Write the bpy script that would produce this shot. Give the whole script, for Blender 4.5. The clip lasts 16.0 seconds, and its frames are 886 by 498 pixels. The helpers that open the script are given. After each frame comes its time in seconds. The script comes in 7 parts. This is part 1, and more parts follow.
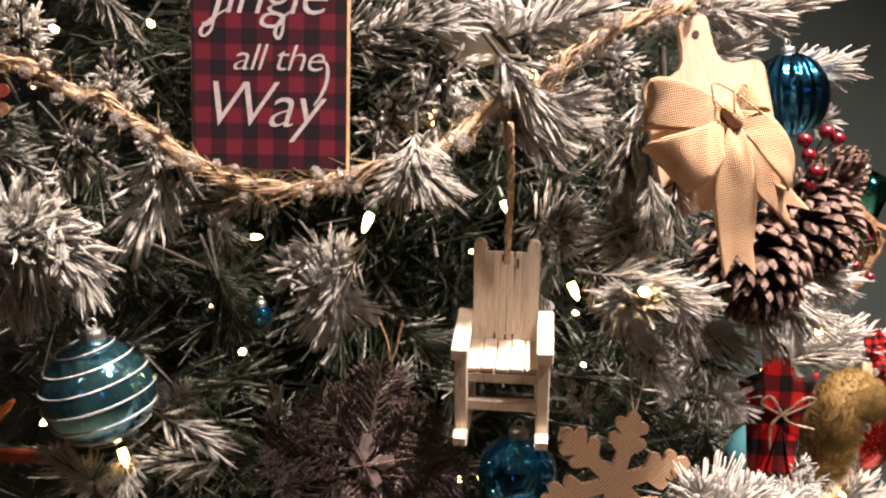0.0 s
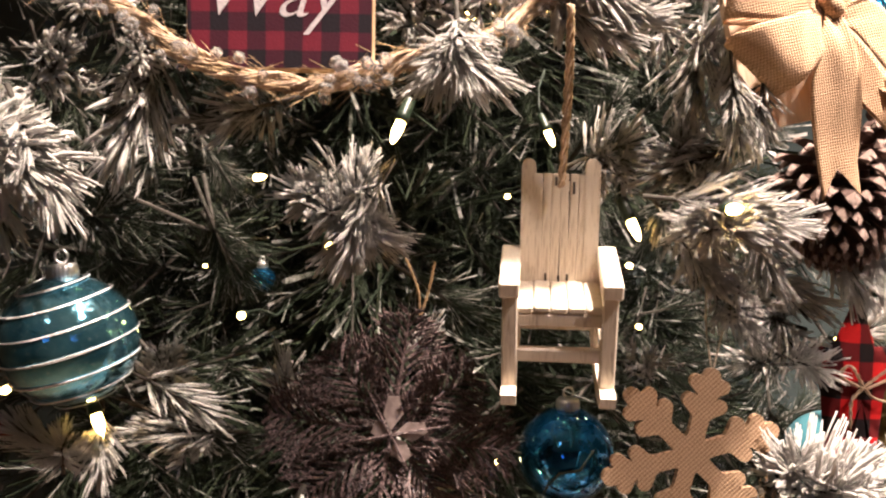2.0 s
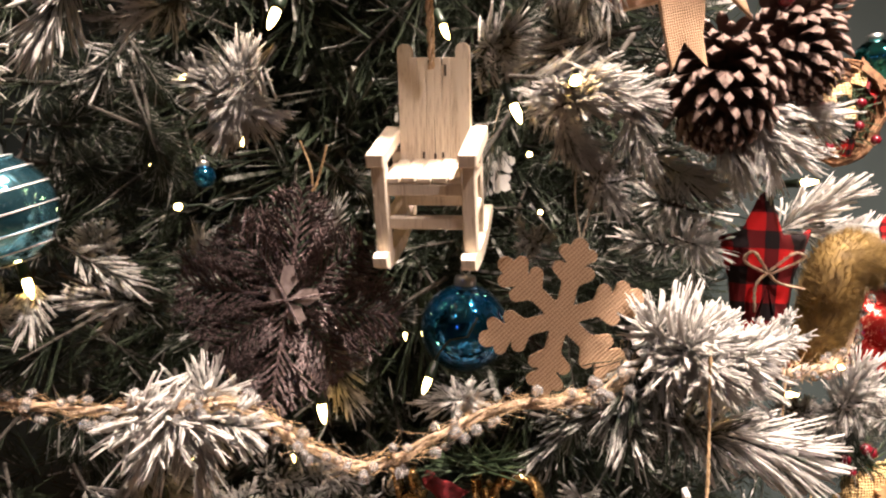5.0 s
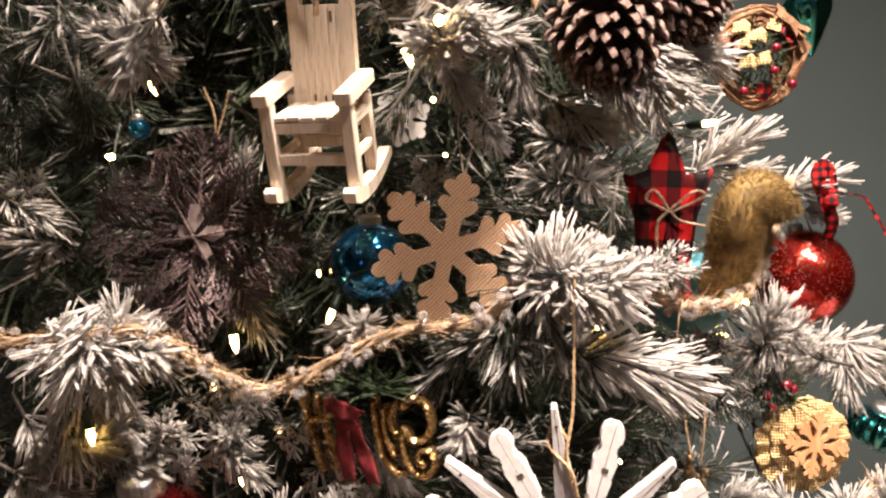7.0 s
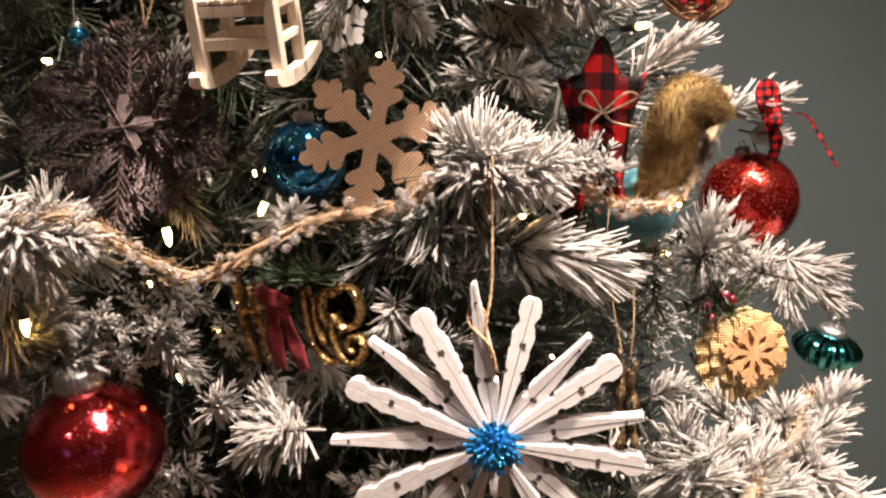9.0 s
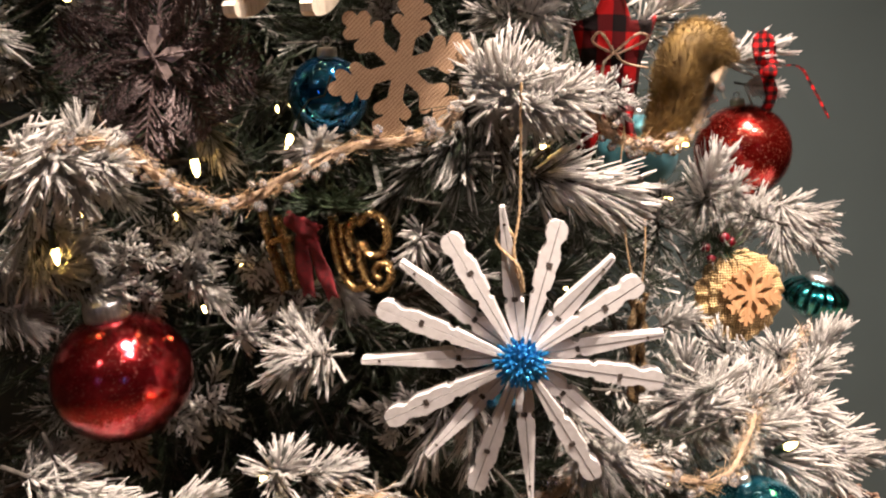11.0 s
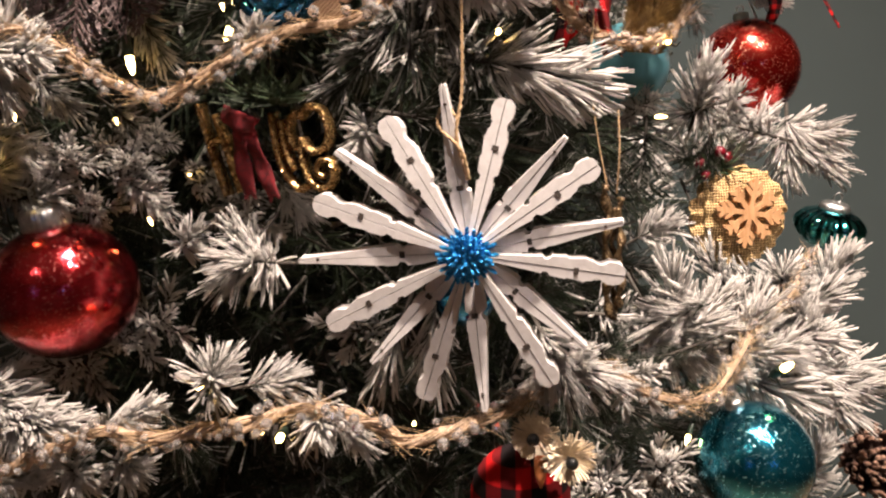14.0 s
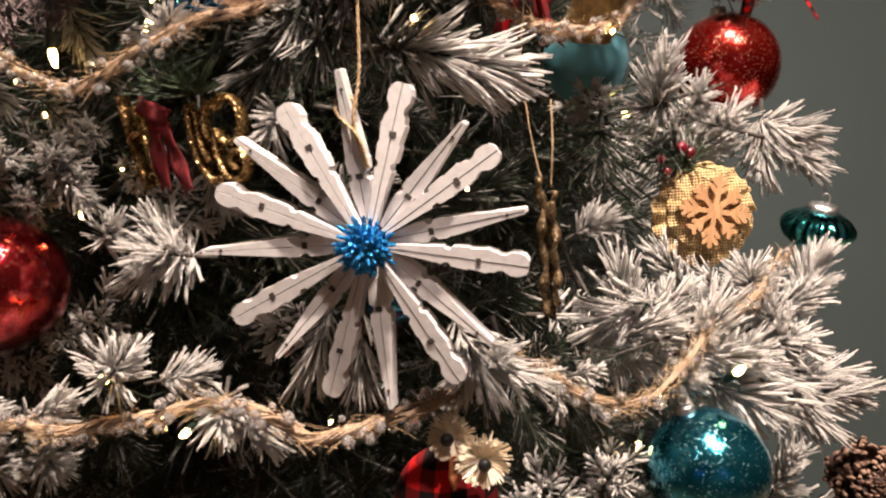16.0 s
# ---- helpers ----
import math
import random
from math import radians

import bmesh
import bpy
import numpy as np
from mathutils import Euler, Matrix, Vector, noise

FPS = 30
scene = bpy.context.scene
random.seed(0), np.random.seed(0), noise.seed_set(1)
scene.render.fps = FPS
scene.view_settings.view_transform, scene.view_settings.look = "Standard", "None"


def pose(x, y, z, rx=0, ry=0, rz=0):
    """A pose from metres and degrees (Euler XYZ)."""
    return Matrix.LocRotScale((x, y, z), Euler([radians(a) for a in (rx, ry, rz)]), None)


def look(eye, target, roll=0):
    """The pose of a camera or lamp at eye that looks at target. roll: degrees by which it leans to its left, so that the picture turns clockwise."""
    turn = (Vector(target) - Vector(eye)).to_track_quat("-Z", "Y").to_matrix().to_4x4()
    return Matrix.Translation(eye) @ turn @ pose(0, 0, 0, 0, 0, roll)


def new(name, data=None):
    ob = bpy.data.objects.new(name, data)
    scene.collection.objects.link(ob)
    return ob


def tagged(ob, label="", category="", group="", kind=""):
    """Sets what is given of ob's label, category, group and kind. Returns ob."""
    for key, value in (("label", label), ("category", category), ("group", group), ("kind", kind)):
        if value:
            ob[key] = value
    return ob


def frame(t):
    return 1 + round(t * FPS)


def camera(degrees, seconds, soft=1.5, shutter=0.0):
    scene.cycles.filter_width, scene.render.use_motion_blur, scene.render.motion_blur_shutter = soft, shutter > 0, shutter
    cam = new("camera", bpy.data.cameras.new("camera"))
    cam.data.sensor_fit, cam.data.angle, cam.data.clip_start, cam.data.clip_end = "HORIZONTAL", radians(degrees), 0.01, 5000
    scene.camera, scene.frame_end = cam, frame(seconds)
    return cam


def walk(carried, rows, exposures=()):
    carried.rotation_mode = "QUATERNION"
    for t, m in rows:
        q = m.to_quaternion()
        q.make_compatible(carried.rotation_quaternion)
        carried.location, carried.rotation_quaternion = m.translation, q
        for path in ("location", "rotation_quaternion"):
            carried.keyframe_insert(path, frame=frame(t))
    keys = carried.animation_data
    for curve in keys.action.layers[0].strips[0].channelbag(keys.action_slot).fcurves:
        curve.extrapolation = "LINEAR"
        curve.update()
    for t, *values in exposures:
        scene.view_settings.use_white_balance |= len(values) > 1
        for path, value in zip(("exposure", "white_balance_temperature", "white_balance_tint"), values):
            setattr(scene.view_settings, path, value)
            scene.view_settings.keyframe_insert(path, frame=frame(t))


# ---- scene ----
cam = camera(56.1, 16.0, soft=2.2, shutter=0.3)
METRES, EYE, TILT, LEAN, TURN = 0.6, 1.35, -8.0, 0.0, 0.0
ROWS = [
    (0.0, 0.0, 0.0, 0.0, -0.0, 0.0, 0.0),
    (0.5, -0.0279, 0.04, 0.0035, -0.52, 0.82, -0.15),
    (1.0, -0.0553, 0.0812, -0.0255, -1.01, 1.96, 0.01),
    (1.5, -0.0601, 0.1047, -0.0619, -1.13, 2.6, 0.29),
    (2.0, -0.0406, 0.1233, -0.0918, -0.79, 3.04, 0.33),
    (2.5, -0.0143, 0.1273, -0.1009, -0.21, 3.02, 0.26),
    (3.0, 0.0169, 0.1202, -0.1162, 0.72, 2.77, 0.16),
    (3.5, 0.0422, 0.1085, -0.1309, 1.44, 2.18, 0.09),
    (4.0, 0.0651, 0.0928, -0.1421, 2.13, 1.41, 0.2),
    (6.5, 0.1929, 0.0452, -0.1876, 5.54, -1.14, 1.51),
    (7.0, 0.2314, 0.0336, -0.1996, 5.71, -1.41, 1.57),
    (7.5, 0.2574, 0.0267, -0.2138, 5.71, -1.65, 1.59),
    (8.0, 0.2747, 0.0347, -0.2343, 5.73, -2.0, 1.63),
    (8.5, 0.2845, 0.0351, -0.2565, 5.63, -2.33, 1.72),
    (9.0, 0.2875, 0.0245, -0.2825, 4.98, -2.98, 1.76),
    (9.5, 0.2745, 0.0107, -0.298, 4.2, -3.54, 1.6),
    (10.0, 0.2586, -0.0129, -0.308, 3.13, -3.94, 1.39),
    (12.5, 0.2247, 0.0138, -0.3793, 3.1, -4.54, 1.94),
    (13.0, 0.2505, 0.0301, -0.396, 4.14, -4.7, 2.18),
    (13.5, 0.2807, 0.0383, -0.4129, 4.99, -4.9, 2.44),
    (14.0, 0.3159, 0.0496, -0.4196, 5.84, -5.15, 2.65),
    (14.5, 0.3471, 0.0546, -0.4193, 6.67, -5.29, 2.65),
    (15.0, 0.3791, 0.0578, -0.4242, 7.75, -5.23, 2.59),
    (15.5, 0.4018, 0.0637, -0.4327, 8.55, -4.78, 2.66),
    (16.0, 0.4311, 0.087, -0.4482, 9.34, -3.84, 2.79),
]
walk(cam, [(t, pose(0, 0, EYE, TILT, LEAN, TURN) @ pose(METRES * x, METRES * y, METRES * z, 90 + pitch, roll, yaw)) for t, x, y, z, yaw, pitch, roll in ROWS], ((0.0, -0.15), (0.5, -0.12), (1.0, 0.02), (2.0, 0.26), (3.0, 0.30), (4.0, 0.26), (6.5, 0.16), (7.5, 0.2), (8.5, 0.18), (9.5, 0.04), (13.0, -0.05), (16.0, -0.12)))

# ---- world and lamps ----
world = bpy.data.worlds.new("world")
scene.world = world
world.use_nodes = True
world.node_tree.nodes["Background"].inputs[0].default_value = (0.5, 0.45, 0.4, 1)
world.node_tree.nodes["Background"].inputs[1].default_value = 0.006


def spot(power, eye, target, beam, colour=(1.0, 0.84, 0.735)):
    """A recessed ceiling spot with a soft-edged beam."""
    data = bpy.data.lights.new("ceiling_spot", "SPOT")
    data.energy, data.color, data.shadow_soft_size = power, colour, 0.05
    data.spot_size, data.spot_blend = radians(beam), 1.0
    ob = new("ceiling_spot", data)
    ob.matrix_world = look(eye, target)
    return ob


# recessed ceiling spots: two just in front of the tree, two further back in the room
spot(540.0, (0.46, 0.13, 2.70), (0.26, 0.45, 0.92), 86, (1.0, 0.828, 0.70))
spot(185.0, (0.90, -0.35, 2.70), (0.56, 0.48, 0.92), 60, (1.0, 0.815, 0.71))
spot(62.0, (-0.75, -1.15, 2.70), (-0.75, -1.25, 0.0), 110)
spot(62.0, (1.0, -1.9, 2.70), (1.0, -2.0, 0.0), 110)

# ---- materials ----


def nodes_of(name):
    m = bpy.data.materials.new(name)
    m.use_nodes = True
    t = m.node_tree
    return m, t, t.nodes["Principled BSDF"]


def add(t, kind, **values):
    n = t.nodes.new(kind)
    for key, value in values.items():
        n.inputs[key].default_value = value
    return n


def math_node(t, op, a, b=None, c=None):
    n = t.nodes.new("ShaderNodeMath")
    n.operation = op
    for i, v in enumerate((a, b, c)):
        if v is None:
            continue
        if isinstance(v, (int, float)):
            n.inputs[i].default_value = v
        else:
            t.links.new(v, n.inputs[i])
    return n.outputs[0]


def mix(t, factor, a, b):
    n = t.nodes.new("ShaderNodeMix")
    n.data_type = "RGBA"
    for socket, v in ((n.inputs[0], factor), (n.inputs[6], a), (n.inputs[7], b)):
        if isinstance(v, (int, float)):
            socket.default_value = v
        elif isinstance(v, tuple):
            socket.default_value = (*v, 1)
        else:
            t.links.new(v, socket)
    return n.outputs[2]


def noise_of(t, scale, detail=4.0, stretch=None, rough=0.55):
    co = t.nodes.new("ShaderNodeTexCoord").outputs["Object"]
    if stretch:
        mp = t.nodes.new("ShaderNodeMapping")
        mp.inputs["Scale"].default_value = stretch
        t.links.new(co, mp.inputs["Vector"])
        co = mp.outputs[0]
    n = add(t, "ShaderNodeTexNoise", Scale=scale, Detail=detail, Roughness=rough)
    t.links.new(co, n.inputs["Vector"])
    return n.outputs["Fac"]


def ramp(t, fac, lo, hi):
    n = add(t, "ShaderNodeMapRange")
    n.inputs["From Min"].default_value, n.inputs["From Max"].default_value = lo, hi
    t.links.new(fac, n.inputs["Value"])
    return n.outputs[0]


def bumped(t, shader, height, strength, distance):
    n = add(t, "ShaderNodeBump", Strength=strength, Distance=distance)
    t.links.new(height, n.inputs["Height"])
    t.links.new(n.outputs[0], shader.inputs["Normal"])


def surf(name, dark, light, scale=200.0, rough=0.6, metal=0.0, bump=0.3, depth=0.0005, stretch=None, spread=(0.35, 0.65), coat=0.0):
    """A surface whose colour wanders between two tones at two scales, with fine relief."""
    m, t, s = nodes_of(name)
    fine, broad = noise_of(t, scale, 5.0, stretch), noise_of(t, scale * 0.18, 2.0, stretch)
    f = ramp(t, math_node(t, "ADD", math_node(t, "MULTIPLY", fine, 0.6), math_node(t, "MULTIPLY", broad, 0.4)), *spread)
    t.links.new(mix(t, f, dark, light), s.inputs["Base Color"])
    s.inputs["Metallic"].default_value = metal
    t.links.new(math_node(t, "MULTIPLY_ADD", fine, 0.25, rough - 0.12), s.inputs["Roughness"])
    s.inputs["Coat Weight"].default_value = coat
    bumped(t, s, fine, bump, depth)
    return m


def glitter(name, base, spark, size=1400.0, metal=0.9, rough=0.28, tilt=0.9):
    """Tiny flat flakes, each tilted its own way."""
    m, t, s = nodes_of(name)
    co = t.nodes.new("ShaderNodeTexCoord").outputs["Object"]
    v = add(t, "ShaderNodeTexVoronoi", Scale=size)
    t.links.new(co, v.inputs["Vector"])
    grey = t.nodes.new("ShaderNodeSeparateColor")
    t.links.new(v.outputs["Color"], grey.inputs[0])
    t.links.new(mix(t, math_node(t, "POWER", grey.outputs[0], 2.0), base, spark), s.inputs["Base Color"])
    s.inputs["Metallic"].default_value, s.inputs["Roughness"].default_value = metal, rough
    vm = t.nodes.new("ShaderNodeVectorMath")
    vm.operation = "MULTIPLY_ADD"
    t.links.new(v.outputs["Color"], vm.inputs[0])
    vm.inputs[1].default_value, vm.inputs[2].default_value = (tilt,) * 3, (-tilt / 2,) * 3
    geo = t.nodes.new("ShaderNodeNewGeometry")
    summed, unit = t.nodes.new("ShaderNodeVectorMath"), t.nodes.new("ShaderNodeVectorMath")
    summed.operation, unit.operation = "ADD", "NORMALIZE"
    t.links.new(geo.outputs["Normal"], summed.inputs[0])
    t.links.new(vm.outputs[0], summed.inputs[1])
    t.links.new(summed.outputs[0], unit.inputs[0])
    t.links.new(unit.outputs[0], s.inputs["Normal"])
    return m


def mirror_glass(name, deep, bright, scale=60.0, rough=0.06, mottle=0.5, metal=1.0):
    """Silvered glass: a coloured mirror with a mottled, crackled lining."""
    m, t, s = nodes_of(name)
    broad, fine = noise_of(t, scale, 6.0, None, 0.7), noise_of(t, scale * 9, 3.0)
    f = ramp(t, math_node(t, "MULTIPLY_ADD", fine, mottle, math_node(t, "MULTIPLY", broad, 1.0)), 0.45, 1.0)
    t.links.new(mix(t, f, deep, bright), s.inputs["Base Color"])
    s.inputs["Metallic"].default_value = metal
    t.links.new(math_node(t, "MULTIPLY_ADD", ramp(t, fine, 0.45, 0.7), 0.22 * mottle, rough), s.inputs["Roughness"])
    s.inputs["Coat Weight"].default_value, s.inputs["Coat Roughness"].default_value = 1.0, 0.03
    bumped(t, s, fine, 0.25 * mottle, 0.0004)
    return m


def mercury(name, dark, mid, fleck, scale=55.0, rough=0.07, flecks=0.55, relief=0.45, metal=1.0):
    """Old silvered glass: dark crackle, cloudy tint and tiny bright flecks."""
    m, t, s = nodes_of(name)
    cloud, fine = noise_of(t, scale, 7.0, None, 0.72), noise_of(t, scale * 14, 3.0, None, 0.6)
    tint = mix(t, ramp(t, cloud, 0.36, 0.66), dark, mid)
    spots = ramp(t, fine, 0.58, 0.68)
    t.links.new(mix(t, math_node(t, "MULTIPLY", spots, flecks), tint, fleck), s.inputs["Base Color"])
    s.inputs["Metallic"].default_value = metal
    t.links.new(math_node(t, "MULTIPLY_ADD", spots, 0.30 * flecks, rough), s.inputs["Roughness"])
    s.inputs["Coat Weight"].default_value, s.inputs["Coat Roughness"].default_value = 1.0, 0.02
    bumped(t, s, math_node(t, "MULTIPLY_ADD", fine, 0.5 * flecks, cloud), relief, 0.0006)
    return m


def check(name, red, half, black, pitch, rough=0.85, weave=2600.0, axes=(0, 2)):
    """Buffalo check cloth: two stripes crossing, red, half tone and black."""
    m, t, s = nodes_of(name)
    co = t.nodes.new("ShaderNodeSeparateXYZ")
    t.links.new(t.nodes.new("ShaderNodeTexCoord").outputs["Object"], co.inputs[0])
    wob = noise_of(t, 90.0, 3.0)

    def stripe(axis, shift):
        w = math_node(t, "ADD", co.outputs[axis], math_node(t, "MULTIPLY_ADD", wob, pitch * 0.12, shift))
        x = math_node(t, "PINGPONG", w, pitch)
        return ramp(t, x, pitch * 0.47, pitch * 0.53)

    a, b = stripe(axes[0], 1.0), stripe(axes[1], 2.0)
    both = math_node(t, "ADD", a, b)
    low = mix(t, math_node(t, "MINIMUM", both, 1.0), red, half)
    colour = mix(t, math_node(t, "MAXIMUM", math_node(t, "SUBTRACT", both, 1.0), 0.0), low, black)
    fine = noise_of(t, weave * 0.4, 2.0)
    t.links.new(mix(t, math_node(t, "MULTIPLY", fine, 0.25), colour, black), s.inputs["Base Color"])
    s.inputs["Roughness"].default_value, s.inputs["Specular IOR Level"].default_value = rough, 0.2
    bumped(t, s, fine, 0.3, 0.0004)
    return m


def woven(name, dark, light, pitch, axes=(0, 2), slant=0.0, depth=0.0006, rough=0.9, ratio=1.0, stray=0.0012, cross=0.5):
    """Open burlap weave, over and under threads."""
    m, t, s = nodes_of(name)
    mp = t.nodes.new("ShaderNodeMapping")
    mp.inputs["Rotation"].default_value = (0, slant, 0)
    t.links.new(t.nodes.new("ShaderNodeTexCoord").outputs["Object"], mp.inputs["Vector"])
    co = t.nodes.new("ShaderNodeSeparateXYZ")
    t.links.new(mp.outputs[0], co.inputs[0])
    wob = noise_of(t, 140.0, 3.0)
    u = math_node(t, "MULTIPLY_ADD", wob, stray, co.outputs[axes[0]])
    v = math_node(t, "MULTIPLY_ADD", wob, stray, co.outputs[axes[1]])
    su = math_node(t, "SINE", math_node(t, "MULTIPLY", u, math.tau / pitch * ratio))
    sv = math_node(t, "SINE", math_node(t, "MULTIPLY", v, math.tau / pitch))
    h = math_node(t, "MULTIPLY_ADD", math_node(t, "ADD", math_node(t, "MULTIPLY", su, cross), sv), 0.25, 0.5)
    fine = noise_of(t, 1500.0, 3.0)
    f = ramp(t, math_node(t, "MULTIPLY_ADD", fine, 0.6, math_node(t, "MULTIPLY", h, 0.7)), 0.25, 0.85)
    t.links.new(mix(t, f, dark, light), s.inputs["Base Color"])
    s.inputs["Roughness"].default_value = rough
    bumped(t, s, math_node(t, "MULTIPLY_ADD", fine, 0.4, h), 0.8, depth)
    return m


def clear(name, tint=(1, 1, 1), rough=0.03):
    m, t, s = nodes_of(name)
    s.inputs["Base Color"].default_value = (*tint, 1)
    s.inputs["Transmission Weight"].default_value, s.inputs["Roughness"].default_value, s.inputs["IOR"].default_value = 0.90, rough, 1.55
    return m


def glow(name, colour, strength):
    m, t, s = nodes_of(name)
    s.inputs["Base Color"].default_value = (*colour, 1)
    s.inputs["Emission Color"].default_value = (*colour, 1)
    s.inputs["Emission Strength"].default_value = strength
    s.inputs["Roughness"].default_value = 0.15
    return m


def needle_material():
    """Green plastic needles, caked in white flock where the flock attribute is high."""
    m, t, s = nodes_of("flocked_needle")
    at = t.nodes.new("ShaderNodeAttribute")
    at.attribute_name = "flock"
    info = t.nodes.new("ShaderNodeObjectInfo")
    isl = t.nodes.new("ShaderNodeNewGeometry").outputs["Random Per Island"]
    patch, crumb = noise_of(t, 150.0, 4.0), noise_of(t, 1100.0, 4.0, None, 0.7)
    uneven = math_node(t, "ADD", math_node(t, "MULTIPLY_ADD", patch, 0.9, -0.45), math_node(t, "MULTIPLY_ADD", crumb, 0.6, -0.3))
    uneven = math_node(t, "ADD", uneven, math_node(t, "MULTIPLY_ADD", info.outputs["Random"], 0.2, -0.1))
    # bare needles stay evenly green, thick flock breaks up into patches
    cover = math_node(t, "MULTIPLY_ADD", uneven, math_node(t, "MINIMUM", math_node(t, "MULTIPLY_ADD", at.outputs["Fac"], 2.2, 0.12), 1.0), at.outputs["Fac"])
    f = ramp(t, cover, 0.16, 0.74)
    green = mix(t, isl, (0.008, 0.014, 0.007), (0.026, 0.036, 0.018))
    white = mix(t, math_node(t, "MULTIPLY", isl, crumb), (0.78, 0.745, 0.72), (0.94, 0.915, 0.89))
    t.links.new(mix(t, f, green, white), s.inputs["Base Color"])
    t.links.new(math_node(t, "MULTIPLY_ADD", f, 0.35, 0.55), s.inputs["Roughness"])
    s.inputs["Specular IOR Level"].default_value = 0.22
    bumped(t, s, crumb, 1.0, 0.0012)
    # light soaks through the fluffy flock
    soak = t.nodes.new("ShaderNodeBsdfTranslucent")
    t.links.new(mix(t, f, green, white), soak.inputs["Color"])
    both = t.nodes.new("ShaderNodeMixShader")
    t.links.new(math_node(t, "MULTIPLY", f, 0.32), both.inputs[0])
    t.links.new(s.outputs[0], both.inputs[1])
    t.links.new(soak.outputs[0], both.inputs[2])
    t.links.new(both.outputs[0], t.nodes["Material Output"].inputs["Surface"])
    return m


NEEDLE = needle_material()
TWIG = surf("twig_bark", (0.02, 0.016, 0.012), (0.09, 0.078, 0.068), 300, 0.85, bump=0.6)
TRUNK = surf("trunk_wrap", (0.015, 0.02, 0.013), (0.05, 0.045, 0.035), 60, 0.9, bump=0.6)
JUTE = surf("jute_fibre", (0.22, 0.145, 0.09), (0.66, 0.49, 0.36), 650, 0.85, bump=0.8, depth=0.001, stretch=(1, 1, 1))
TWINE = surf("twine", (0.28, 0.18, 0.09), (0.60, 0.42, 0.25), 900, 0.9, bump=0.8)
GREYTWINE = surf("pale_twine", (0.30, 0.25, 0.19), (0.55, 0.47, 0.38), 900, 0.9, bump=0.6)
BEAD = clear("bead_glass", (1, 0.97, 0.97), 0.03)
PANE = clear("window_glass", (1, 1, 1), 0.02)
WHITEWOOD = surf("whitewashed_wood", (0.34, 0.255, 0.18), (0.66, 0.57, 0.47), 260, 0.72, bump=0.6, stretch=(3, 3, 0.35), spread=(0.30, 0.48))
PINWOOD = surf("white_painted_pin", (0.46, 0.43, 0.43), (0.61, 0.58, 0.578), 240, 0.6, bump=0.5, spread=(0.2, 0.55))
SEAM = surf("dark_gap", (0.02, 0.018, 0.017), (0.07, 0.05, 0.04), 300, 0.9)
PALEWOOD = surf("pale_pine_wood", (0.52, 0.35, 0.24), (0.77, 0.60, 0.46), 90, 0.65, bump=0.3, stretch=(5, 5, 0.5))
CUTWOOD = surf("laser_cut_plywood", (0.36, 0.18, 0.075), (0.60, 0.35, 0.18), 160, 0.7, stretch=(4, 4, 0.6))
BURLAP = woven("burlap_ribbon", (0.31, 0.18, 0.09), (0.59, 0.385, 0.25), 0.0012, ratio=1.15, cross=0.9)
BURLAPFELT = woven("burlap_cloth", (0.17, 0.095, 0.052), (0.50, 0.325, 0.205), 0.0017, slant=1.0, cross=0.30)
GOLDLAP = woven("gold_mesh_burlap", (0.15, 0.08, 0.022), (0.74, 0.52, 0.25), 0.0019, depth=0.0014, rough=0.5, cross=1.0, stray=0.0025)
STRIPEGLASS = mercury("blue_silvered_glass", (0.06, 0.32, 0.50), (0.26, 0.66, 0.84), (0.58, 0.89, 1.0), 38, 0.07, 0.5, 0.4, 0.96)
NAVYGLASS = mirror_glass("deep_blue_chrome", (0.005, 0.15, 0.42), (0.03, 0.36, 0.74), 40, 0.04, 0.3, 0.97)
REDGLASS = mercury("red_mercury_glass", (0.30, 0.008, 0.016), (0.92, 0.050, 0.070), (1.0, 0.36, 0.34), 42, 0.09, 0.6, 0.55, 0.98)
REDGLITTER = mercury("red_glitter_glass", (0.50, 0.008, 0.008), (0.74, 0.022, 0.018), (1.0, 0.45, 0.32), 44, 0.12, 1.0, 0.4, 0.95)
TEALGLASS = mercury("turquoise_mercury_glass", (0.006, 0.17, 0.27), (0.04, 0.52, 0.76), (0.45, 0.95, 1.0), 38, 0.08, 1.0, 0.6, 0.97)
RIBGLASS = mirror_glass("ribbed_blue_glass", (0.005, 0.17, 0.46), (0.07, 0.47, 0.86), 40, 0.09, 0.4)
DROPGLASS = mirror_glass("teal_ribbed_glass", (0.02, 0.40, 0.44), (0.12, 0.76, 0.80), 40, 0.06, 0.2)
MATTETEAL = surf("satin_teal_paint", (0.08, 0.26, 0.32), (0.14, 0.37, 0.44), 40, 0.36, metal=0.4, bump=0.05)
SILVER = surf("silver_cap_metal", (0.55, 0.55, 0.56), (0.85, 0.84, 0.82), 300, 0.36, metal=1.0, bump=0.2)
WHITEGLITTER = glitter("white_glitter_stripe", (0.50, 0.52, 0.54), (0.82, 0.82, 0.82), 1800, 0.4, 0.4, 0.7)
GOLDGLITTER = glitter("gold_glitter", (0.16, 0.085, 0.028), (0.88, 0.60, 0.26), 1300, 0.9, 0.22, 0.9)
BLUEGLITTER = glitter("blue_glitter", (0.005, 0.12, 0.36), (0.05, 0.42, 0.80), 1500, 0.6, 0.35)
PLUM = glitter("plum_glitter", (0.036, 0.023, 0.024), (0.18, 0.118, 0.115), 1300, 0.1, 0.6)
MICA = surf("mica_leaf", (0.20, 0.15, 0.145), (0.42, 0.33, 0.31), 300, 0.4, metal=0.5)
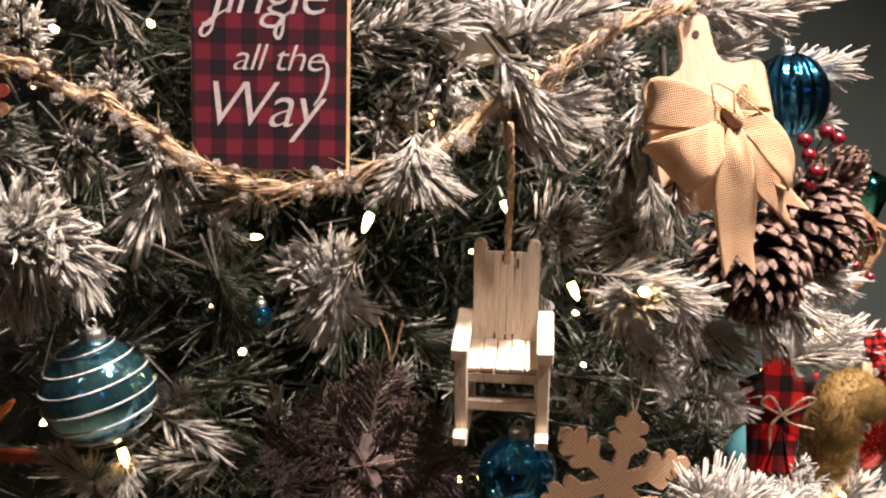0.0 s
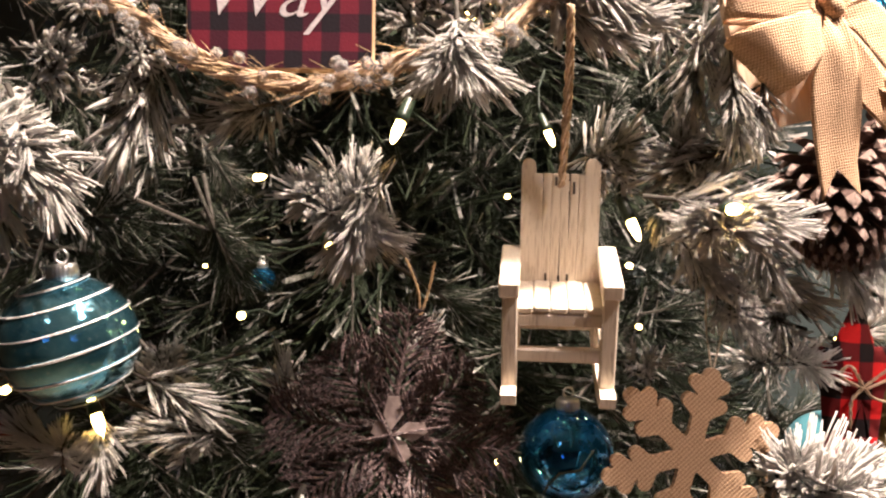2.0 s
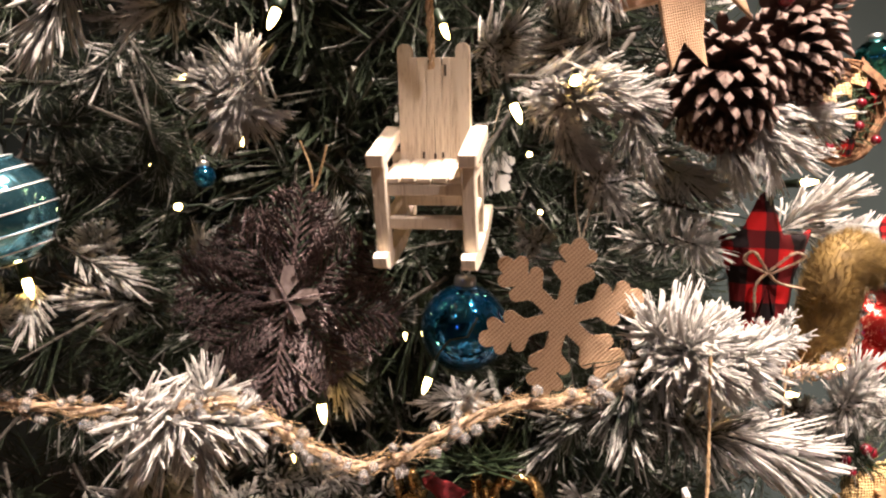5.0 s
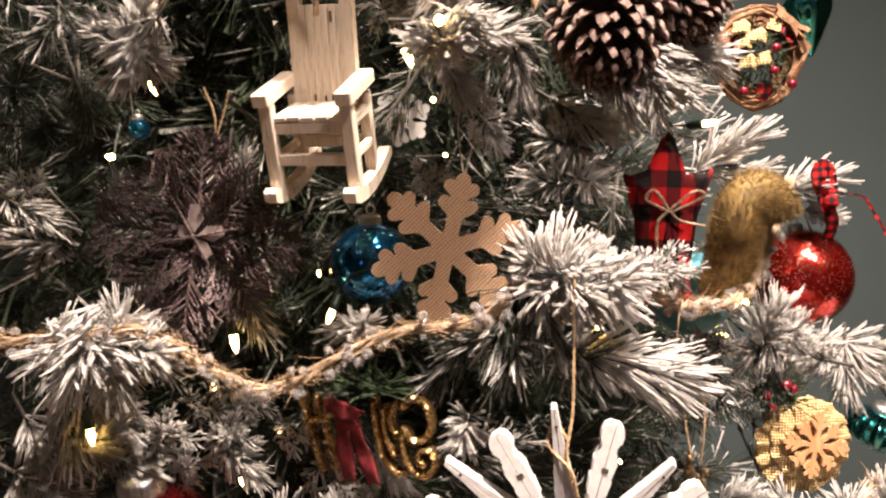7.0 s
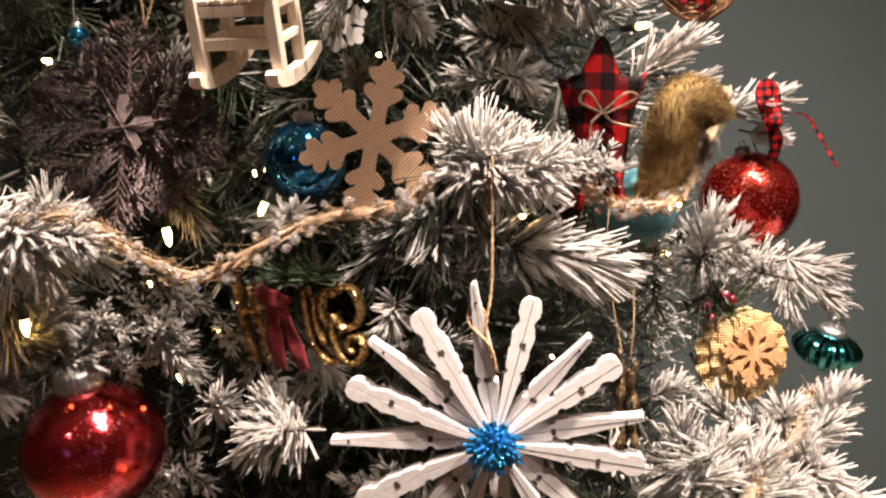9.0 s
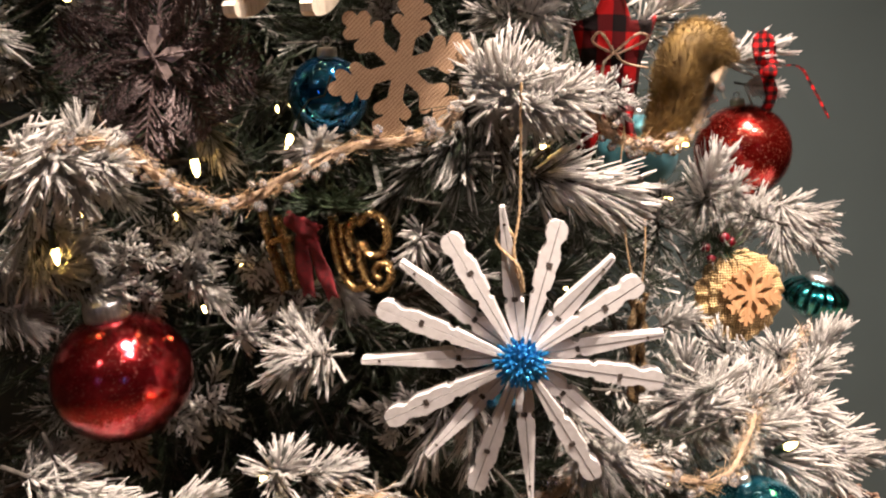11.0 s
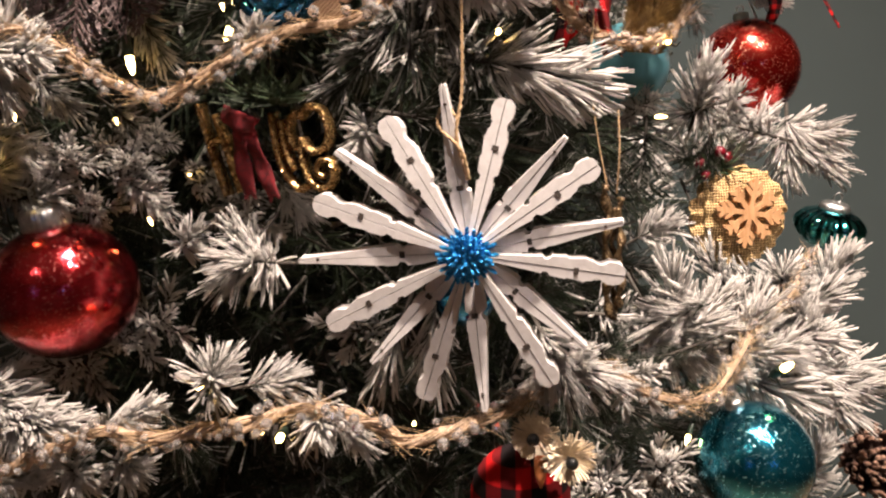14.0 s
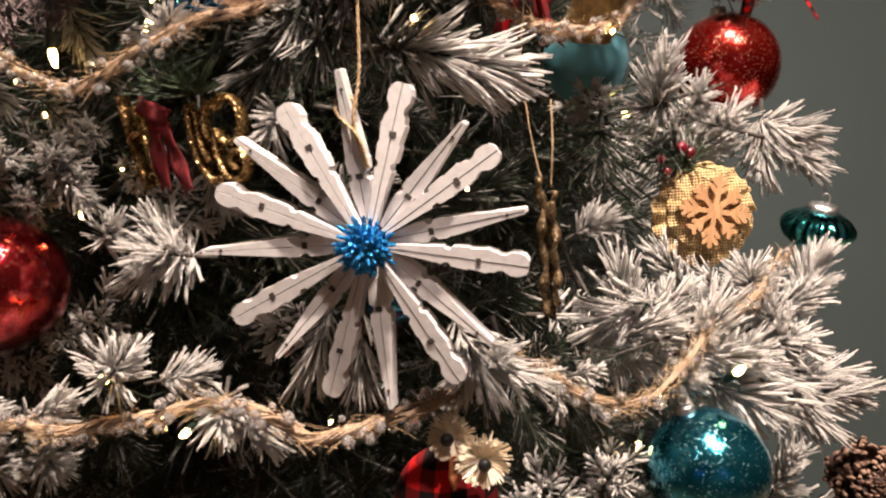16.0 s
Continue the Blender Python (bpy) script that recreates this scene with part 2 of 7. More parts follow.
PLAIDRED = check("red_black_check", (0.55, 0.010, 0.012), (0.12, 0.006, 0.008), (0.010, 0.006, 0.007), 0.0108)
PLAIDOWL = check("red_black_check_fleece", (0.66, 0.010, 0.012), (0.17, 0.006, 0.008), (0.010, 0.006, 0.007), 0.0085)
PLAIDBOW = check("fine_red_black_check", (0.58, 0.010, 0.012), (0.13, 0.005, 0.006), (0.008, 0.005, 0.006), 0.0038)
PLAIDSIGN = check("printed_plaid", (0.13, 0.010, 0.023), (0.045, 0.006, 0.015), (0.010, 0.006, 0.010), 0.0078, rough=0.85)
SIGNEDGE = surf("raw_plaque_edge", (0.30, 0.17, 0.09), (0.58, 0.38, 0.22), 200, 0.8)
CHALK = surf("white_print", (0.30, 0.245, 0.27), (0.52, 0.46, 0.48), 500, 0.8, spread=(0.3, 0.6))
REDCLOTH = surf("red_felt_ribbon", (0.05, 0.002, 0.004), (0.19, 0.005, 0.010), 500, 0.9)
CONE = surf("pine_cone_scale", (0.022, 0.010, 0.008), (0.10, 0.048, 0.036), 280, 0.7, bump=0.7)
CONETIP = surf("frosted_scale_tip", (0.08, 0.042, 0.034), (0.30, 0.21, 0.18), 420, 0.6, bump=0.6)
BROWNCONE = surf("brown_cone_tip", (0.13, 0.068, 0.046), (0.40, 0.25, 0.18), 420, 0.6, bump=0.6)
BERRY = surf("red_berry", (0.07, 0.002, 0.008), (0.17, 0.004, 0.014), 300, 0.28, bump=0.05, coat=0.6)
FUR = surf("tan_faux_fur", (0.10, 0.058, 0.015), (0.28, 0.180, 0.055), 120, 0.75, bump=0.4)
STRAW = surf("straw_bristle", (0.66, 0.54, 0.38), (0.92, 0.82, 0.66), 400, 0.7)
BLACKBEAD = surf("black_bead", (0.008, 0.008, 0.008), (0.02, 0.02, 0.02), 100, 0.12)
ORANGE = surf("orange_felt", (0.22, 0.06, 0.02), (0.40, 0.13, 0.035), 200, 0.8)
RUST = surf("rust_red_felt", (0.12, 0.015, 0.008), (0.26, 0.04, 0.015), 200, 0.8)
WHITEENAMEL = surf("white_enamel", (0.44, 0.42, 0.41), (0.58, 0.56, 0.55), 60, 0.35, bump=0.1)
VINE = surf("grapevine_twig", (0.10, 0.045, 0.022), (0.34, 0.18, 0.09), 300, 0.85, bump=0.8)
GREENLEAF = surf("green_plastic_pine", (0.014, 0.028, 0.012), (0.048, 0.078, 0.032), 300, 0.6)
WIRE = surf("green_wire", (0.005, 0.010, 0.006), (0.015, 0.025, 0.015), 300, 0.5)
SOCKET = surf("lamp_socket", (0.008, 0.016, 0.010), (0.02, 0.035, 0.02), 300, 0.4)
BULB = glow("warm_led_bulb", (1.0, 0.62, 0.19), 30.0)
WALLPAINT = surf("grey_green_wall_paint", (0.042, 0.058, 0.060), (0.055, 0.075, 0.077), 14, 0.75, bump=0.12, depth=0.001, spread=(0.2, 0.8))
ROOMPAINT = surf("warm_white_wall_paint", (0.24, 0.22, 0.19), (0.30, 0.275, 0.24), 14, 0.75, bump=0.12, depth=0.001, spread=(0.2, 0.8))
CEILPAINT = surf("white_ceiling_paint", (0.72, 0.70, 0.67), (0.80, 0.78, 0.75), 20, 0.8, bump=0.1)
DUSK = glow("dusk_sky", (0.22, 0.42, 1.0), 3.0)
FLOORWOOD = surf("oak_floor", (0.16, 0.09, 0.05), (0.30, 0.19, 0.11), 14, 0.45, stretch=(1, 8, 1))
ICICLE = glitter("bronze_gold_glitter", (0.06, 0.036, 0.018), (0.30, 0.21, 0.11), 1500, 0.6, 0.45)

# ---- mesh helpers ----


def part(name, bm, material, parent=None, label="", smooth=False, materials=()):
    """Links a bmesh as one mesh object, under a thing or a part if one is given."""
    me = bpy.data.meshes.new(name)
    bm.to_mesh(me)
    bm.free()
    for m in (material, *materials):
        me.materials.append(m)
    if smooth:
        for p in me.polygons:
            p.use_smooth = True
    ob = new(name, me)
    if parent is not None:
        ob.parent = parent
    if label:
        ob["label"] = label
    return ob


def thing(name, m, label, category, group=""):
    ob = new(name)
    ob.empty_display_size = 0.01
    ob.matrix_world = m
    return tagged(ob, label, category, group)


def box(bm, size, at=(0, 0, 0), turn=None, bevel=0.0):
    made = bmesh.ops.create_cube(bm, size=1.0)["verts"]
    if bevel:
        pass
    m = Matrix.Translation(at) @ (turn if turn is not None else Matrix.Identity(4)) @ Matrix.Diagonal((*size, 1))
    bmesh.ops.transform(bm, matrix=m, verts=made)
    if bevel:
        edges = list({e for v in made for e in v.link_edges})
        bmesh.ops.bevel(bm, geom=edges, offset=bevel, segments=1, affect="EDGES")
    return bm


def tube(bm, pts, radii, sides=6, cap=True):
    pts = [Vector(p) for p in pts]
    n = len(pts)
    if isinstance(radii, (int, float)):
        radii = [radii] * n
    rings = []
    side = None
    for i, p in enumerate(pts):
        d = (pts[min(i + 1, n - 1)] - pts[max(i - 1, 0)])
        d = d.normalized() if d.length > 1e-9 else Vector((0, 0, 1))
        if side is None:
            side = d.orthogonal().normalized()
        side = (side - d * side.dot(d))
        side = side.normalized() if side.length > 1e-6 else d.orthogonal().normalized()
        up = d.cross(side)
        rings.append([bm.verts.new(p + (side * math.cos(a) + up * math.sin(a)) * radii[i]) for a in (math.tau * k / sides for k in range(sides))])
    for a, b in zip(rings, rings[1:]):
        for k in range(sides):
            bm.faces.new((a[k], a[(k + 1) % sides], b[(k + 1) % sides], b[k]))
    if cap:
        bm.faces.new(rings[0][::-1])
        bm.faces.new(rings[-1])
    return bm


def lathe(bm, profile, segs=48, wave=0.0, waves=0):
    """Turns (radius, z) pairs round z; wave ripples the radius for ribs."""
    rings = []
    for r, z in profile:
        rings.append([bm.verts.new((r * (1 + wave * math.cos(waves * a)) * math.cos(a), r * (1 + wave * math.cos(waves * a)) * math.sin(a), z)) for a in (math.tau * k / segs for k in range(segs))])
    for a, b in zip(rings, rings[1:]):
        for k in range(segs):
            bm.faces.new((a[k], a[(k + 1) % segs], b[(k + 1) % segs], b[k]))
    bm.faces.new(rings[0][::-1])
    bm.faces.new(rings[-1])
    bmesh.ops.recalc_face_normals(bm, faces=bm.faces)
    return bm


def sphere_profile(r, squash=1.0, steps=28):
    return [(max(1e-5, r * math.sin(math.pi * i / steps)), -r * squash * math.cos(math.pi * i / steps)) for i in range(steps + 1)]


def capsule(bm, a, b, w, thick, at_y=0.0, w_end=None, steps=8):
    """A flat round-ended bar in the xz plane, from a to b, of half width w."""
    a, b = Vector((a[0], 0, a[1])), Vector((b[0], 0, b[1]))
    d = (b - a).normalized()
    s = Vector((d.z, 0, -d.x))
    w_end = w if w_end is None else w_end
    ring = [b + (d * math.sin(t) + s * math.cos(t)) * w_end for t in (math.pi * k / steps for k in range(steps + 1))]
    ring += [a - (d * math.sin(t) + s * math.cos(t)) * w for t in (math.pi * k / steps for k in range(steps + 1))]
    slab(bm, [(p.x, p.z) for p in ring], thick, at_y)


def slab(bm, outline, thick, at_y=0.0):
    """A flat shape in the xz plane of the given thickness, centred on y = at_y."""
    front = [bm.verts.new((x, at_y - thick / 2, z)) for x, z in outline]
    back = [bm.verts.new((x, at_y + thick / 2, z)) for x, z in outline]
    bm.faces.new(front)
    bm.faces.new(back[::-1])
    for k in range(len(front)):
        j = (k + 1) % len(front)
        bm.faces.new((front[j], front[k], back[k], back[j]))


def curve_through(pts, steps=6):
    """A smooth line through the points."""
    p = [Vector(q) for q in pts]
    p = [p[0] * 2 - p[1]] + p + [p[-1] * 2 - p[-2]]
    out = []
    for i in range(1, len(p) - 2):
        for k in range(steps):
            t = k / steps
            a, b, c, d = p[i - 1:i + 3]
            out.append(0.5 * ((2 * b) + (c - a) * t + (2 * a - 5 * b + 4 * c - d) * t * t + (3 * b - a - 3 * c + d) * t ** 3))
    return out + [p[-2]]


def strip(bm, pts, sides, thick=0.0006):
    """A ribbon: a line of points with the half-width vector at each."""
    rows = []
    for i, (p, s) in enumerate(zip(pts, sides)):
        d = pts[min(i + 1, len(pts) - 1)] - pts[max(i - 1, 0)]
        n = d.cross(s)
        n = n.normalized() * thick / 2 if n.length > 1e-9 else Vector((0, thick / 2, 0))
        row = []
        for k in range(5):
            u = k / 2 - 1
            row.append((bm.verts.new(p + s * u + n), bm.verts.new(p + s * u - n)))
        rows.append(row)
    for a, b in zip(rows, rows[1:]):
        for k in range(4):
            bm.faces.new((a[k][0], a[k + 1][0], b[k + 1][0], b[k][0]))
            bm.faces.new((a[k][1], b[k][1], b[k + 1][1], a[k + 1][1]))
        for k in (0, 4):
            bm.faces.new((a[k][0], b[k][0], b[k][1], a[k][1]))
    bmesh.ops.recalc_face_normals(bm, faces=bm.faces)
    return bm


def bars_outline(bars, size, soft=0.0012, cells=150):
    """The outline of round-ended bars melted into one flat shape, traced on a grid."""
    g = np.linspace(-size, size, cells)
    x, z = np.meshgrid(g, g)
    d = np.full(x.shape, 1.0)
    for (ax, az), (bx, bz), w in bars:
        vx, vz = bx - ax, bz - az
        t = np.clip(((x - ax) * vx + (z - az) * vz) / max(vx * vx + vz * vz, 1e-12), 0, 1)
        e = np.hypot(x - ax - t * vx, z - az - t * vz) - w
        h = np.clip(0.5 + 0.5 * (d - e) / soft, 0, 1)
        d = d * (1 - h) + e * h - soft * h * (1 - h)
    step = {}

    def cross(i, j, k, m):
        u = d[i, j] / (d[i, j] - d[k, m])
        return (g[j] + u * (g[m] - g[j]), g[i] + u * (g[k] - g[i]))

    for i in range(cells - 1):
        for j in range(cells - 1):
            corners = ((i, j), (i, j + 1), (i + 1, j + 1), (i + 1, j))
            inside = [d[c] < 0 for c in corners]
            if all(inside) or not any(inside):
                continue
            ins = [k for k in range(4) if inside[k] and not inside[(k + 1) % 4]]
            outs = [k for k in range(4) if not inside[k] and inside[(k + 1) % 4]]
            for k in ins:
                m = min(outs, key=lambda q: (q - k) % 4)
                edge = lambda q: tuple(sorted((corners[q], corners[(q + 1) % 4])))
                step[edge(k)] = (edge(m), cross(*corners[k], *corners[(k + 1) % 4]))
    best = []
    while step:
        start = here = next(iter(step))
        loop = []
        while here in step:
            here, p = step.pop(here)
            loop.append(p)
        if len(loop) > len(best):
            best = loop
    return best

# ---- the room ----


def wall(name, size, at, material, label):
    return tagged(part(name, box(bmesh.new(), size, at), material), label, "wall" if "wall" in name else name, kind="structure")


wall("wall_north", (5.6, 0.12, 2.8), (0.2, 1.42, 1.35), WALLPAINT, "plain matt grey-green painted wall behind the tree")
# the south wall has two narrow windows onto a dusk sky
WINDOWS = ((-1.02, 0.26), (1.74, 0.26))
SILL, HEAD = 1.72, 2.28
bm = bmesh.new()
edges = [-2.6] + [e for x, w in WINDOWS for e in (x - w / 2, x + w / 2)] + [3.0]
for left, right in zip(edges[::2], edges[1::2]):
    box(bm, (right - left, 0.12, 2.8), ((left + right) / 2, -3.06, 1.35))
for x, w in WINDOWS:
    box(bm, (w, 0.12, SILL + 0.05), (x, -3.06, (SILL - 0.05) / 2))
    box(bm, (w, 0.12, 2.75 - HEAD), (x, -3.06, (2.75 + HEAD) / 2))
tagged(part("wall_south", bm, ROOMPAINT), "plain painted wall with two narrow windows", "wall", kind="structure")
for k, (x, w) in enumerate(WINDOWS):
    frame_root = thing("window_%d" % (k + 1), Matrix.Translation((x, -3.06, SILL)), "narrow window onto a dusk-blue sky", "window")
    tagged(frame_root, kind="structure")
    for sx, sz, cx, cz in ((0.03, HEAD - SILL, -w / 2 + 0.015, (HEAD - SILL) / 2), (0.03, HEAD - SILL, w / 2 - 0.015, (HEAD - SILL) / 2), (w - 0.06, 0.03, 0, 0.015), (w - 0.06, 0.03, 0, HEAD - SILL - 0.015)):
        part("window_frame", box(bmesh.new(), (sx, 0.05, sz), (cx, 0, cz)), CEILPAINT, frame_root, "white frame")
    part("pane", box(bmesh.new(), (w - 0.06, 0.004, HEAD - SILL - 0.06), (0, 0, (HEAD - SILL) / 2)), PANE, frame_root, "clear glass")
tagged(part("backdrop", box(bmesh.new(), (5.4, 0.02, 1.6), (0.2, -3.5, 2.0)), DUSK), "plain dusk sky beyond the windows", "sky", kind="structure")
wall("wall_east", (0.12, 4.36, 2.8), (2.94, -0.82, 1.35), ROOMPAINT, "plain warm white painted wall")
wall("wall_west", (0.12, 4.36, 2.8), (-2.54, -0.82, 1.35), ROOMPAINT, "plain warm white painted wall")
wall("floor", (5.6, 4.6, 0.1), (0.2, -0.82, -0.05), FLOORWOOD, "brown wooden floor under the tree")
wall("ceiling", (5.6, 4.6, 0.1), (0.2, -0.82, 2.80), CEILPAINT, "plain white ceiling")

# ---- the tree ----
AXIS = Vector((-0.02, 0.88, 0))
rng = random.Random(7)


def shoot_points(v, f, w, zone, stem, wood, flock):
    """Adds the woody shoot itself; returns the number of faces before it."""
    k0, twig = len(v), len(f)
    for z, rad in ((-zone - stem, wood), (-zone * 0.5, wood * 0.8), (0.004, wood * 0.4)):
        for k in range(5):
            a = math.tau * k / 5
            v.append(np.array((rad * math.cos(a), rad * math.sin(a), z)))
            w.append(flock * 0.5)
    for j in range(2):
        for k in range(5):
            a, b = k0 + j * 5 + k, k0 + j * 5 + (k + 1) % 5
            f.append((a, b, b + 5, a + 5))
    return twig


def stalk(v, f, w, centres, radii, levels, sides, r, rough=0.0):
    """One needle or caked strand: rings round a line of centres, closed at the tip."""
    d = centres[-1] - centres[0]
    side = np.cross(d, (0.3, 0.2, 0.9))
    side /= np.linalg.norm(side)
    up = np.cross(d, side)
    up /= np.linalg.norm(up)
    k0, n = len(v), len(centres)
    for c, rad, lvl in zip(centres, radii, levels):
        for k in range(sides):
            a = math.tau * k / sides
            e = rad * (1 + rough * (r.random() - 0.5))
            v.append(c + e * (side * math.cos(a) + up * math.sin(a)))
            w.append(lvl)
    for j in range(n - 1):
        for k in range(sides):
            a, b = k0 + j * sides + k, k0 + j * sides + (k + 1) % sides
            f.append((a, b, b + sides, a + sides))
    f.append(tuple(range(k0 + (n - 1) * sides, k0 + n * sides)))


def needle_arrays(count, zone, length, spread, flock, thick, sides=4, rings=4, seed=0, bend=0.42, stem=0.05, per=3, wood=0.0022, tight=0.10, root=0.25):
    """Loose thin needles round a shoot that grows along +z and ends at z = 0: points, faces and flock."""
    r = np.random.default_rng(seed)
    v, f, w = [], [], []
    for i in range(count):
        s = r.random() ** 0.7
        base = np.array((0, 0, -zone * (1 - s)))
        az = r.random() * math.tau
        ang = math.radians(spread[0] + (spread[1] - spread[0]) * (r.random() ** 0.8) * (1.15 - 0.35 * s))
        mid = np.array((math.sin(ang) * math.cos(az), math.sin(ang) * math.sin(az), math.cos(ang)))
        lump = r.normal() * 0.2 - (0.5 if r.random() < 0.12 else 0.0)
        long = length * (0.55 + 0.55 * r.random())
        for _ in range(per if r.random() < 0.8 else max(1, per - 1)):
            d = mid + r.normal(size=3) * tight
            d /= np.linalg.norm(d)
            d2 = d + bend * np.array((r.normal() * 0.5, r.normal() * 0.5, 0.45 + 0.4 * r.normal()))
            d2 /= np.linalg.norm(d2)
            ln = long * (0.86 + 0.2 * r.random())
            lvl = flock + lump + r.normal() * 0.12
            qs = [j / (rings - 1) for j in range(rings)]
            centres = [base + ln * (q * (d * (1 - q * 0.5) + d2 * q * 0.5)) for q in qs]
            radii = [thick * (0.34 + 0.84 * q ** 1.3) * (0.5 + r.random()) * (0.45 + 0.55 * max(lvl, 0.0)) * (0.8 if q == 1 else 1.0) for q in qs]
            stalk(v, f, w, centres, radii, [lvl * min(1.0, root + 0.95 * q) for q in qs], sides, r)
    twig = shoot_points(v, f, w, zone, stem, wood, flock)
    return np.array(v), f, np.array(w), twig


def strand_arrays(count, zone, length, spread, flock, thick, seed=0, bend=0.2, stem=0.05, stray=3, wood=0.0022, root=0.3, bare=0.1):
    """Needle bundles that the flock has caked into single lumpy strands, with a few thin needles beside each."""
    r = np.random.default_rng(seed)
    v, f, w = [], [], []
    for i in range(count):
        # the needles at the end of the shoot point ahead, those further back stand off sideways
        s = r.random() ** 0.75
        base = np.array((0, 0, -zone * (1 - s)))
        az = i * 2.39996 + r.normal() * 0.35
        wide = spread[0] + (spread[1] - spread[0]) * min(1.0, (1 - s) * 0.75 + 0.55 * r.random())
        ang = math.radians(wide)
        d = np.array((math.sin(ang) * math.cos(az), math.sin(ang) * math.sin(az), math.cos(ang)))
        turn = d + bend * np.array((r.normal() * 0.5, r.normal() * 0.5, 0.35 + 0.3 * r.normal()))
        turn /= np.linalg.norm(turn)
        ln = length * (0.5 + 0.55 * r.random())
        lvl = flock + r.normal() * 0.12 - (0.55 * flock if r.random() < bare else 0.0)
        fat = thick * (0.65 + 0.6 * r.random()) * (0.5 + 0.5 * min(1.0, max(0.1, lvl)))
        qs = (0.0, 0.24, 0.45, 0.65, 0.83, 1.0)
        line = [base + ln * q * (d * (1 - 0.5 * q) + turn * 0.5 * q) + r.normal(size=3) * 0.00050 * (q > 0) for q in qs]
        shape = (0.45, 0.65, 0.9, 1.1, 1.15, 0.75)
        stalk(v, f, w, line, [fat * k * (0.55 + 0.9 * r.random()) for k in shape], [lvl * min(1.0, root + 1.1 * q) for q in qs], 4, r, 0.55)
        for _ in range(stray):
            e = d + r.normal(size=3) * 0.085
            e /= np.linalg.norm(e)
            n2 = ln * (0.75 + 0.35 * r.random())
            q2 = (0.0, 0.55, 1.0)
            pts = [base + n2 * q * (e * (1 - 0.5 * q) + turn * 0.5 * q) for q in q2]
            thin = 0.00042 * (0.7 + 0.6 * r.random()) * (0.75 + 0.45 * max(0.0, lvl))
            stalk(v, f, w, pts, (thin * 0.7, thin, thin * 0.9), [(lvl - 0.1) * min(1.0, root + 0.9 * q) for q in q2], 3, r)
    twig = shoot_points(v, f, w, zone, stem, wood, flock)
    return np.array(v), f, np.array(w), twig


def twig_arrays(seed=0, shoots=7, flock=0.8, reach_=0.040, **how):
    """A forked spray: short caked needles on a middle shoot and on side shoots that fork off it."""
    r = np.random.default_rng(seed)
    vs, fs, ws, wood = [], [], [], []
    n0 = 0
    for k in range(shoots):
        v, f, w, twig = strand_arrays(seed=seed * 31 + k, flock=flock * (0.8 + 0.35 * r.random()), **how)
        if k:
            back, az, ang = -reach_ * (0.10 + 0.85 * k / shoots), k * 2.4 + r.random(), math.radians(38 + 24 * r.random())
            turn = Matrix.Rotation(az, 3, "Z") @ Matrix.Rotation(ang, 3, "Y")
            out = np.array(turn @ Vector((0, 0, 1)))
            v = v @ np.array(turn).T + np.array((0, 0, back)) + out * reach_ * (0.42 + 0.35 * r.random())
        vs.append(v)
        ws.append(w)
        fs += [tuple(i + n0 for i in q) for q in f[:twig]]
        wood += [tuple(i + n0 for i in q) for q in f[twig:]]
        n0 += len(v)
    return np.concatenate(vs), fs + wood, np.concatenate(ws), len(fs)


def branch_mesh(name, make, flat=0.8, **how):
    v, f, w, twig = make(**how)
    me = bpy.data.meshes.new(name)
    me.from_pydata((v * np.array((1, flat, 1))).tolist(), [], f)
    at = me.attributes.new("flock", "FLOAT", "POINT")
    at.data.foreach_set("value", w.astype(np.float32))
    me.materials.append(NEEDLE)
    me.materials.append(TWIG)
    me.polygons.foreach_set("use_smooth", [True] * len(f))
    for p in me.polygons[twig:]:
        p.material_index = 1
    return me


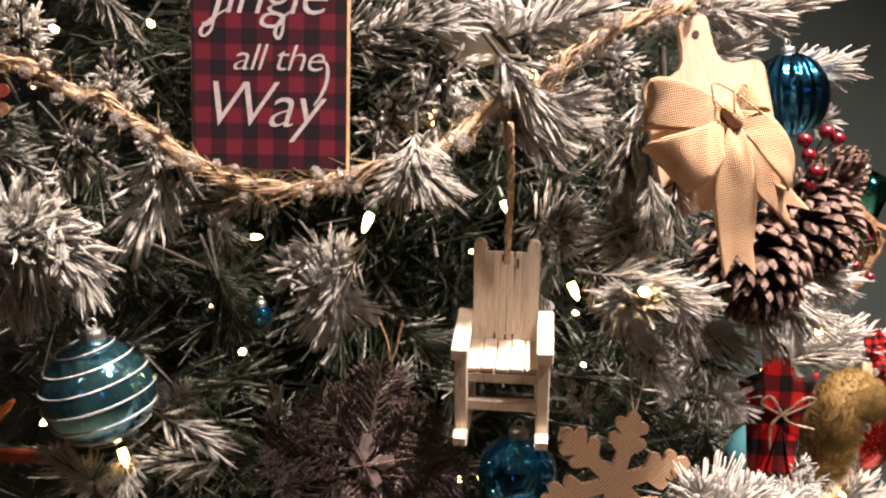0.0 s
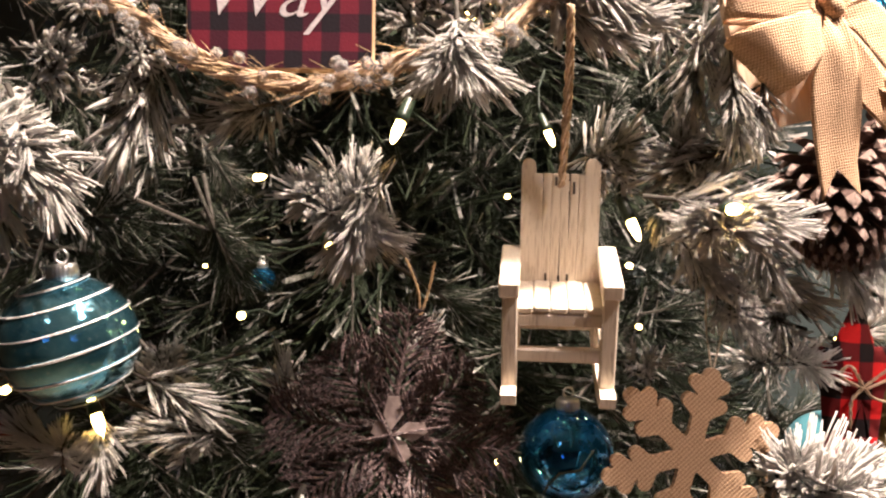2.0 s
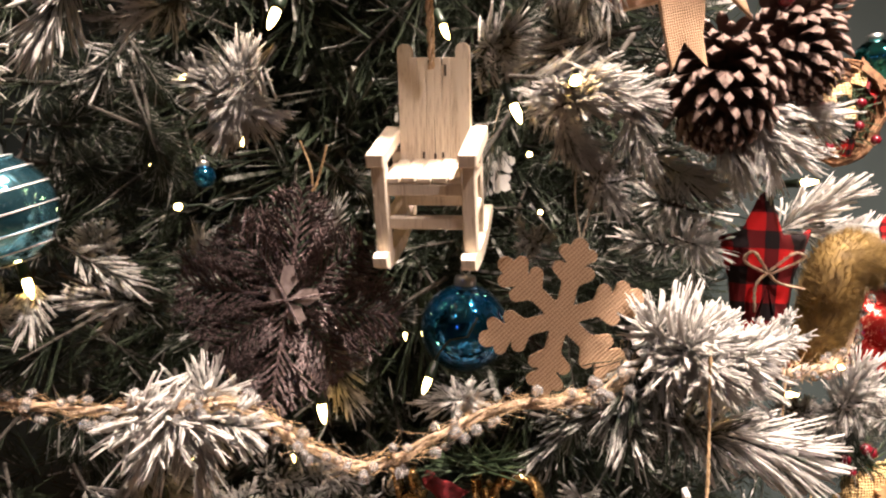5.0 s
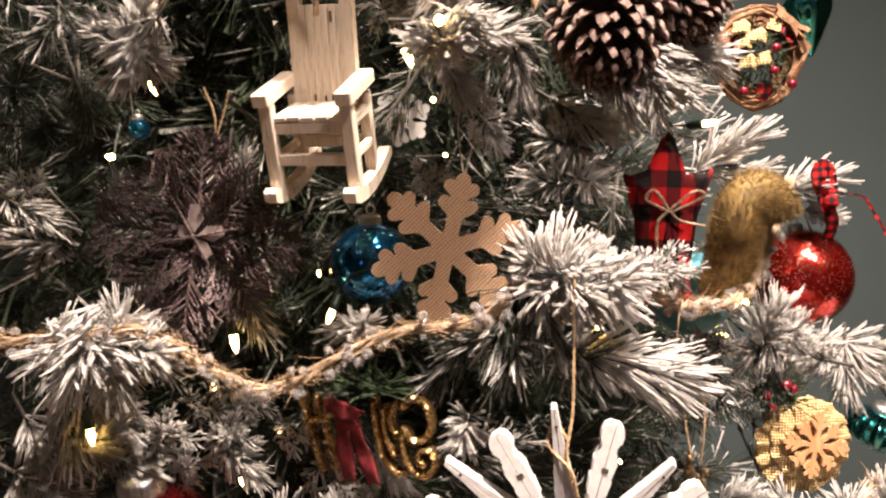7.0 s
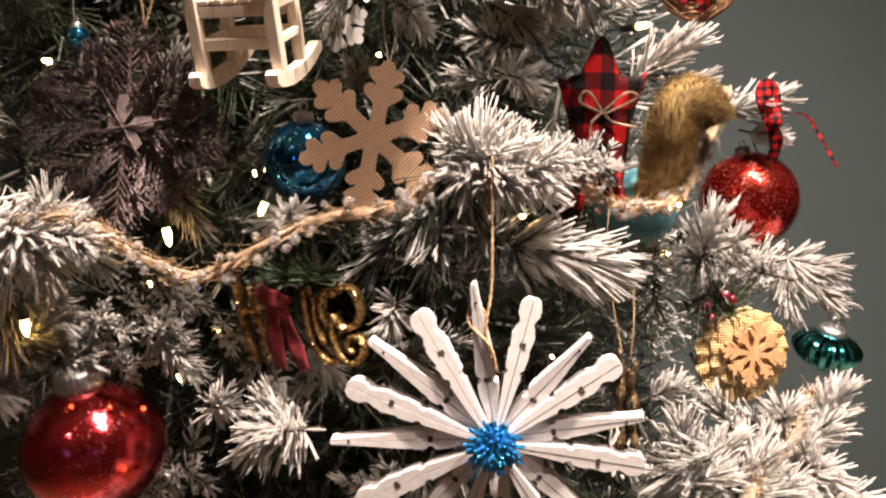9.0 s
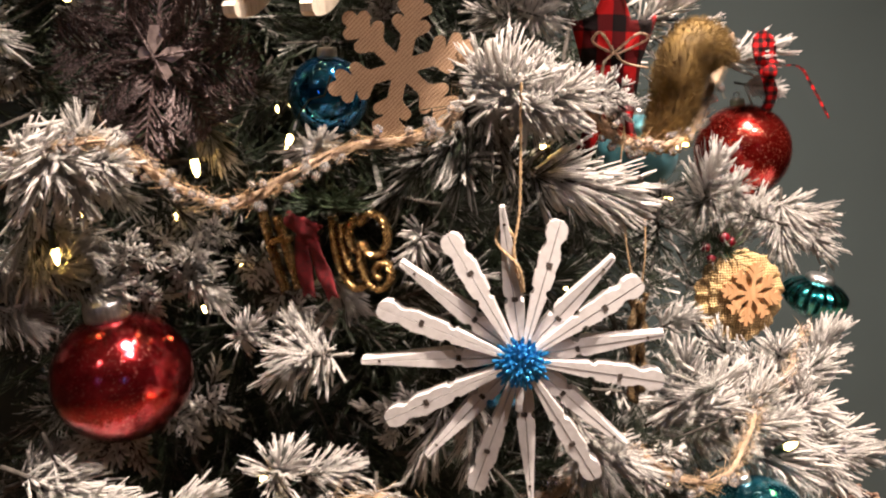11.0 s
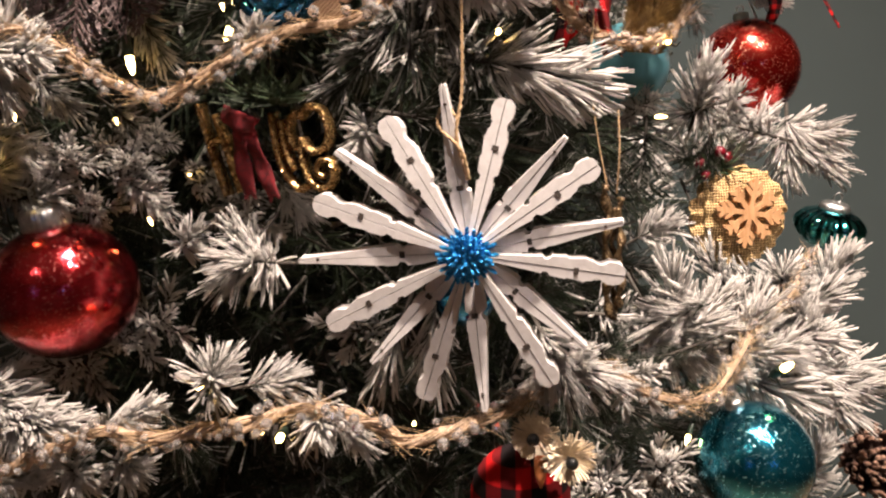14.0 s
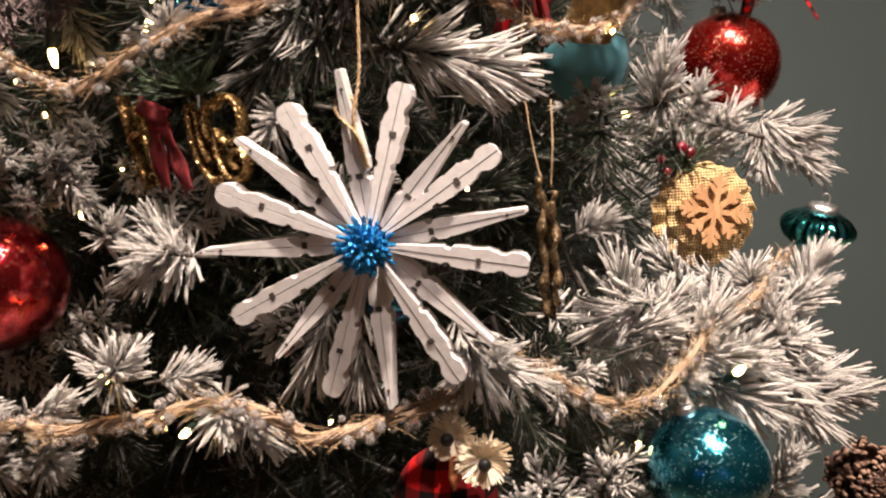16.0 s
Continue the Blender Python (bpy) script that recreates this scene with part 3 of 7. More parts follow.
KINDS = {}
for key, make, how in (
    ("snowy_brush", strand_arrays, dict(count=116, zone=0.070, length=0.039, stem=0.015, spread=(8, 68), flock=1.0, thick=0.00084, stray=3, root=0.55)),
    ("snowy_fan", strand_arrays, dict(count=90, zone=0.044, length=0.043, stem=0.015, spread=(4, 54), flock=1.0, thick=0.00084, stray=3, root=0.50)),
    ("snowy_burst", strand_arrays, dict(count=84, zone=0.024, length=0.036, stem=0.015, spread=(10, 98), flock=1.0, thick=0.00084, stray=3, root=0.55)),
    ("heavy_fan", strand_arrays, dict(count=74, zone=0.050, length=0.040, stem=0.015, spread=(6, 74), flock=1.15, thick=0.00112, stray=3, root=0.95, bare=0.02)),
    ("heavy_burst", strand_arrays, dict(count=92, zone=0.030, length=0.039, stem=0.015, spread=(8, 100), flock=1.15, thick=0.00108, stray=3, root=0.95, bare=0.02)),
    ("grey_brush", strand_arrays, dict(count=96, zone=0.074, length=0.034, stem=0.015, spread=(12, 66), flock=0.76, thick=0.00084, stray=2, root=0.25)),
    ("grey_fan", strand_arrays, dict(count=64, zone=0.050, length=0.044, stem=0.015, spread=(4, 52), flock=0.80, thick=0.00090, stray=2, root=0.25)),
    ("grey_burst", strand_arrays, dict(count=58, zone=0.036, length=0.036, stem=0.015, spread=(10, 88), flock=0.76, thick=0.00088, stray=2, root=0.25)),
    ("dull_brush", strand_arrays, dict(count=84, zone=0.074, length=0.034, stem=0.015, spread=(12, 66), flock=0.46, thick=0.00074, stray=2, root=0.2)),
    ("dull_fan", strand_arrays, dict(count=60, zone=0.050, length=0.043, stem=0.015, spread=(4, 56), flock=0.48, thick=0.00078, stray=2, root=0.2)),
    ("dull_burst", strand_arrays, dict(count=56, zone=0.036, length=0.037, stem=0.015, spread=(10, 92), flock=0.48, thick=0.00078, stray=2, root=0.2)),
    ("crumb_twig", twig_arrays, dict(flock=0.86, count=24, zone=0.020, length=0.0165, stem=0.016, spread=(8, 72), thick=0.00088, stray=2, wood=0.0013, root=0.5, bare=0.15)),
    ("green_brush", needle_arrays, dict(count=110, zone=0.080, length=0.030, spread=(22, 56), flock=0.11, thick=0.00054, sides=3, rings=3, stem=0.015)),
    ("green_burst", needle_arrays, dict(count=85, zone=0.044, length=0.033, spread=(18, 74), flock=0.11, thick=0.00054, sides=3, rings=3, stem=0.015)),
):
    KINDS[key] = [branch_mesh("branch_" + key, make, seed=100 * len(KINDS) + i, **how) for i in range(4)]

tree = thing("christmas_tree", Matrix.Translation((AXIS.x, AXIS.y, 0)), "artificial pine tree with white-flocked needle tips, dressed with ornaments", "tree")
TO_TREE = tree.matrix_world.inverted()
trunk = part("trunk", tube(bmesh.new(), [(0, 0, 0), (0, 0, 1.2), (0, 0, 2.3)], [0.035, 0.028, 0.012], 12), TRUNK, tree, "dark wrapped centre pole", smooth=True)


def sprig(kind, base, tip, size=1.0, which=None):
    """One branch end whose shoot runs from base to tip."""
    base, tip = Vector(base), Vector(tip)
    d = (tip - base).normalized()
    me = KINDS[kind][rng.randrange(4) if which is None else which]
    ob = new("branch", me)
    ob.parent = tree
    m = d.to_track_quat("Z", "Y").to_matrix().to_4x4() @ Matrix.Rotation(rng.uniform(0, math.tau), 4, "Z")
    ob.matrix_basis = TO_TREE @ Matrix.Translation(tip) @ m @ Matrix.Scale(size, 4)
    return ob


def reach(z):
    """The tree's half width at a height."""
    return 0.45 + (1.2 - z) * 0.16


# the outer branch ends
sprig("snowy_fan", (0.141, 0.551, 1.244), (0.179, 0.530, 1.219), 0.80)
sprig("grey_burst", (0.158, 0.540, 1.238), (0.173, 0.520, 1.195), 0.80)
sprig("snowy_burst", (0.137, 0.521, 1.197), (0.180, 0.500, 1.183), 0.55)
sprig("grey_burst", (0.197, 0.516, 1.196), (0.152, 0.500, 1.211), 0.60)
sprig("snowy_fan", (0.181, 0.520, 1.278), (0.196, 0.500, 1.235), 0.75)
sprig("grey_burst", (0.193, 0.516, 1.179), (0.146, 0.500, 1.186), 0.60)
sprig("snowy_burst", (-0.052, 0.477, 1.261), (-0.081, 0.440, 1.277), 0.55)
sprig("snowy_burst", (-0.093, 0.447, 1.292), (-0.061, 0.420, 1.265), 0.55)
sprig("snowy_fan", (-0.049, 0.435, 1.305), (-0.057, 0.415, 1.260), 0.55)
sprig("snowy_fan", (-0.066, 0.442, 1.237), (-0.055, 0.430, 1.284), 0.45)
sprig("snowy_fan", (0.014, 0.449, 1.381), (0.048, 0.430, 1.349), 0.70)
sprig("snowy_fan", (0.017, 0.456, 1.359), (0.062, 0.435, 1.355), 0.65)
sprig("grey_burst", (0.072, 0.481, 1.392), (0.085, 0.455, 1.351), 0.60)
sprig("snowy_burst", (0.049, 0.458, 1.401), (0.038, 0.440, 1.356), 0.50)
sprig("snowy_burst", (0.068, 0.449, 1.252), (0.105, 0.418, 1.264), 0.62)
sprig("snowy_fan", (0.076, 0.435, 1.264), (0.124, 0.423, 1.265), 0.60)
sprig("snowy_fan", (0.138, 0.445, 1.267), (0.091, 0.428, 1.263), 0.50)
sprig("snowy_fan", (0.078, 0.476, 1.274), (0.108, 0.455, 1.240), 0.50)
sprig("snowy_fan", (0.102, 0.471, 1.254), (0.123, 0.450, 1.214), 0.40)
sprig("grey_burst", (0.143, 0.494, 1.259), (0.104, 0.470, 1.280), 0.60)
sprig("grey_burst", (0.086, 0.509, 1.264), (0.101, 0.480, 1.302), 0.65)
sprig("grey_burst", (0.215, 0.570, 0.911), (0.261, 0.550, 0.914), 0.90)
sprig("snowy_fan", (0.294, 0.577, 0.874), (0.312, 0.560, 0.917), 0.80)
sprig("snowy_fan", (0.249, 0.551, 0.910), (0.292, 0.530, 0.896), 0.85)
sprig("grey_brush", (0.384, 0.616, 0.894), (0.345, 0.600, 0.921), 0.90)
sprig("snowy_burst", (0.325, 0.599, 0.853), (0.365, 0.580, 0.876), 0.80)
sprig("snowy_burst", (0.286, 0.548, 0.848), (0.321, 0.530, 0.879), 0.55)
sprig("snowy_fan", (0.327, 0.591, 0.858), (0.371, 0.570, 0.845), 0.90)
sprig("snowy_fan", (0.387, 0.652, 0.832), (0.435, 0.640, 0.837), 0.90)
sprig("snowy_fan", (0.416, 0.681, 0.867), (0.433, 0.670, 0.913), 0.80)
sprig("green_burst", (0.196, 0.518, 0.885), (0.237, 0.500, 0.908), 0.80)
sprig("crumb_twig", (0.217, 0.501, 0.919), (0.252, 0.480, 0.890), 0.88)
sprig("crumb_twig", (-0.112, 0.475, 1.015), (-0.078, 0.455, 1.045), 0.62)
sprig("crumb_twig", (-0.067, 0.492, 1.039), (-0.027, 0.470, 1.060), 0.53)
sprig("crumb_twig", (-0.079, 0.487, 1.053), (-0.040, 0.465, 1.031), 0.62)
sprig("snowy_fan", (-0.144, 0.465, 1.076), (-0.101, 0.450, 1.056), 0.70)
sprig("snowy_burst", (-0.244, 0.436, 1.301), (-0.202, 0.410, 1.304), 0.85)
sprig("snowy_brush", (-0.270, 0.430, 1.306), (-0.223, 0.420, 1.291), 0.90)
sprig("snowy_fan", (-0.257, 0.425, 1.283), (-0.212, 0.410, 1.298), 0.90)
sprig("snowy_fan", (-0.234, 0.421, 1.311), (-0.190, 0.405, 1.293), 0.85)
sprig("snowy_burst", (-0.251, 0.436, 1.276), (-0.219, 0.420, 1.311), 0.70)
sprig("snowy_fan", (-0.201, 0.416, 1.329), (-0.180, 0.405, 1.285), 0.75)
sprig("snowy_fan", (-0.217, 0.426, 1.321), (-0.207, 0.415, 1.273), 0.70)
sprig("snowy_fan", (-0.250, 0.430, 1.313), (-0.225, 0.420, 1.271), 0.70)
sprig("grey_fan", (-0.145, 0.460, 1.349), (-0.159, 0.440, 1.305), 0.85)
sprig("crumb_twig", (-0.160, 0.470, 1.362), (-0.149, 0.430, 1.335), 0.62)
sprig("crumb_twig", (-0.231, 0.500, 1.360), (-0.202, 0.470, 1.332), 0.94)
sprig("dull_brush", (-0.285, 0.490, 1.346), (-0.238, 0.480, 1.332), 0.80)
sprig("crumb_twig", (-0.210, 0.501, 1.353), (-0.180, 0.470, 1.379), 0.75)
sprig("dull_brush", (-0.300, 0.500, 1.356), (-0.251, 0.490, 1.356), 0.70)
sprig("crumb_twig", (-0.286, 0.516, 1.394), (-0.240, 0.500, 1.407), 1.00)
sprig("dull_fan", (-0.211, 0.497, 1.456), (-0.185, 0.480, 1.417), 0.80)
sprig("green_burst", (-0.273, 0.526, 1.386), (-0.226, 0.510, 1.385), 0.90)
sprig("grey_burst", (-0.074, 0.481, 1.328), (-0.111, 0.450, 1.315), 0.75)
sprig("dull_fan", (-0.080, 0.467, 1.317), (-0.128, 0.455, 1.310), 0.55)
sprig("snowy_fan", (-0.014, 0.424, 1.373), (-0.013, 0.400, 1.329), 0.60)
sprig("snowy_fan", (0.004, 0.412, 1.366), (-0.023, 0.400, 1.326), 0.50)
sprig("snowy_fan", (-0.041, 0.412, 1.357), (-0.004, 0.400, 1.326), 0.55)
sprig("snowy_burst", (-0.053, 0.484, 1.304), (-0.073, 0.445, 1.280), 0.62)
sprig("grey_brush", (-0.023, 0.480, 1.423), (0.023, 0.460, 1.420), 0.80)
sprig("dull_fan", (-0.031, 0.474, 1.435), (0.011, 0.455, 1.417), 0.60)
sprig("snowy_fan", (-0.033, 0.432, 1.304), (-0.058, 0.420, 1.262), 0.62)
sprig("snowy_fan", (-0.095, 0.432, 1.280), (-0.050, 0.420, 1.262), 0.58)
sprig("grey_fan", (-0.071, 0.441, 1.234), (-0.057, 0.430, 1.281), 0.55)
sprig("grey_fan", (-0.073, 0.450, 1.302), (-0.055, 0.430, 1.260), 0.50)
sprig("green_brush", (-0.155, 0.519, 1.317), (-0.127, 0.500, 1.280), 0.70)
sprig("green_brush", (-0.148, 0.520, 1.272), (-0.127, 0.500, 1.231), 0.70)
sprig("green_burst", (-0.152, 0.527, 1.268), (-0.125, 0.500, 1.236), 0.80)
sprig("green_brush", (-0.148, 0.530, 1.273), (-0.135, 0.510, 1.229), 0.70)
sprig("dull_fan", (-0.088, 0.469, 1.395), (-0.042, 0.450, 1.393), 0.95)
sprig("grey_brush", (-0.052, 0.452, 1.402), (-0.004, 0.440, 1.405), 0.85)
sprig("dull_fan", (-0.060, 0.470, 1.392), (-0.019, 0.450, 1.413), 0.80)
sprig("crumb_twig", (-0.027, 0.485, 1.385), (-0.028, 0.450, 1.350), 0.88)
sprig("crumb_twig", (-0.018, 0.459, 1.407), (0.005, 0.440, 1.367), 0.88)
sprig("snowy_fan", (0.017, 0.437, 1.405), (0.046, 0.425, 1.366), 0.75)
sprig("snowy_fan", (0.014, 0.442, 1.363), (0.062, 0.430, 1.367), 0.60)
sprig("grey_burst", (0.031, 0.489, 1.366), (0.048, 0.460, 1.403), 0.60)
sprig("snowy_brush", (0.032, 0.462, 1.400), (0.079, 0.450, 1.412), 0.80)
sprig("crumb_twig", (0.060, 0.490, 1.390), (0.100, 0.460, 1.388), 0.69)
sprig("crumb_twig", (0.092, 0.487, 1.413), (0.093, 0.460, 1.371), 0.69)
sprig("snowy_brush", (0.139, 0.532, 1.425), (0.187, 0.520, 1.423), 0.90)
sprig("snowy_fan", (0.175, 0.551, 1.407), (0.215, 0.530, 1.428), 0.80)
sprig("snowy_fan", (0.232, 0.641, 1.392), (0.277, 0.620, 1.397), 0.85)
sprig("snowy_burst", (0.247, 0.662, 1.349), (0.284, 0.630, 1.358), 0.50)
sprig("snowy_fan", (0.134, 0.541, 1.381), (0.175, 0.520, 1.399), 0.60)
sprig("crumb_twig", (0.046, 0.513, 1.306), (0.071, 0.475, 1.286), 0.62)
sprig("grey_burst", (0.035, 0.514, 1.285), (0.073, 0.485, 1.301), 0.75)
sprig("grey_fan", (0.117, 0.497, 1.377), (0.107, 0.485, 1.329), 0.85)
sprig("grey_fan", (0.143, 0.486, 1.303), (0.096, 0.475, 1.290), 0.75)
sprig("snowy_fan", (0.065, 0.444, 1.277), (0.110, 0.423, 1.272), 0.72)
sprig("grey_fan", (0.146, 0.446, 1.285), (0.102, 0.428, 1.269), 0.65)
sprig("grey_brush", (0.083, 0.476, 1.277), (0.106, 0.455, 1.238), 0.60)
sprig("crumb_twig", (0.093, 0.482, 1.247), (0.121, 0.450, 1.220), 0.53)
sprig("snowy_fan", (0.124, 0.480, 1.392), (0.127, 0.475, 1.342), 0.95)
sprig("grey_fan", (0.103, 0.429, 1.358), (0.107, 0.424, 1.308), 0.50)
sprig("grey_fan", (0.123, 0.429, 1.354), (0.116, 0.424, 1.305), 0.45)
sprig("snowy_fan", (0.176, 0.530, 1.253), (0.220, 0.510, 1.240), 0.85)
sprig("snowy_fan", (0.196, 0.516, 1.285), (0.214, 0.500, 1.241), 0.85)
sprig("snowy_fan", (0.246, 0.612, 1.170), (0.285, 0.600, 1.198), 0.85)
sprig("snowy_fan", (0.260, 0.651, 1.169), (0.305, 0.630, 1.176), 0.60)
sprig("snowy_fan", (0.342, 0.752, 1.145), (0.389, 0.740, 1.158), 0.80)
sprig("snowy_fan", (0.353, 0.762, 1.136), (0.400, 0.750, 1.126), 0.50)
sprig("snowy_brush", (0.207, 0.542, 1.272), (0.252, 0.530, 1.253), 0.70)
sprig("snowy_fan", (0.132, 0.479, 1.290), (0.137, 0.460, 1.244), 0.60)
sprig("snowy_burst", (-0.197, 0.447, 1.129), (-0.185, 0.420, 1.169), 0.50)
sprig("snowy_fan", (-0.174, 0.445, 1.207), (-0.171, 0.425, 1.161), 0.45)
sprig("snowy_fan", (-0.172, 0.448, 1.138), (-0.204, 0.430, 1.171), 0.50)
sprig("crumb_twig", (-0.177, 0.487, 1.153), (-0.153, 0.470, 1.194), 0.69)
sprig("grey_fan", (-0.181, 0.461, 1.199), (-0.136, 0.450, 1.179), 0.60)
sprig("grey_fan", (-0.103, 0.462, 1.162), (-0.151, 0.450, 1.166), 0.60)
sprig("crumb_twig", (-0.161, 0.479, 1.196), (-0.138, 0.460, 1.156), 0.62)
sprig("grey_fan", (-0.096, 0.488, 1.141), (-0.097, 0.470, 1.188), 0.50)
sprig("green_burst", (-0.093, 0.497, 1.132), (-0.083, 0.480, 1.178), 0.70)
sprig("grey_fan", (-0.049, 0.503, 1.162), (-0.027, 0.485, 1.203), 0.42)
sprig("crumb_twig", (0.080, 0.514, 1.162), (0.085, 0.475, 1.193), 0.56)
sprig("snowy_burst", (-0.098, 0.441, 1.082), (-0.080, 0.420, 1.123), 0.70)
sprig("heavy_fan", (-0.134, 0.424, 1.111), (-0.086, 0.410, 1.114), 0.85)
sprig("heavy_fan", (-0.108, 0.420, 1.117), (-0.060, 0.410, 1.109), 0.55)
sprig("snowy_fan", (-0.082, 0.430, 1.147), (-0.099, 0.410, 1.105), 0.85)
sprig("heavy_fan", (-0.073, 0.441, 1.122), (-0.117, 0.420, 1.109), 0.70)
sprig("snowy_fan", (-0.103, 0.432, 1.141), (-0.085, 0.415, 1.098), 0.70)
sprig("snowy_burst", (0.014, 0.469, 1.094), (0.049, 0.440, 1.115), 0.48)
sprig("grey_fan", (0.080, 0.471, 1.113), (0.035, 0.450, 1.110), 0.45)
sprig("grey_fan", (-0.047, 0.493, 1.151), (-0.023, 0.475, 1.111), 0.60)
sprig("dull_fan", (-0.039, 0.502, 1.140), (0.007, 0.485, 1.148), 0.45)
sprig("green_brush", (-0.168, 0.474, 1.171), (-0.122, 0.460, 1.157), 0.70)
sprig("heavy_burst", (0.131, 0.465, 1.129), (0.157, 0.425, 1.144), 0.95)
sprig("heavy_burst", (0.147, 0.466, 1.138), (0.182, 0.430, 1.137), 0.80)
sprig("heavy_burst", (0.159, 0.472, 1.122), (0.142, 0.435, 1.151), 0.62)
sprig("heavy_burst", (0.144, 0.458, 1.156), (0.167, 0.420, 1.133), 0.72)
sprig("heavy_burst", (0.157, 0.472, 1.120), (0.194, 0.445, 1.139), 0.55)
sprig("heavy_fan", (0.153, 0.466, 1.113), (0.173, 0.440, 1.151), 0.50)
sprig("heavy_fan", (0.186, 0.454, 1.154), (0.149, 0.425, 1.136), 0.50)
sprig("heavy_fan", (0.138, 0.442, 1.143), (0.184, 0.430, 1.128), 0.60)
sprig("dull_burst", (0.133, 0.473, 1.122), (0.130, 0.430, 1.097), 1.00)
sprig("dull_burst", (0.138, 0.481, 1.096), (0.172, 0.445, 1.091), 0.90)
sprig("dull_fan", (0.155, 0.460, 1.117), (0.111, 0.440, 1.106), 0.85)
sprig("dull_fan", (0.121, 0.471, 1.117), (0.090, 0.450, 1.084), 0.75)
sprig("dull_fan", (0.140, 0.456, 1.158), (0.148, 0.435, 1.113), 0.90)
sprig("dull_fan", (0.144, 0.451, 1.155), (0.125, 0.430, 1.114), 0.80)
sprig("snowy_fan", (0.160, 0.460, 1.096), (0.208, 0.455, 1.081), 1.05)
sprig("green_burst", (-0.266, 0.624, 1.263), (-0.222, 0.600, 1.260), 1.60)
sprig("green_burst", (-0.286, 0.675, 1.233), (-0.242, 0.650, 1.231), 1.60)
sprig("green_burst", (-0.284, 0.624, 1.187), (-0.240, 0.600, 1.188), 1.60)
sprig("green_burst", (-0.266, 0.624, 1.292), (-0.222, 0.600, 1.288), 1.60)
sprig("crumb_twig", (0.188, 0.506, 1.119), (0.218, 0.470, 1.137), 0.56)
sprig("snowy_burst", (0.241, 0.486, 1.122), (0.203, 0.460, 1.141), 0.40)
sprig("crumb_twig", (0.242, 0.612, 1.034), (0.276, 0.585, 1.058), 0.44)
sprig("snowy_fan", (0.310, 0.638, 1.026), (0.319, 0.620, 1.072), 0.80)
sprig("snowy_brush", (0.335, 0.691, 0.994), (0.372, 0.680, 1.026), 0.85)
sprig("snowy_fan", (0.383, 0.732, 1.022), (0.431, 0.720, 1.014), 0.90)
sprig("snowy_fan", (0.399, 0.732, 1.019), (0.437, 0.720, 0.989), 0.80)
sprig("snowy_fan", (0.402, 0.710, 1.044), (0.398, 0.690, 0.998), 0.80)
sprig("grey_brush", (0.382, 0.667, 1.019), (0.337, 0.650, 1.034), 0.75)
sprig("crumb_twig", (0.303, 0.625, 1.047), (0.260, 0.600, 1.053), 0.62)
sprig("snowy_fan", (-0.156, 0.453, 1.031), (-0.111, 0.440, 1.049), 0.70)
sprig("crumb_twig", (-0.102, 0.457, 1.027), (-0.065, 0.440, 1.056), 0.62)
sprig("snowy_fan", (-0.136, 0.459, 1.026), (-0.088, 0.445, 1.032), 0.60)
sprig("crumb_twig", (-0.073, 0.470, 1.032), (-0.031, 0.450, 1.049), 0.60)
sprig("snowy_fan", (-0.068, 0.472, 1.048), (-0.027, 0.455, 1.024), 0.50)
sprig("snowy_burst", (-0.039, 0.460, 0.977), (-0.002, 0.440, 1.004), 0.55)
sprig("crumb_twig", (-0.001, 0.493, 1.033), (0.028, 0.465, 1.003), 0.88)
sprig("snowy_fan", (0.026, 0.484, 1.049), (0.056, 0.465, 1.014), 0.50)
sprig("snowy_fan", (-0.188, 0.454, 1.030), (-0.143, 0.440, 1.014), 0.80)
sprig("crumb_twig", (-0.100, 0.495, 1.044), (-0.056, 0.475, 1.058), 0.62)
sprig("crumb_twig", (-0.044, 0.514, 1.041), (-0.002, 0.490, 1.030), 0.75)
sprig("grey_burst", (0.346, 0.638, 1.054), (0.301, 0.620, 1.043), 0.80)
sprig("green_burst", (0.343, 0.649, 1.047), (0.316, 0.630, 1.009), 0.90)
sprig("dull_burst", (0.277, 0.621, 1.059), (0.273, 0.600, 1.014), 0.90)
sprig("snowy_burst", (0.330, 0.678, 1.007), (0.348, 0.660, 1.050), 0.60)
sprig("crumb_twig", (0.190, 0.529, 1.127), (0.231, 0.500, 1.128), 0.62)
sprig("crumb_twig", (-0.109, 0.467, 1.012), (-0.079, 0.450, 1.049), 0.69)
sprig("grey_fan", (-0.147, 0.475, 1.053), (-0.107, 0.460, 1.028), 0.75)
sprig("crumb_twig", (-0.076, 0.491, 1.027), (-0.038, 0.460, 1.038), 0.69)
sprig("grey_fan", (-0.136, 0.458, 1.099), (-0.128, 0.440, 1.053), 0.90)
sprig("snowy_fan", (-0.179, 0.466, 1.070), (-0.151, 0.450, 1.032), 0.80)
sprig("crumb_twig", (-0.111, 0.492, 1.030), (-0.070, 0.470, 1.012), 0.75)
sprig("crumb_twig", (-0.177, 0.484, 1.071), (-0.130, 0.470, 1.061), 0.75)
sprig("snowy_burst", (0.117, 0.462, 1.091), (0.102, 0.430, 1.055), 0.55)
sprig("snowy_burst", (0.073, 0.455, 0.982), (0.035, 0.425, 0.993), 0.75)
sprig("snowy_fan", (0.052, 0.451, 1.021), (0.024, 0.430, 0.986), 0.70)
sprig("grey_fan", (0.048, 0.453, 0.961), (0.030, 0.435, 1.004), 0.60)
sprig("snowy_burst", (0.010, 0.406, 0.911), (0.027, 0.375, 0.947), 0.75)
sprig("snowy_fan", (0.007, 0.410, 0.922), (0.055, 0.400, 0.933), 0.55)
sprig("snowy_burst", (0.075, 0.417, 0.949), (0.077, 0.380, 0.915), 0.65)
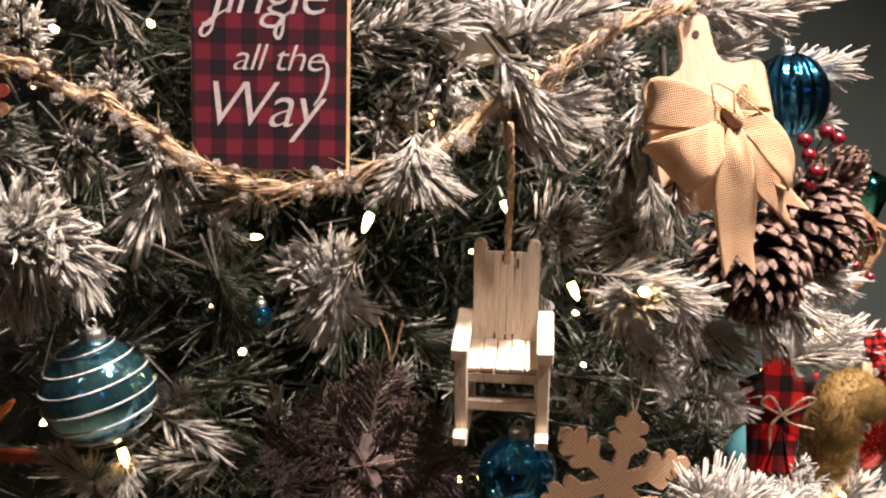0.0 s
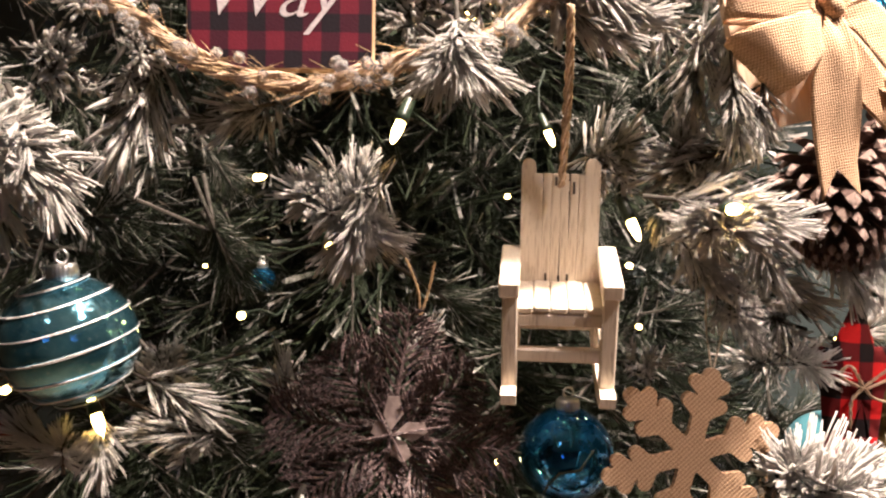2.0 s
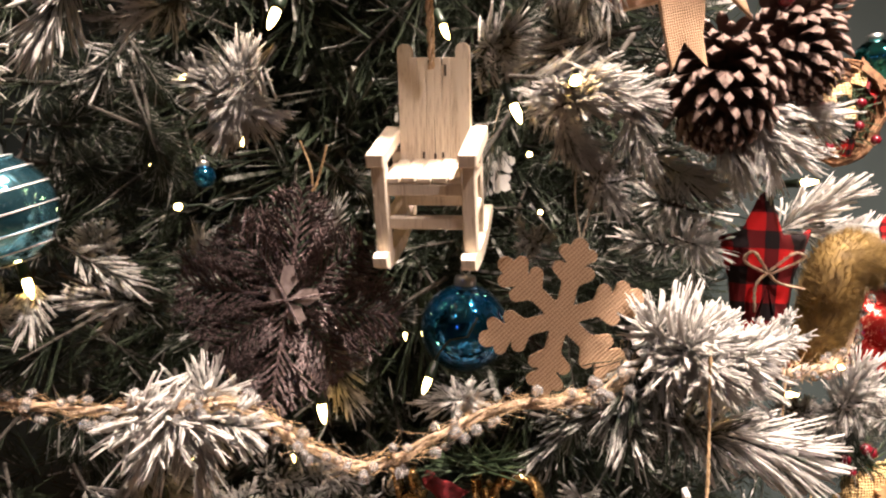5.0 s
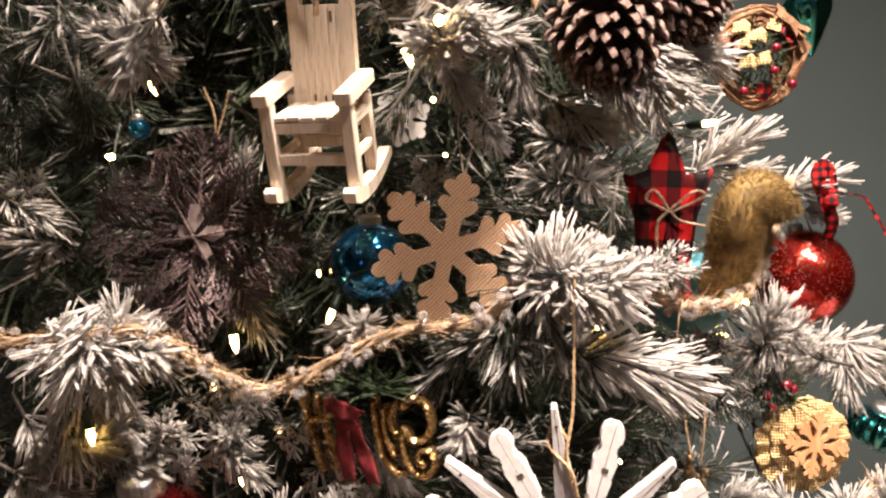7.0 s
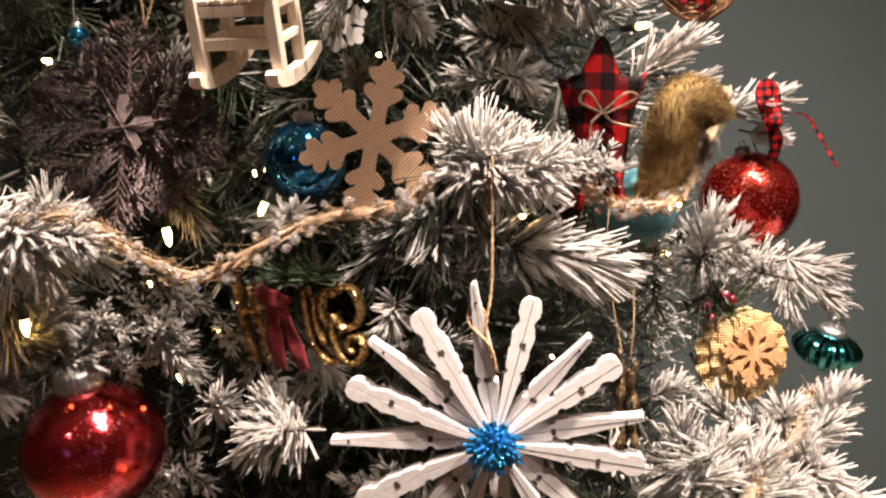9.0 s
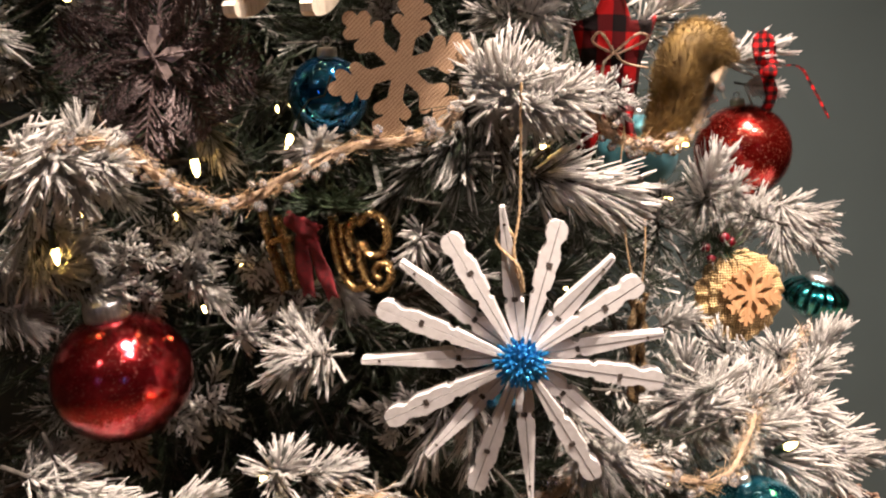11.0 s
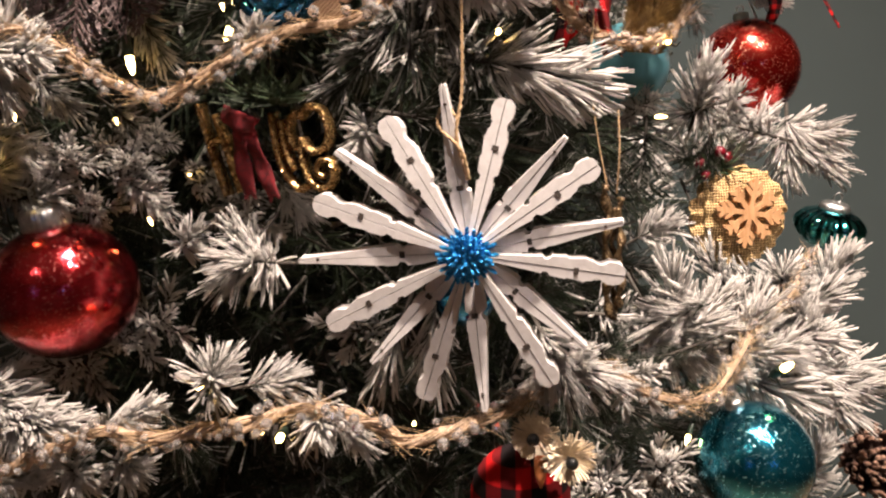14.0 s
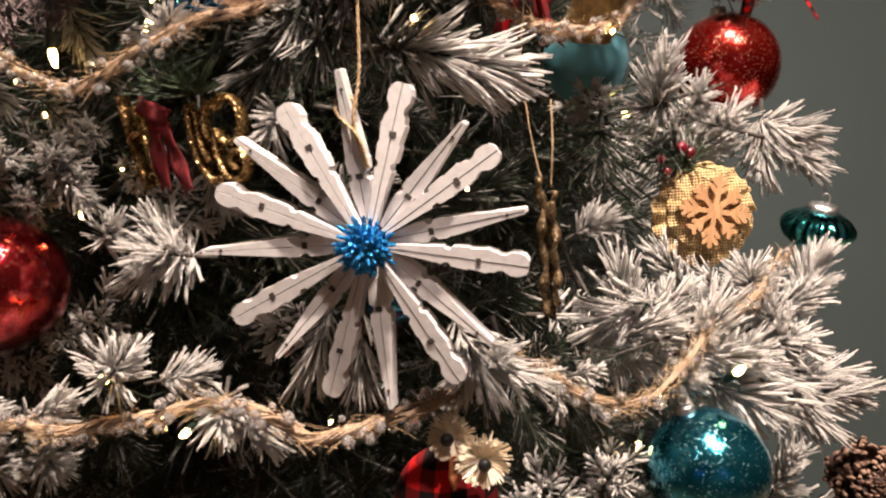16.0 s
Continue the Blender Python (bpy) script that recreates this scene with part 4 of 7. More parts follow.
sprig("snowy_fan", (0.059, 0.414, 0.933), (0.092, 0.395, 0.901), 0.50)
sprig("snowy_fan", (-0.075, 0.409, 0.894), (-0.030, 0.400, 0.914), 0.65)
sprig("snowy_fan", (-0.125, 0.413, 0.902), (-0.077, 0.400, 0.908), 0.80)
sprig("snowy_burst", (-0.088, 0.431, 0.889), (-0.044, 0.410, 0.877), 0.60)
sprig("snowy_fan", (-0.166, 0.422, 0.863), (-0.118, 0.410, 0.870), 0.80)
sprig("crumb_twig", (-0.102, 0.491, 0.939), (-0.057, 0.470, 0.931), 0.75)
sprig("crumb_twig", (-0.079, 0.500, 0.920), (-0.041, 0.480, 0.946), 0.88)
sprig("snowy_fan", (-0.153, 0.419, 0.926), (-0.106, 0.410, 0.913), 0.90)
sprig("snowy_brush", (-0.122, 0.420, 0.932), (-0.100, 0.410, 0.888), 0.80)
sprig("snowy_burst", (-0.110, 0.426, 0.887), (-0.069, 0.400, 0.877), 0.70)
sprig("snowy_fan", (-0.173, 0.443, 0.900), (-0.128, 0.430, 0.918), 0.80)
sprig("snowy_fan", (0.182, 0.441, 0.965), (0.205, 0.420, 0.926), 0.75)
sprig("snowy_fan", (0.180, 0.445, 0.935), (0.224, 0.425, 0.922), 0.65)
sprig("snowy_fan", (0.214, 0.451, 0.955), (0.193, 0.430, 0.915), 0.55)
sprig("snowy_burst", (0.185, 0.444, 0.899), (0.214, 0.420, 0.932), 0.38)
sprig("grey_fan", (0.119, 0.467, 0.963), (0.100, 0.455, 0.918), 0.75)
sprig("grey_fan", (0.132, 0.467, 0.965), (0.130, 0.455, 0.917), 0.75)
sprig("crumb_twig", (0.118, 0.484, 0.937), (0.078, 0.455, 0.940), 0.75)
sprig("snowy_fan", (0.320, 0.538, 0.931), (0.275, 0.520, 0.921), 0.90)
sprig("grey_fan", (0.290, 0.557, 0.894), (0.282, 0.540, 0.940), 0.90)
sprig("snowy_fan", (0.256, 0.549, 0.890), (0.297, 0.530, 0.912), 0.95)
sprig("grey_fan", (0.256, 0.551, 0.940), (0.277, 0.530, 0.900), 0.85)
sprig("snowy_fan", (0.324, 0.577, 0.859), (0.339, 0.560, 0.904), 0.95)
sprig("snowy_fan", (0.302, 0.590, 0.874), (0.348, 0.570, 0.878), 0.95)
sprig("snowy_fan", (0.414, 0.636, 0.840), (0.393, 0.620, 0.883), 0.90)
sprig("snowy_brush", (0.375, 0.651, 0.866), (0.413, 0.640, 0.896), 0.95)
sprig("snowy_brush", (0.356, 0.632, 0.868), (0.405, 0.620, 0.869), 1.00)
sprig("snowy_brush", (0.346, 0.612, 0.875), (0.387, 0.600, 0.850), 1.00)
sprig("snowy_fan", (0.381, 0.612, 0.862), (0.411, 0.600, 0.824), 0.95)
sprig("snowy_burst", (0.380, 0.643, 0.877), (0.377, 0.620, 0.921), 0.75)
sprig("grey_brush", (0.339, 0.581, 0.903), (0.314, 0.570, 0.945), 0.80)
sprig("grey_burst", (0.333, 0.570, 0.923), (0.322, 0.550, 0.879), 0.80)
sprig("snowy_fan", (0.231, 0.519, 0.963), (0.270, 0.500, 0.988), 0.45)
sprig("green_brush", (0.307, 0.518, 0.909), (0.261, 0.500, 0.900), 0.70)
sprig("crumb_twig", (0.217, 0.497, 0.797), (0.233, 0.470, 0.836), 0.88)
sprig("crumb_twig", (0.258, 0.521, 0.787), (0.272, 0.500, 0.830), 0.88)
sprig("crumb_twig", (-0.147, 0.509, 0.904), (-0.101, 0.490, 0.909), 0.94)
sprig("crumb_twig", (-0.097, 0.500, 0.902), (-0.142, 0.480, 0.913), 0.94)
sprig("green_burst", (-0.063, 0.488, 0.896), (-0.037, 0.470, 0.857), 0.90)
sprig("green_burst", (0.096, 0.495, 0.788), (0.119, 0.480, 0.830), 0.90)
sprig("grey_fan", (-0.079, 0.491, 1.091), (-0.040, 0.475, 1.064), 0.60)
sprig("grey_fan", (-0.127, 0.495, 1.112), (-0.089, 0.480, 1.083), 0.60)
sprig("snowy_brush", (0.380, 0.586, 0.759), (0.394, 0.570, 0.804), 0.75)
sprig("snowy_fan", (0.396, 0.640, 0.821), (0.441, 0.620, 0.829), 0.80)

# the branches in between, set back from the outer tips
# ornaments that hang in the open: middle and half width
OPEN = (
    ((-0.088, 0.428, 1.400), 0.065), ((0.033, 0.440, 1.240), 0.055), ((-0.179, 0.418, 1.216), 0.030), ((-0.044, 0.443, 1.166), 0.045),
    ((0.045, 0.490, 1.140), 0.024), ((0.096, 0.444, 1.156), 0.042), ((0.143, 0.430, 1.350), 0.050), ((0.253, 0.600, 1.377), 0.028),
    ((0.188, 0.500, 1.268), 0.036), ((0.235, 0.520, 1.295), 0.036), ((0.157, 0.396, 1.000), 0.085), ((0.347, 0.630, 0.968), 0.042),
)
OPEN += (
    ((0.463, 0.775, 0.921), 0.032), ((0.331, 0.515, 0.824), 0.040), ((0.182, 0.420, 0.862), 0.045), ((-0.087, 0.447, 0.975), 0.044),
    ((0.389, 0.766, 1.069), 0.042), ((0.280, 0.560, 1.135), 0.045), ((0.229, 0.555, 1.160), 0.045), ((0.046, 0.440, 1.052), 0.045), ((0.267, 0.658, 1.080), 0.035),
    ((0.312, 0.648, 1.258), 0.03), ((0.476, 0.672, 0.738), 0.036), ((0.020, 0.478, 1.412), 0.028),
)


def hides(tip, r_extra=0.022):
    """Whether a branch end would stand between an ornament and the middle of the room."""
    for c, r in OPEN:
        if tip.y < c[1] + 0.012:
            k = (c[1] - tip.y) / c[1]
            x, z = c[0] + (0.11 - c[0]) * k, c[2] + (1.2 - c[2]) * k
            if math.hypot(tip.x - x, tip.z - z) < r + r_extra:
                return True
    return False


def filler(count, near, far, weights, seed, joined=False, grow=1.0, shift=(0, 0, 0)):
    r = random.Random(seed)
    kinds = [k for k, n in weights for _ in range(n)]
    vs, fs, ws, tw, n0 = [], [], [], [], 0
    made = 0
    while made < count:
        z = r.uniform(0.66, 1.58)
        # the stretch of the tree that faces the room
        turn = math.radians(r.uniform(-98, 98) - 90)
        k = r.uniform(near, far)
        rad = reach(z) * k
        tip = AXIS + Vector(shift) + Vector((math.cos(turn) * rad, math.sin(turn) * rad, z))
        out = Vector((math.cos(turn), math.sin(turn), 0))
        d = (out * 0.5 + Vector((-out.y, out.x, 0)) * r.uniform(-0.9, 0.9) + Vector((0, 0, r.uniform(-0.95, 0.35)))).normalized()
        kind, size = r.choice(kinds), r.uniform(0.8, 1.2) * grow
        if hides(tip + d * 0.015):
            continue
        made += 1
        if not joined:
            sprig(kind, tip - d * 0.05, tip, size)
            continue
        key = kind, r.randrange(2)
        if key not in LOW:
            LOW[key] = needle_arrays(per=2, count=27, zone=0.05, length=0.036, spread=(18, 72), flock=0.14 if "grey" in kind else 0.02, thick=0.0008, sides=3, rings=2, seed=len(LOW) + 900, stem=0.01, wood=0.0010)
        v, f, w, twig = LOW[key]
        m = np.array((d.to_track_quat("Z", "Y").to_matrix() @ Matrix.Rotation(r.uniform(0, math.tau), 3, "Z")) * size)
        vs.append(v @ m.T + np.array(tip))
        fs += [tuple(i + n0 for i in q) for q in f]
        tw += [0] * twig + [1] * (len(f) - twig)
        ws.append(w)
        n0 += len(v)
    if joined:
        me = bpy.data.meshes.new("inner_foliage")
        me.from_pydata((np.concatenate(vs) - np.array((AXIS.x, AXIS.y, 0))).tolist(), [], fs)
        me.attributes.new("flock", "FLOAT", "POINT").data.foreach_set("value", np.concatenate(ws).astype(np.float32))
        me.materials.append(NEEDLE)
        me.materials.append(TWIG)
        me.polygons.foreach_set("material_index", tw)
        ob = new("inner_foliage", me)
        ob.parent = tree
        tagged(ob, "dense dark inner branches", kind="stuff")


LOW = {}
filler(80, 0.70, 0.84, (("dull_brush", 2), ("dull_burst", 1), ("green_brush", 6), ("green_burst", 2)), 21)
filler(850, 0.30, 0.72, (("grey_brush", 1), ("green_brush", 7)), 22, joined=True, grow=1.15)
filler(430, 0.15, 0.60, (("green_fan", 1),), 23, joined=True, grow=2.7)
filler(330, 0.45, 0.95, (("grey_brush", 1), ("green_brush", 7)), 24, joined=True, grow=1.5, shift=(-0.26, 0.06, 0))


def rest_of_tree(count, seed):
    """The tree's foot, top and back: coarser branch ends all round, joined."""
    r = random.Random(seed)
    v, f, w, twig = needle_arrays(per=1, count=22, zone=0.09, length=0.062, spread=(20, 68), flock=0.55, thick=0.0021, sides=3, rings=2, seed=950, stem=0.02, wood=0.002)
    vs, fs, ws, tw, n0 = [], [], [], [], 0
    while len(vs) < count:
        z, turn = r.uniform(0.20, 2.16), r.uniform(0, math.tau)
        out = Vector((math.cos(turn), math.sin(turn), 0))
        if 0.64 < z < 1.60 and out.y < 0.25:
            continue
        wide = reach(z) if z < 1.58 else 0.39 * (2.22 - z) / 0.64
        if r.random() > wide / 0.6:
            continue
        tip = AXIS + out * wide * r.uniform(0.62, 1.0) + Vector((0, 0, z))
        if tip.y > 1.27:
            continue
        d = (out + Vector((-out.y, out.x, 0)) * r.uniform(-0.5, 0.5) + Vector((0, 0, r.uniform(-0.35, 0.35) + max(0, z - 1.8)))).normalized()
        m = np.array((d.to_track_quat("Z", "Y").to_matrix() @ Matrix.Rotation(r.uniform(0, math.tau), 3, "Z")) * r.uniform(0.8, 1.25))
        vs.append(v @ m.T + np.array(tip))
        fs += [tuple(i + n0 for i in q) for q in f]
        tw += [0] * twig + [1] * (len(f) - twig)
        ws.append(w)
        n0 += len(v)
    me = bpy.data.meshes.new("outer_foliage")
    me.from_pydata((np.concatenate(vs) - np.array((AXIS.x, AXIS.y, 0))).tolist(), [], fs)
    me.attributes.new("flock", "FLOAT", "POINT").data.foreach_set("value", np.concatenate(ws).astype(np.float32))
    me.materials.append(NEEDLE)
    me.materials.append(TWIG)
    me.polygons.foreach_set("material_index", tw)
    ob = new("outer_foliage", me)
    ob.parent = tree
    tagged(ob, "flocked branches of foot, top and back", kind="stuff")


rest_of_tree(900, 31)

# ---- garlands ----


def garland(points, beads, seed, thick=1.0):
    r = random.Random(seed)
    line = curve_through(points, 10)
    # even steps of about 2 mm
    even, gap = [line[0]], 0.0018
    for p in line[1:]:
        while (p - even[-1]).length > gap:
            even.append(even[-1] + (p - even[-1]).normalized() * gap)
    root = thing("garland", Matrix.Translation(points[0]), "twisted natural jute rope with clear beads, draped over flocked branches", "garland", "jute garlands on the tree")
    back = Matrix.Translation(-Vector(points[0]))
    n = len(even)
    frames = []
    for i in range(n):
        d = (even[min(i + 2, n - 1)] - even[max(i - 2, 0)]).normalized()
        s = d.cross(Vector((0, 1, 0.1))).normalized()
        frames.append((d, s, s.cross(d)))
    for k in range(3):
        for y in range(7):
            pts, rad = [], []
            for i in range(0, n, 2):
                p = even[i]
                a = i * gap / 0.052 * math.tau + k * math.tau / 3 + 2.2 * noise.noise((i * 0.02, seed, 3))
                w = (0.0021 + 0.0024 * noise.noise((i * 0.045, k * 7.1, seed))) * thick
                _, s, u = frames[i]
                c = p + (s * math.cos(a) * 1.25 + u * math.sin(a)) * w
                b = i * gap / 0.060 * math.tau + y * math.tau / 7 + 1.5 * noise.noise((i * 0.03, y * 5.0, seed + k))
                v = (0.00135 + 0.0013 * noise.noise((i * 0.06, y * 3.0 + k, seed + 8))) * thick
                pts.append(back @ (c + (s * math.cos(b) + u * math.sin(b)) * v))
                rad.append((0.00060 + 0.0003 * noise.noise((i * 0.08, y * 3.3 + k, seed + 4))) * thick)
            part("yarn", tube(bmesh.new(), pts, rad, 6), JUTE, root, smooth=True)
    fuzz = bmesh.new()
    for _ in range(n * 3):
        i = r.randrange(2, n - 2)
        d, s, u = frames[i]
        a = r.uniform(0, math.tau)
        o = s * math.cos(a) + u * math.sin(a)
        p = back @ (even[i] + o * r.uniform(0.0022, 0.0042))
        way = (d * r.choice((-1, 1)) + o * r.uniform(-0.1, 0.7) + Vector((r.uniform(-.3, .3), r.uniform(-.3, .3), r.uniform(-.3, .3)))).normalized()
        ln = r.uniform(0.005, 0.016)
        tube(fuzz, [p, p + way * ln * 0.5, p + way * ln + o * r.uniform(-0.001, 0.002)], [0.00015, 0.00013, 0.00008], 3, False)
    tagged(part("fibre_fuzz", fuzz, TWINE, root), "loose jute fibres", kind="stuff")
    for _ in range(int(beads * 1.0)):
        i = r.randrange(3, n - 3)
        d, s, u = frames[i]
        a = r.uniform(0, math.tau)
        o = s * math.cos(a) + u * math.sin(a)
        if o.y > 0.3:
            o.y = -o.y
        ob = new("bead", BEADMESH)
        ob.parent = root
        ob.matrix_basis = Matrix.Translation(back @ (even[i] + o * r.uniform(0.0050, 0.0078))) @ Euler((r.uniform(0, 6), r.uniform(0, 6), 0)).to_matrix().to_4x4() @ Matrix.Scale(r.uniform(0.65, 1.15), 4)
    return root


def bead_mesh():
    bm = bmesh.new()
    bmesh.ops.create_icosphere(bm, subdivisions=1, radius=0.0033)
    me = bpy.data.meshes.new("bead")
    bm.to_mesh(me)
    bm.free()
    me.materials.append(BEAD)
    return me


BEADMESH = bead_mesh()
garland([(-0.238, 0.425, 1.388), (-0.222, 0.425, 1.384), (-0.204, 0.42, 1.381), (-0.191, 0.42, 1.374), (-0.181, 0.42, 1.367), (-0.169, 0.42, 1.368), (-0.158, 0.415, 1.358), (-0.142, 0.412, 1.35), (-0.129, 0.41, 1.339), (-0.113, 0.407, 1.33), (-0.097, 0.405, 1.325), (-0.079, 0.405, 1.322), (-0.064, 0.405, 1.324), (-0.048, 0.405, 1.327), (-0.03, 0.405, 1.333), (-0.012, 0.41, 1.337), (0.004, 0.42, 1.346), (0.018, 0.43, 1.357), (0.031, 0.425, 1.366), (0.05, 0.425, 1.374), (0.066, 0.425, 1.388), (0.082, 0.428, 1.399), (0.1, 0.433, 1.407), (0.118, 0.44, 1.413), (0.145, 0.47, 1.427), (0.18, 0.5, 1.445)], 90, 1, 0.88)
garland([(-0.197, 0.43, 1.117), (-0.17, 0.43, 1.113), (-0.14, 0.425, 1.113), (-0.111, 0.415, 1.119), (-0.089, 0.41, 1.121), (-0.07, 0.41, 1.123), (-0.054, 0.415, 1.116), (-0.039, 0.42, 1.101), (-0.023, 0.425, 1.09), (-0.004, 0.425, 1.084), (0.015, 0.425, 1.089), (0.034, 0.425, 1.1), (0.052, 0.43, 1.108), (0.074, 0.43, 1.115), (0.095, 0.43, 1.116), (0.114, 0.43, 1.12), (0.126, 0.43, 1.129), (0.13, 0.435, 1.138)], 84, 2, 0.62)
garland([(0.19, 0.455, 1.14), (0.207, 0.48, 1.127), (0.224, 0.51, 1.109), (0.242, 0.535, 1.1), (0.259, 0.545, 1.098), (0.278, 0.56, 1.099), (0.294, 0.575, 1.111), (0.305, 0.59, 1.128), (0.315, 0.605, 1.147), (0.331, 0.63, 1.172)], 55, 3, 0.8)
garland([(-0.138, 0.4, 0.872), (-0.094, 0.39, 0.891), (-0.066, 0.385, 0.904), (-0.042, 0.385, 0.912), (-0.018, 0.38, 0.91), (0.004, 0.38, 0.912), (0.027, 0.378, 0.917), (0.045, 0.378, 0.918), (0.063, 0.38, 0.925), (0.083, 0.382, 0.923), (0.1, 0.383, 0.917), (0.114, 0.383, 0.91), (0.124, 0.384, 0.904), (0.14, 0.388, 0.907), (0.157, 0.395, 0.91), (0.174, 0.41, 0.91), (0.193, 0.43, 0.912)], 90, 4, 0.85)
garland([(0.207, 0.455, 0.919), (0.227, 0.46, 0.915), (0.243, 0.46, 0.905), (0.256, 0.465, 0.893), (0.273, 0.465, 0.888), (0.287, 0.47, 0.887), (0.3, 0.48, 0.89), (0.315, 0.505, 0.895), (0.329, 0.53, 0.901), (0.337, 0.55, 0.907), (0.36, 0.575, 0.909), (0.379, 0.6, 0.915), (0.391, 0.625, 0.921), (0.411, 0.655, 0.931)], 46, 5, 0.42)

# ---- fairy lights ----


def fairy_light(at, way, size=1.0):
    m = Matrix.Translation(at) @ Vector(way).normalized().to_track_quat("Z", "Y").to_matrix().to_4x4() @ Matrix.Scale(size * 0.74, 4)
    root = thing("fairy_light", m, "small warm white bulb in a dark green socket, lit", "string light", "fairy lights on the tree")
    for name, me in LIGHTPARTS.items():
        ob = new(name, me)
        ob.parent = root
    return root


LIGHTPARTS = {}
for name, bm, m in (
    ("bulb", lathe(bmesh.new(), [(0.0004, 0.0125), (0.0012, 0.0115), (0.0020, 0.009), (0.0027, 0.005), (0.0026, 0.001), (0.0022, 0.0)][::-1], 10), BULB),
    ("socket", lathe(bmesh.new(), [(0.0018, -0.013), (0.0030, -0.012), (0.0032, -0.004), (0.0036, -0.003), (0.0036, 0.0002), (0.0024, 0.0006)], 10), SOCKET),
    ("lead", tube(bmesh.new(), [(0, 0, -0.012), (0.002, 0.001, -0.02), (0.009, 0.002, -0.03), (0.020, -0.003, -0.036), (0.03, 0.004, -0.05)], 0.0009, 5), WIRE),
):
    me = bpy.data.meshes.new(name)
    bm.to_mesh(me)
    bm.free()
    me.materials.append(m)
    for p in me.polygons:
        p.use_smooth = True
    LIGHTPARTS[name] = me

DOWN, LEFT, RIGHT = (0.15, -0.15, -1), (-0.4, -0.4, -1), (0.4, -0.3, -1)
TOWARDS, SIDE, UP = (0.1, -1, 0.1), (0.85, -0.5, 0.1), (0.3, -0.7, 0.6)
for at, way, size in (
    ((-0.006, 0.460, 1.362), DOWN, 1),
    ((-0.037, 0.425, 1.309), LEFT, 1.2),
    ((0.036, 0.500, 1.309), RIGHT, 1),
    ((0.074, 0.475, 1.264), RIGHT, 1.25),
    ((0.100, 0.410, 1.271), TOWARDS, 1.2),
    ((0.018, 0.530, 1.274), TOWARDS, .7),
    ((-0.119, 0.515, 1.285), SIDE, .9),
    ((-0.076, 0.478, 1.253), RIGHT, 1),
    ((-0.131, 0.530, 1.208), TOWARDS, 1.1),
    ((-0.156, 0.550, 1.234), TOWARDS, .6),
    ((-0.174, 0.430, 1.181), RIGHT, 1.2),
    ((-0.233, 0.470, 1.182), TOWARDS, 1),
    ((0.221, 0.560, 1.186), TOWARDS, .7),
    ((-0.222, 0.490, 1.408), TOWARDS, 1),
    ((-0.167, 0.490, 1.411), TOWARDS, 1),
    ((0.048, 0.460, 1.383), RIGHT, 1.2),
    ((0.090, 0.520, 1.202), TOWARDS, .7),
    ((0.264, 0.635, 1.167), TOWARDS, 1),
    ((0.254, 0.560, 1.214), SIDE, 1.1),
    ((0.010, 0.500, 1.135), DOWN, .5),
    ((-0.031, 0.455, 1.107), DOWN, 1.2),
    ((0.027, 0.462, 1.119), LEFT, 1),
    ((-0.110, 0.430, 1.060), DOWN, 1.1),
    ((-0.102, 0.450, 1.079), DOWN, .5),
    ((-0.019, 0.490, 1.034), TOWARDS, .4),
    ((0.193, 0.500, 1.010), TOWARDS, .6),
    ((0.293, 0.686, 1.037), SIDE, 1.1),
    ((0.282, 0.560, 1.096), TOWARDS, .7),
    ((0.084, 0.520, 1.236), TOWARDS, .8),
    ((-0.052, 0.470, 1.072), RIGHT, .5),
    ((-0.040, 0.470, 1.012), RIGHT, .6),
    ((0.176, 0.460, 1.107), TOWARDS, .8),
    ((0.349, 0.520, 0.885), UP, 1.3),
    ((0.015, 0.385, 0.936), UP, 1.1),
    ((0.056, 0.385, 0.908), TOWARDS, 1),
    ((0.290, 0.520, 0.840), LEFT, .8),
    ((0.121, 0.420, 0.898), TOWARDS, .5),
):
    fairy_light(at, way, size)

# ---- ornaments ----


def facing(at, yaw=0.0, pitch=0.0, roll=0.0):
    """A pose whose -y side faces the room; pitch tips the top forward, roll leans it clockwise as seen from there."""
    return Matrix.Translation(at) @ Euler((0, 0, radians(yaw))).to_matrix().to_4x4() @ Euler((radians(pitch), 0, 0)).to_matrix().to_4x4() @ Euler((0, radians(roll), 0)).to_matrix().to_4x4()


def cord(name, pts, radius, material, parent, twist=True):
    """A hanging cord of two twisted yarns."""
    bm = bmesh.new()
    line = curve_through(pts, 14)
    if not twist:
        return part(name, tube(bm, line, radius, 6), material, parent, smooth=True)
    run = 0.0
    for k in range(2):
        out, run = [], 0.0
        for i, p in enumerate(line):
            run += (p - line[max(i - 1, 0)]).length
            a = run / (radius * 9) * math.tau + k * math.pi
            out.append(p + Vector((math.cos(a), math.sin(a), 0)) * radius * 0.55)
        tube(bm, out, radius * 0.62, 6)
    return part(name, bm, material, parent, smooth=True)


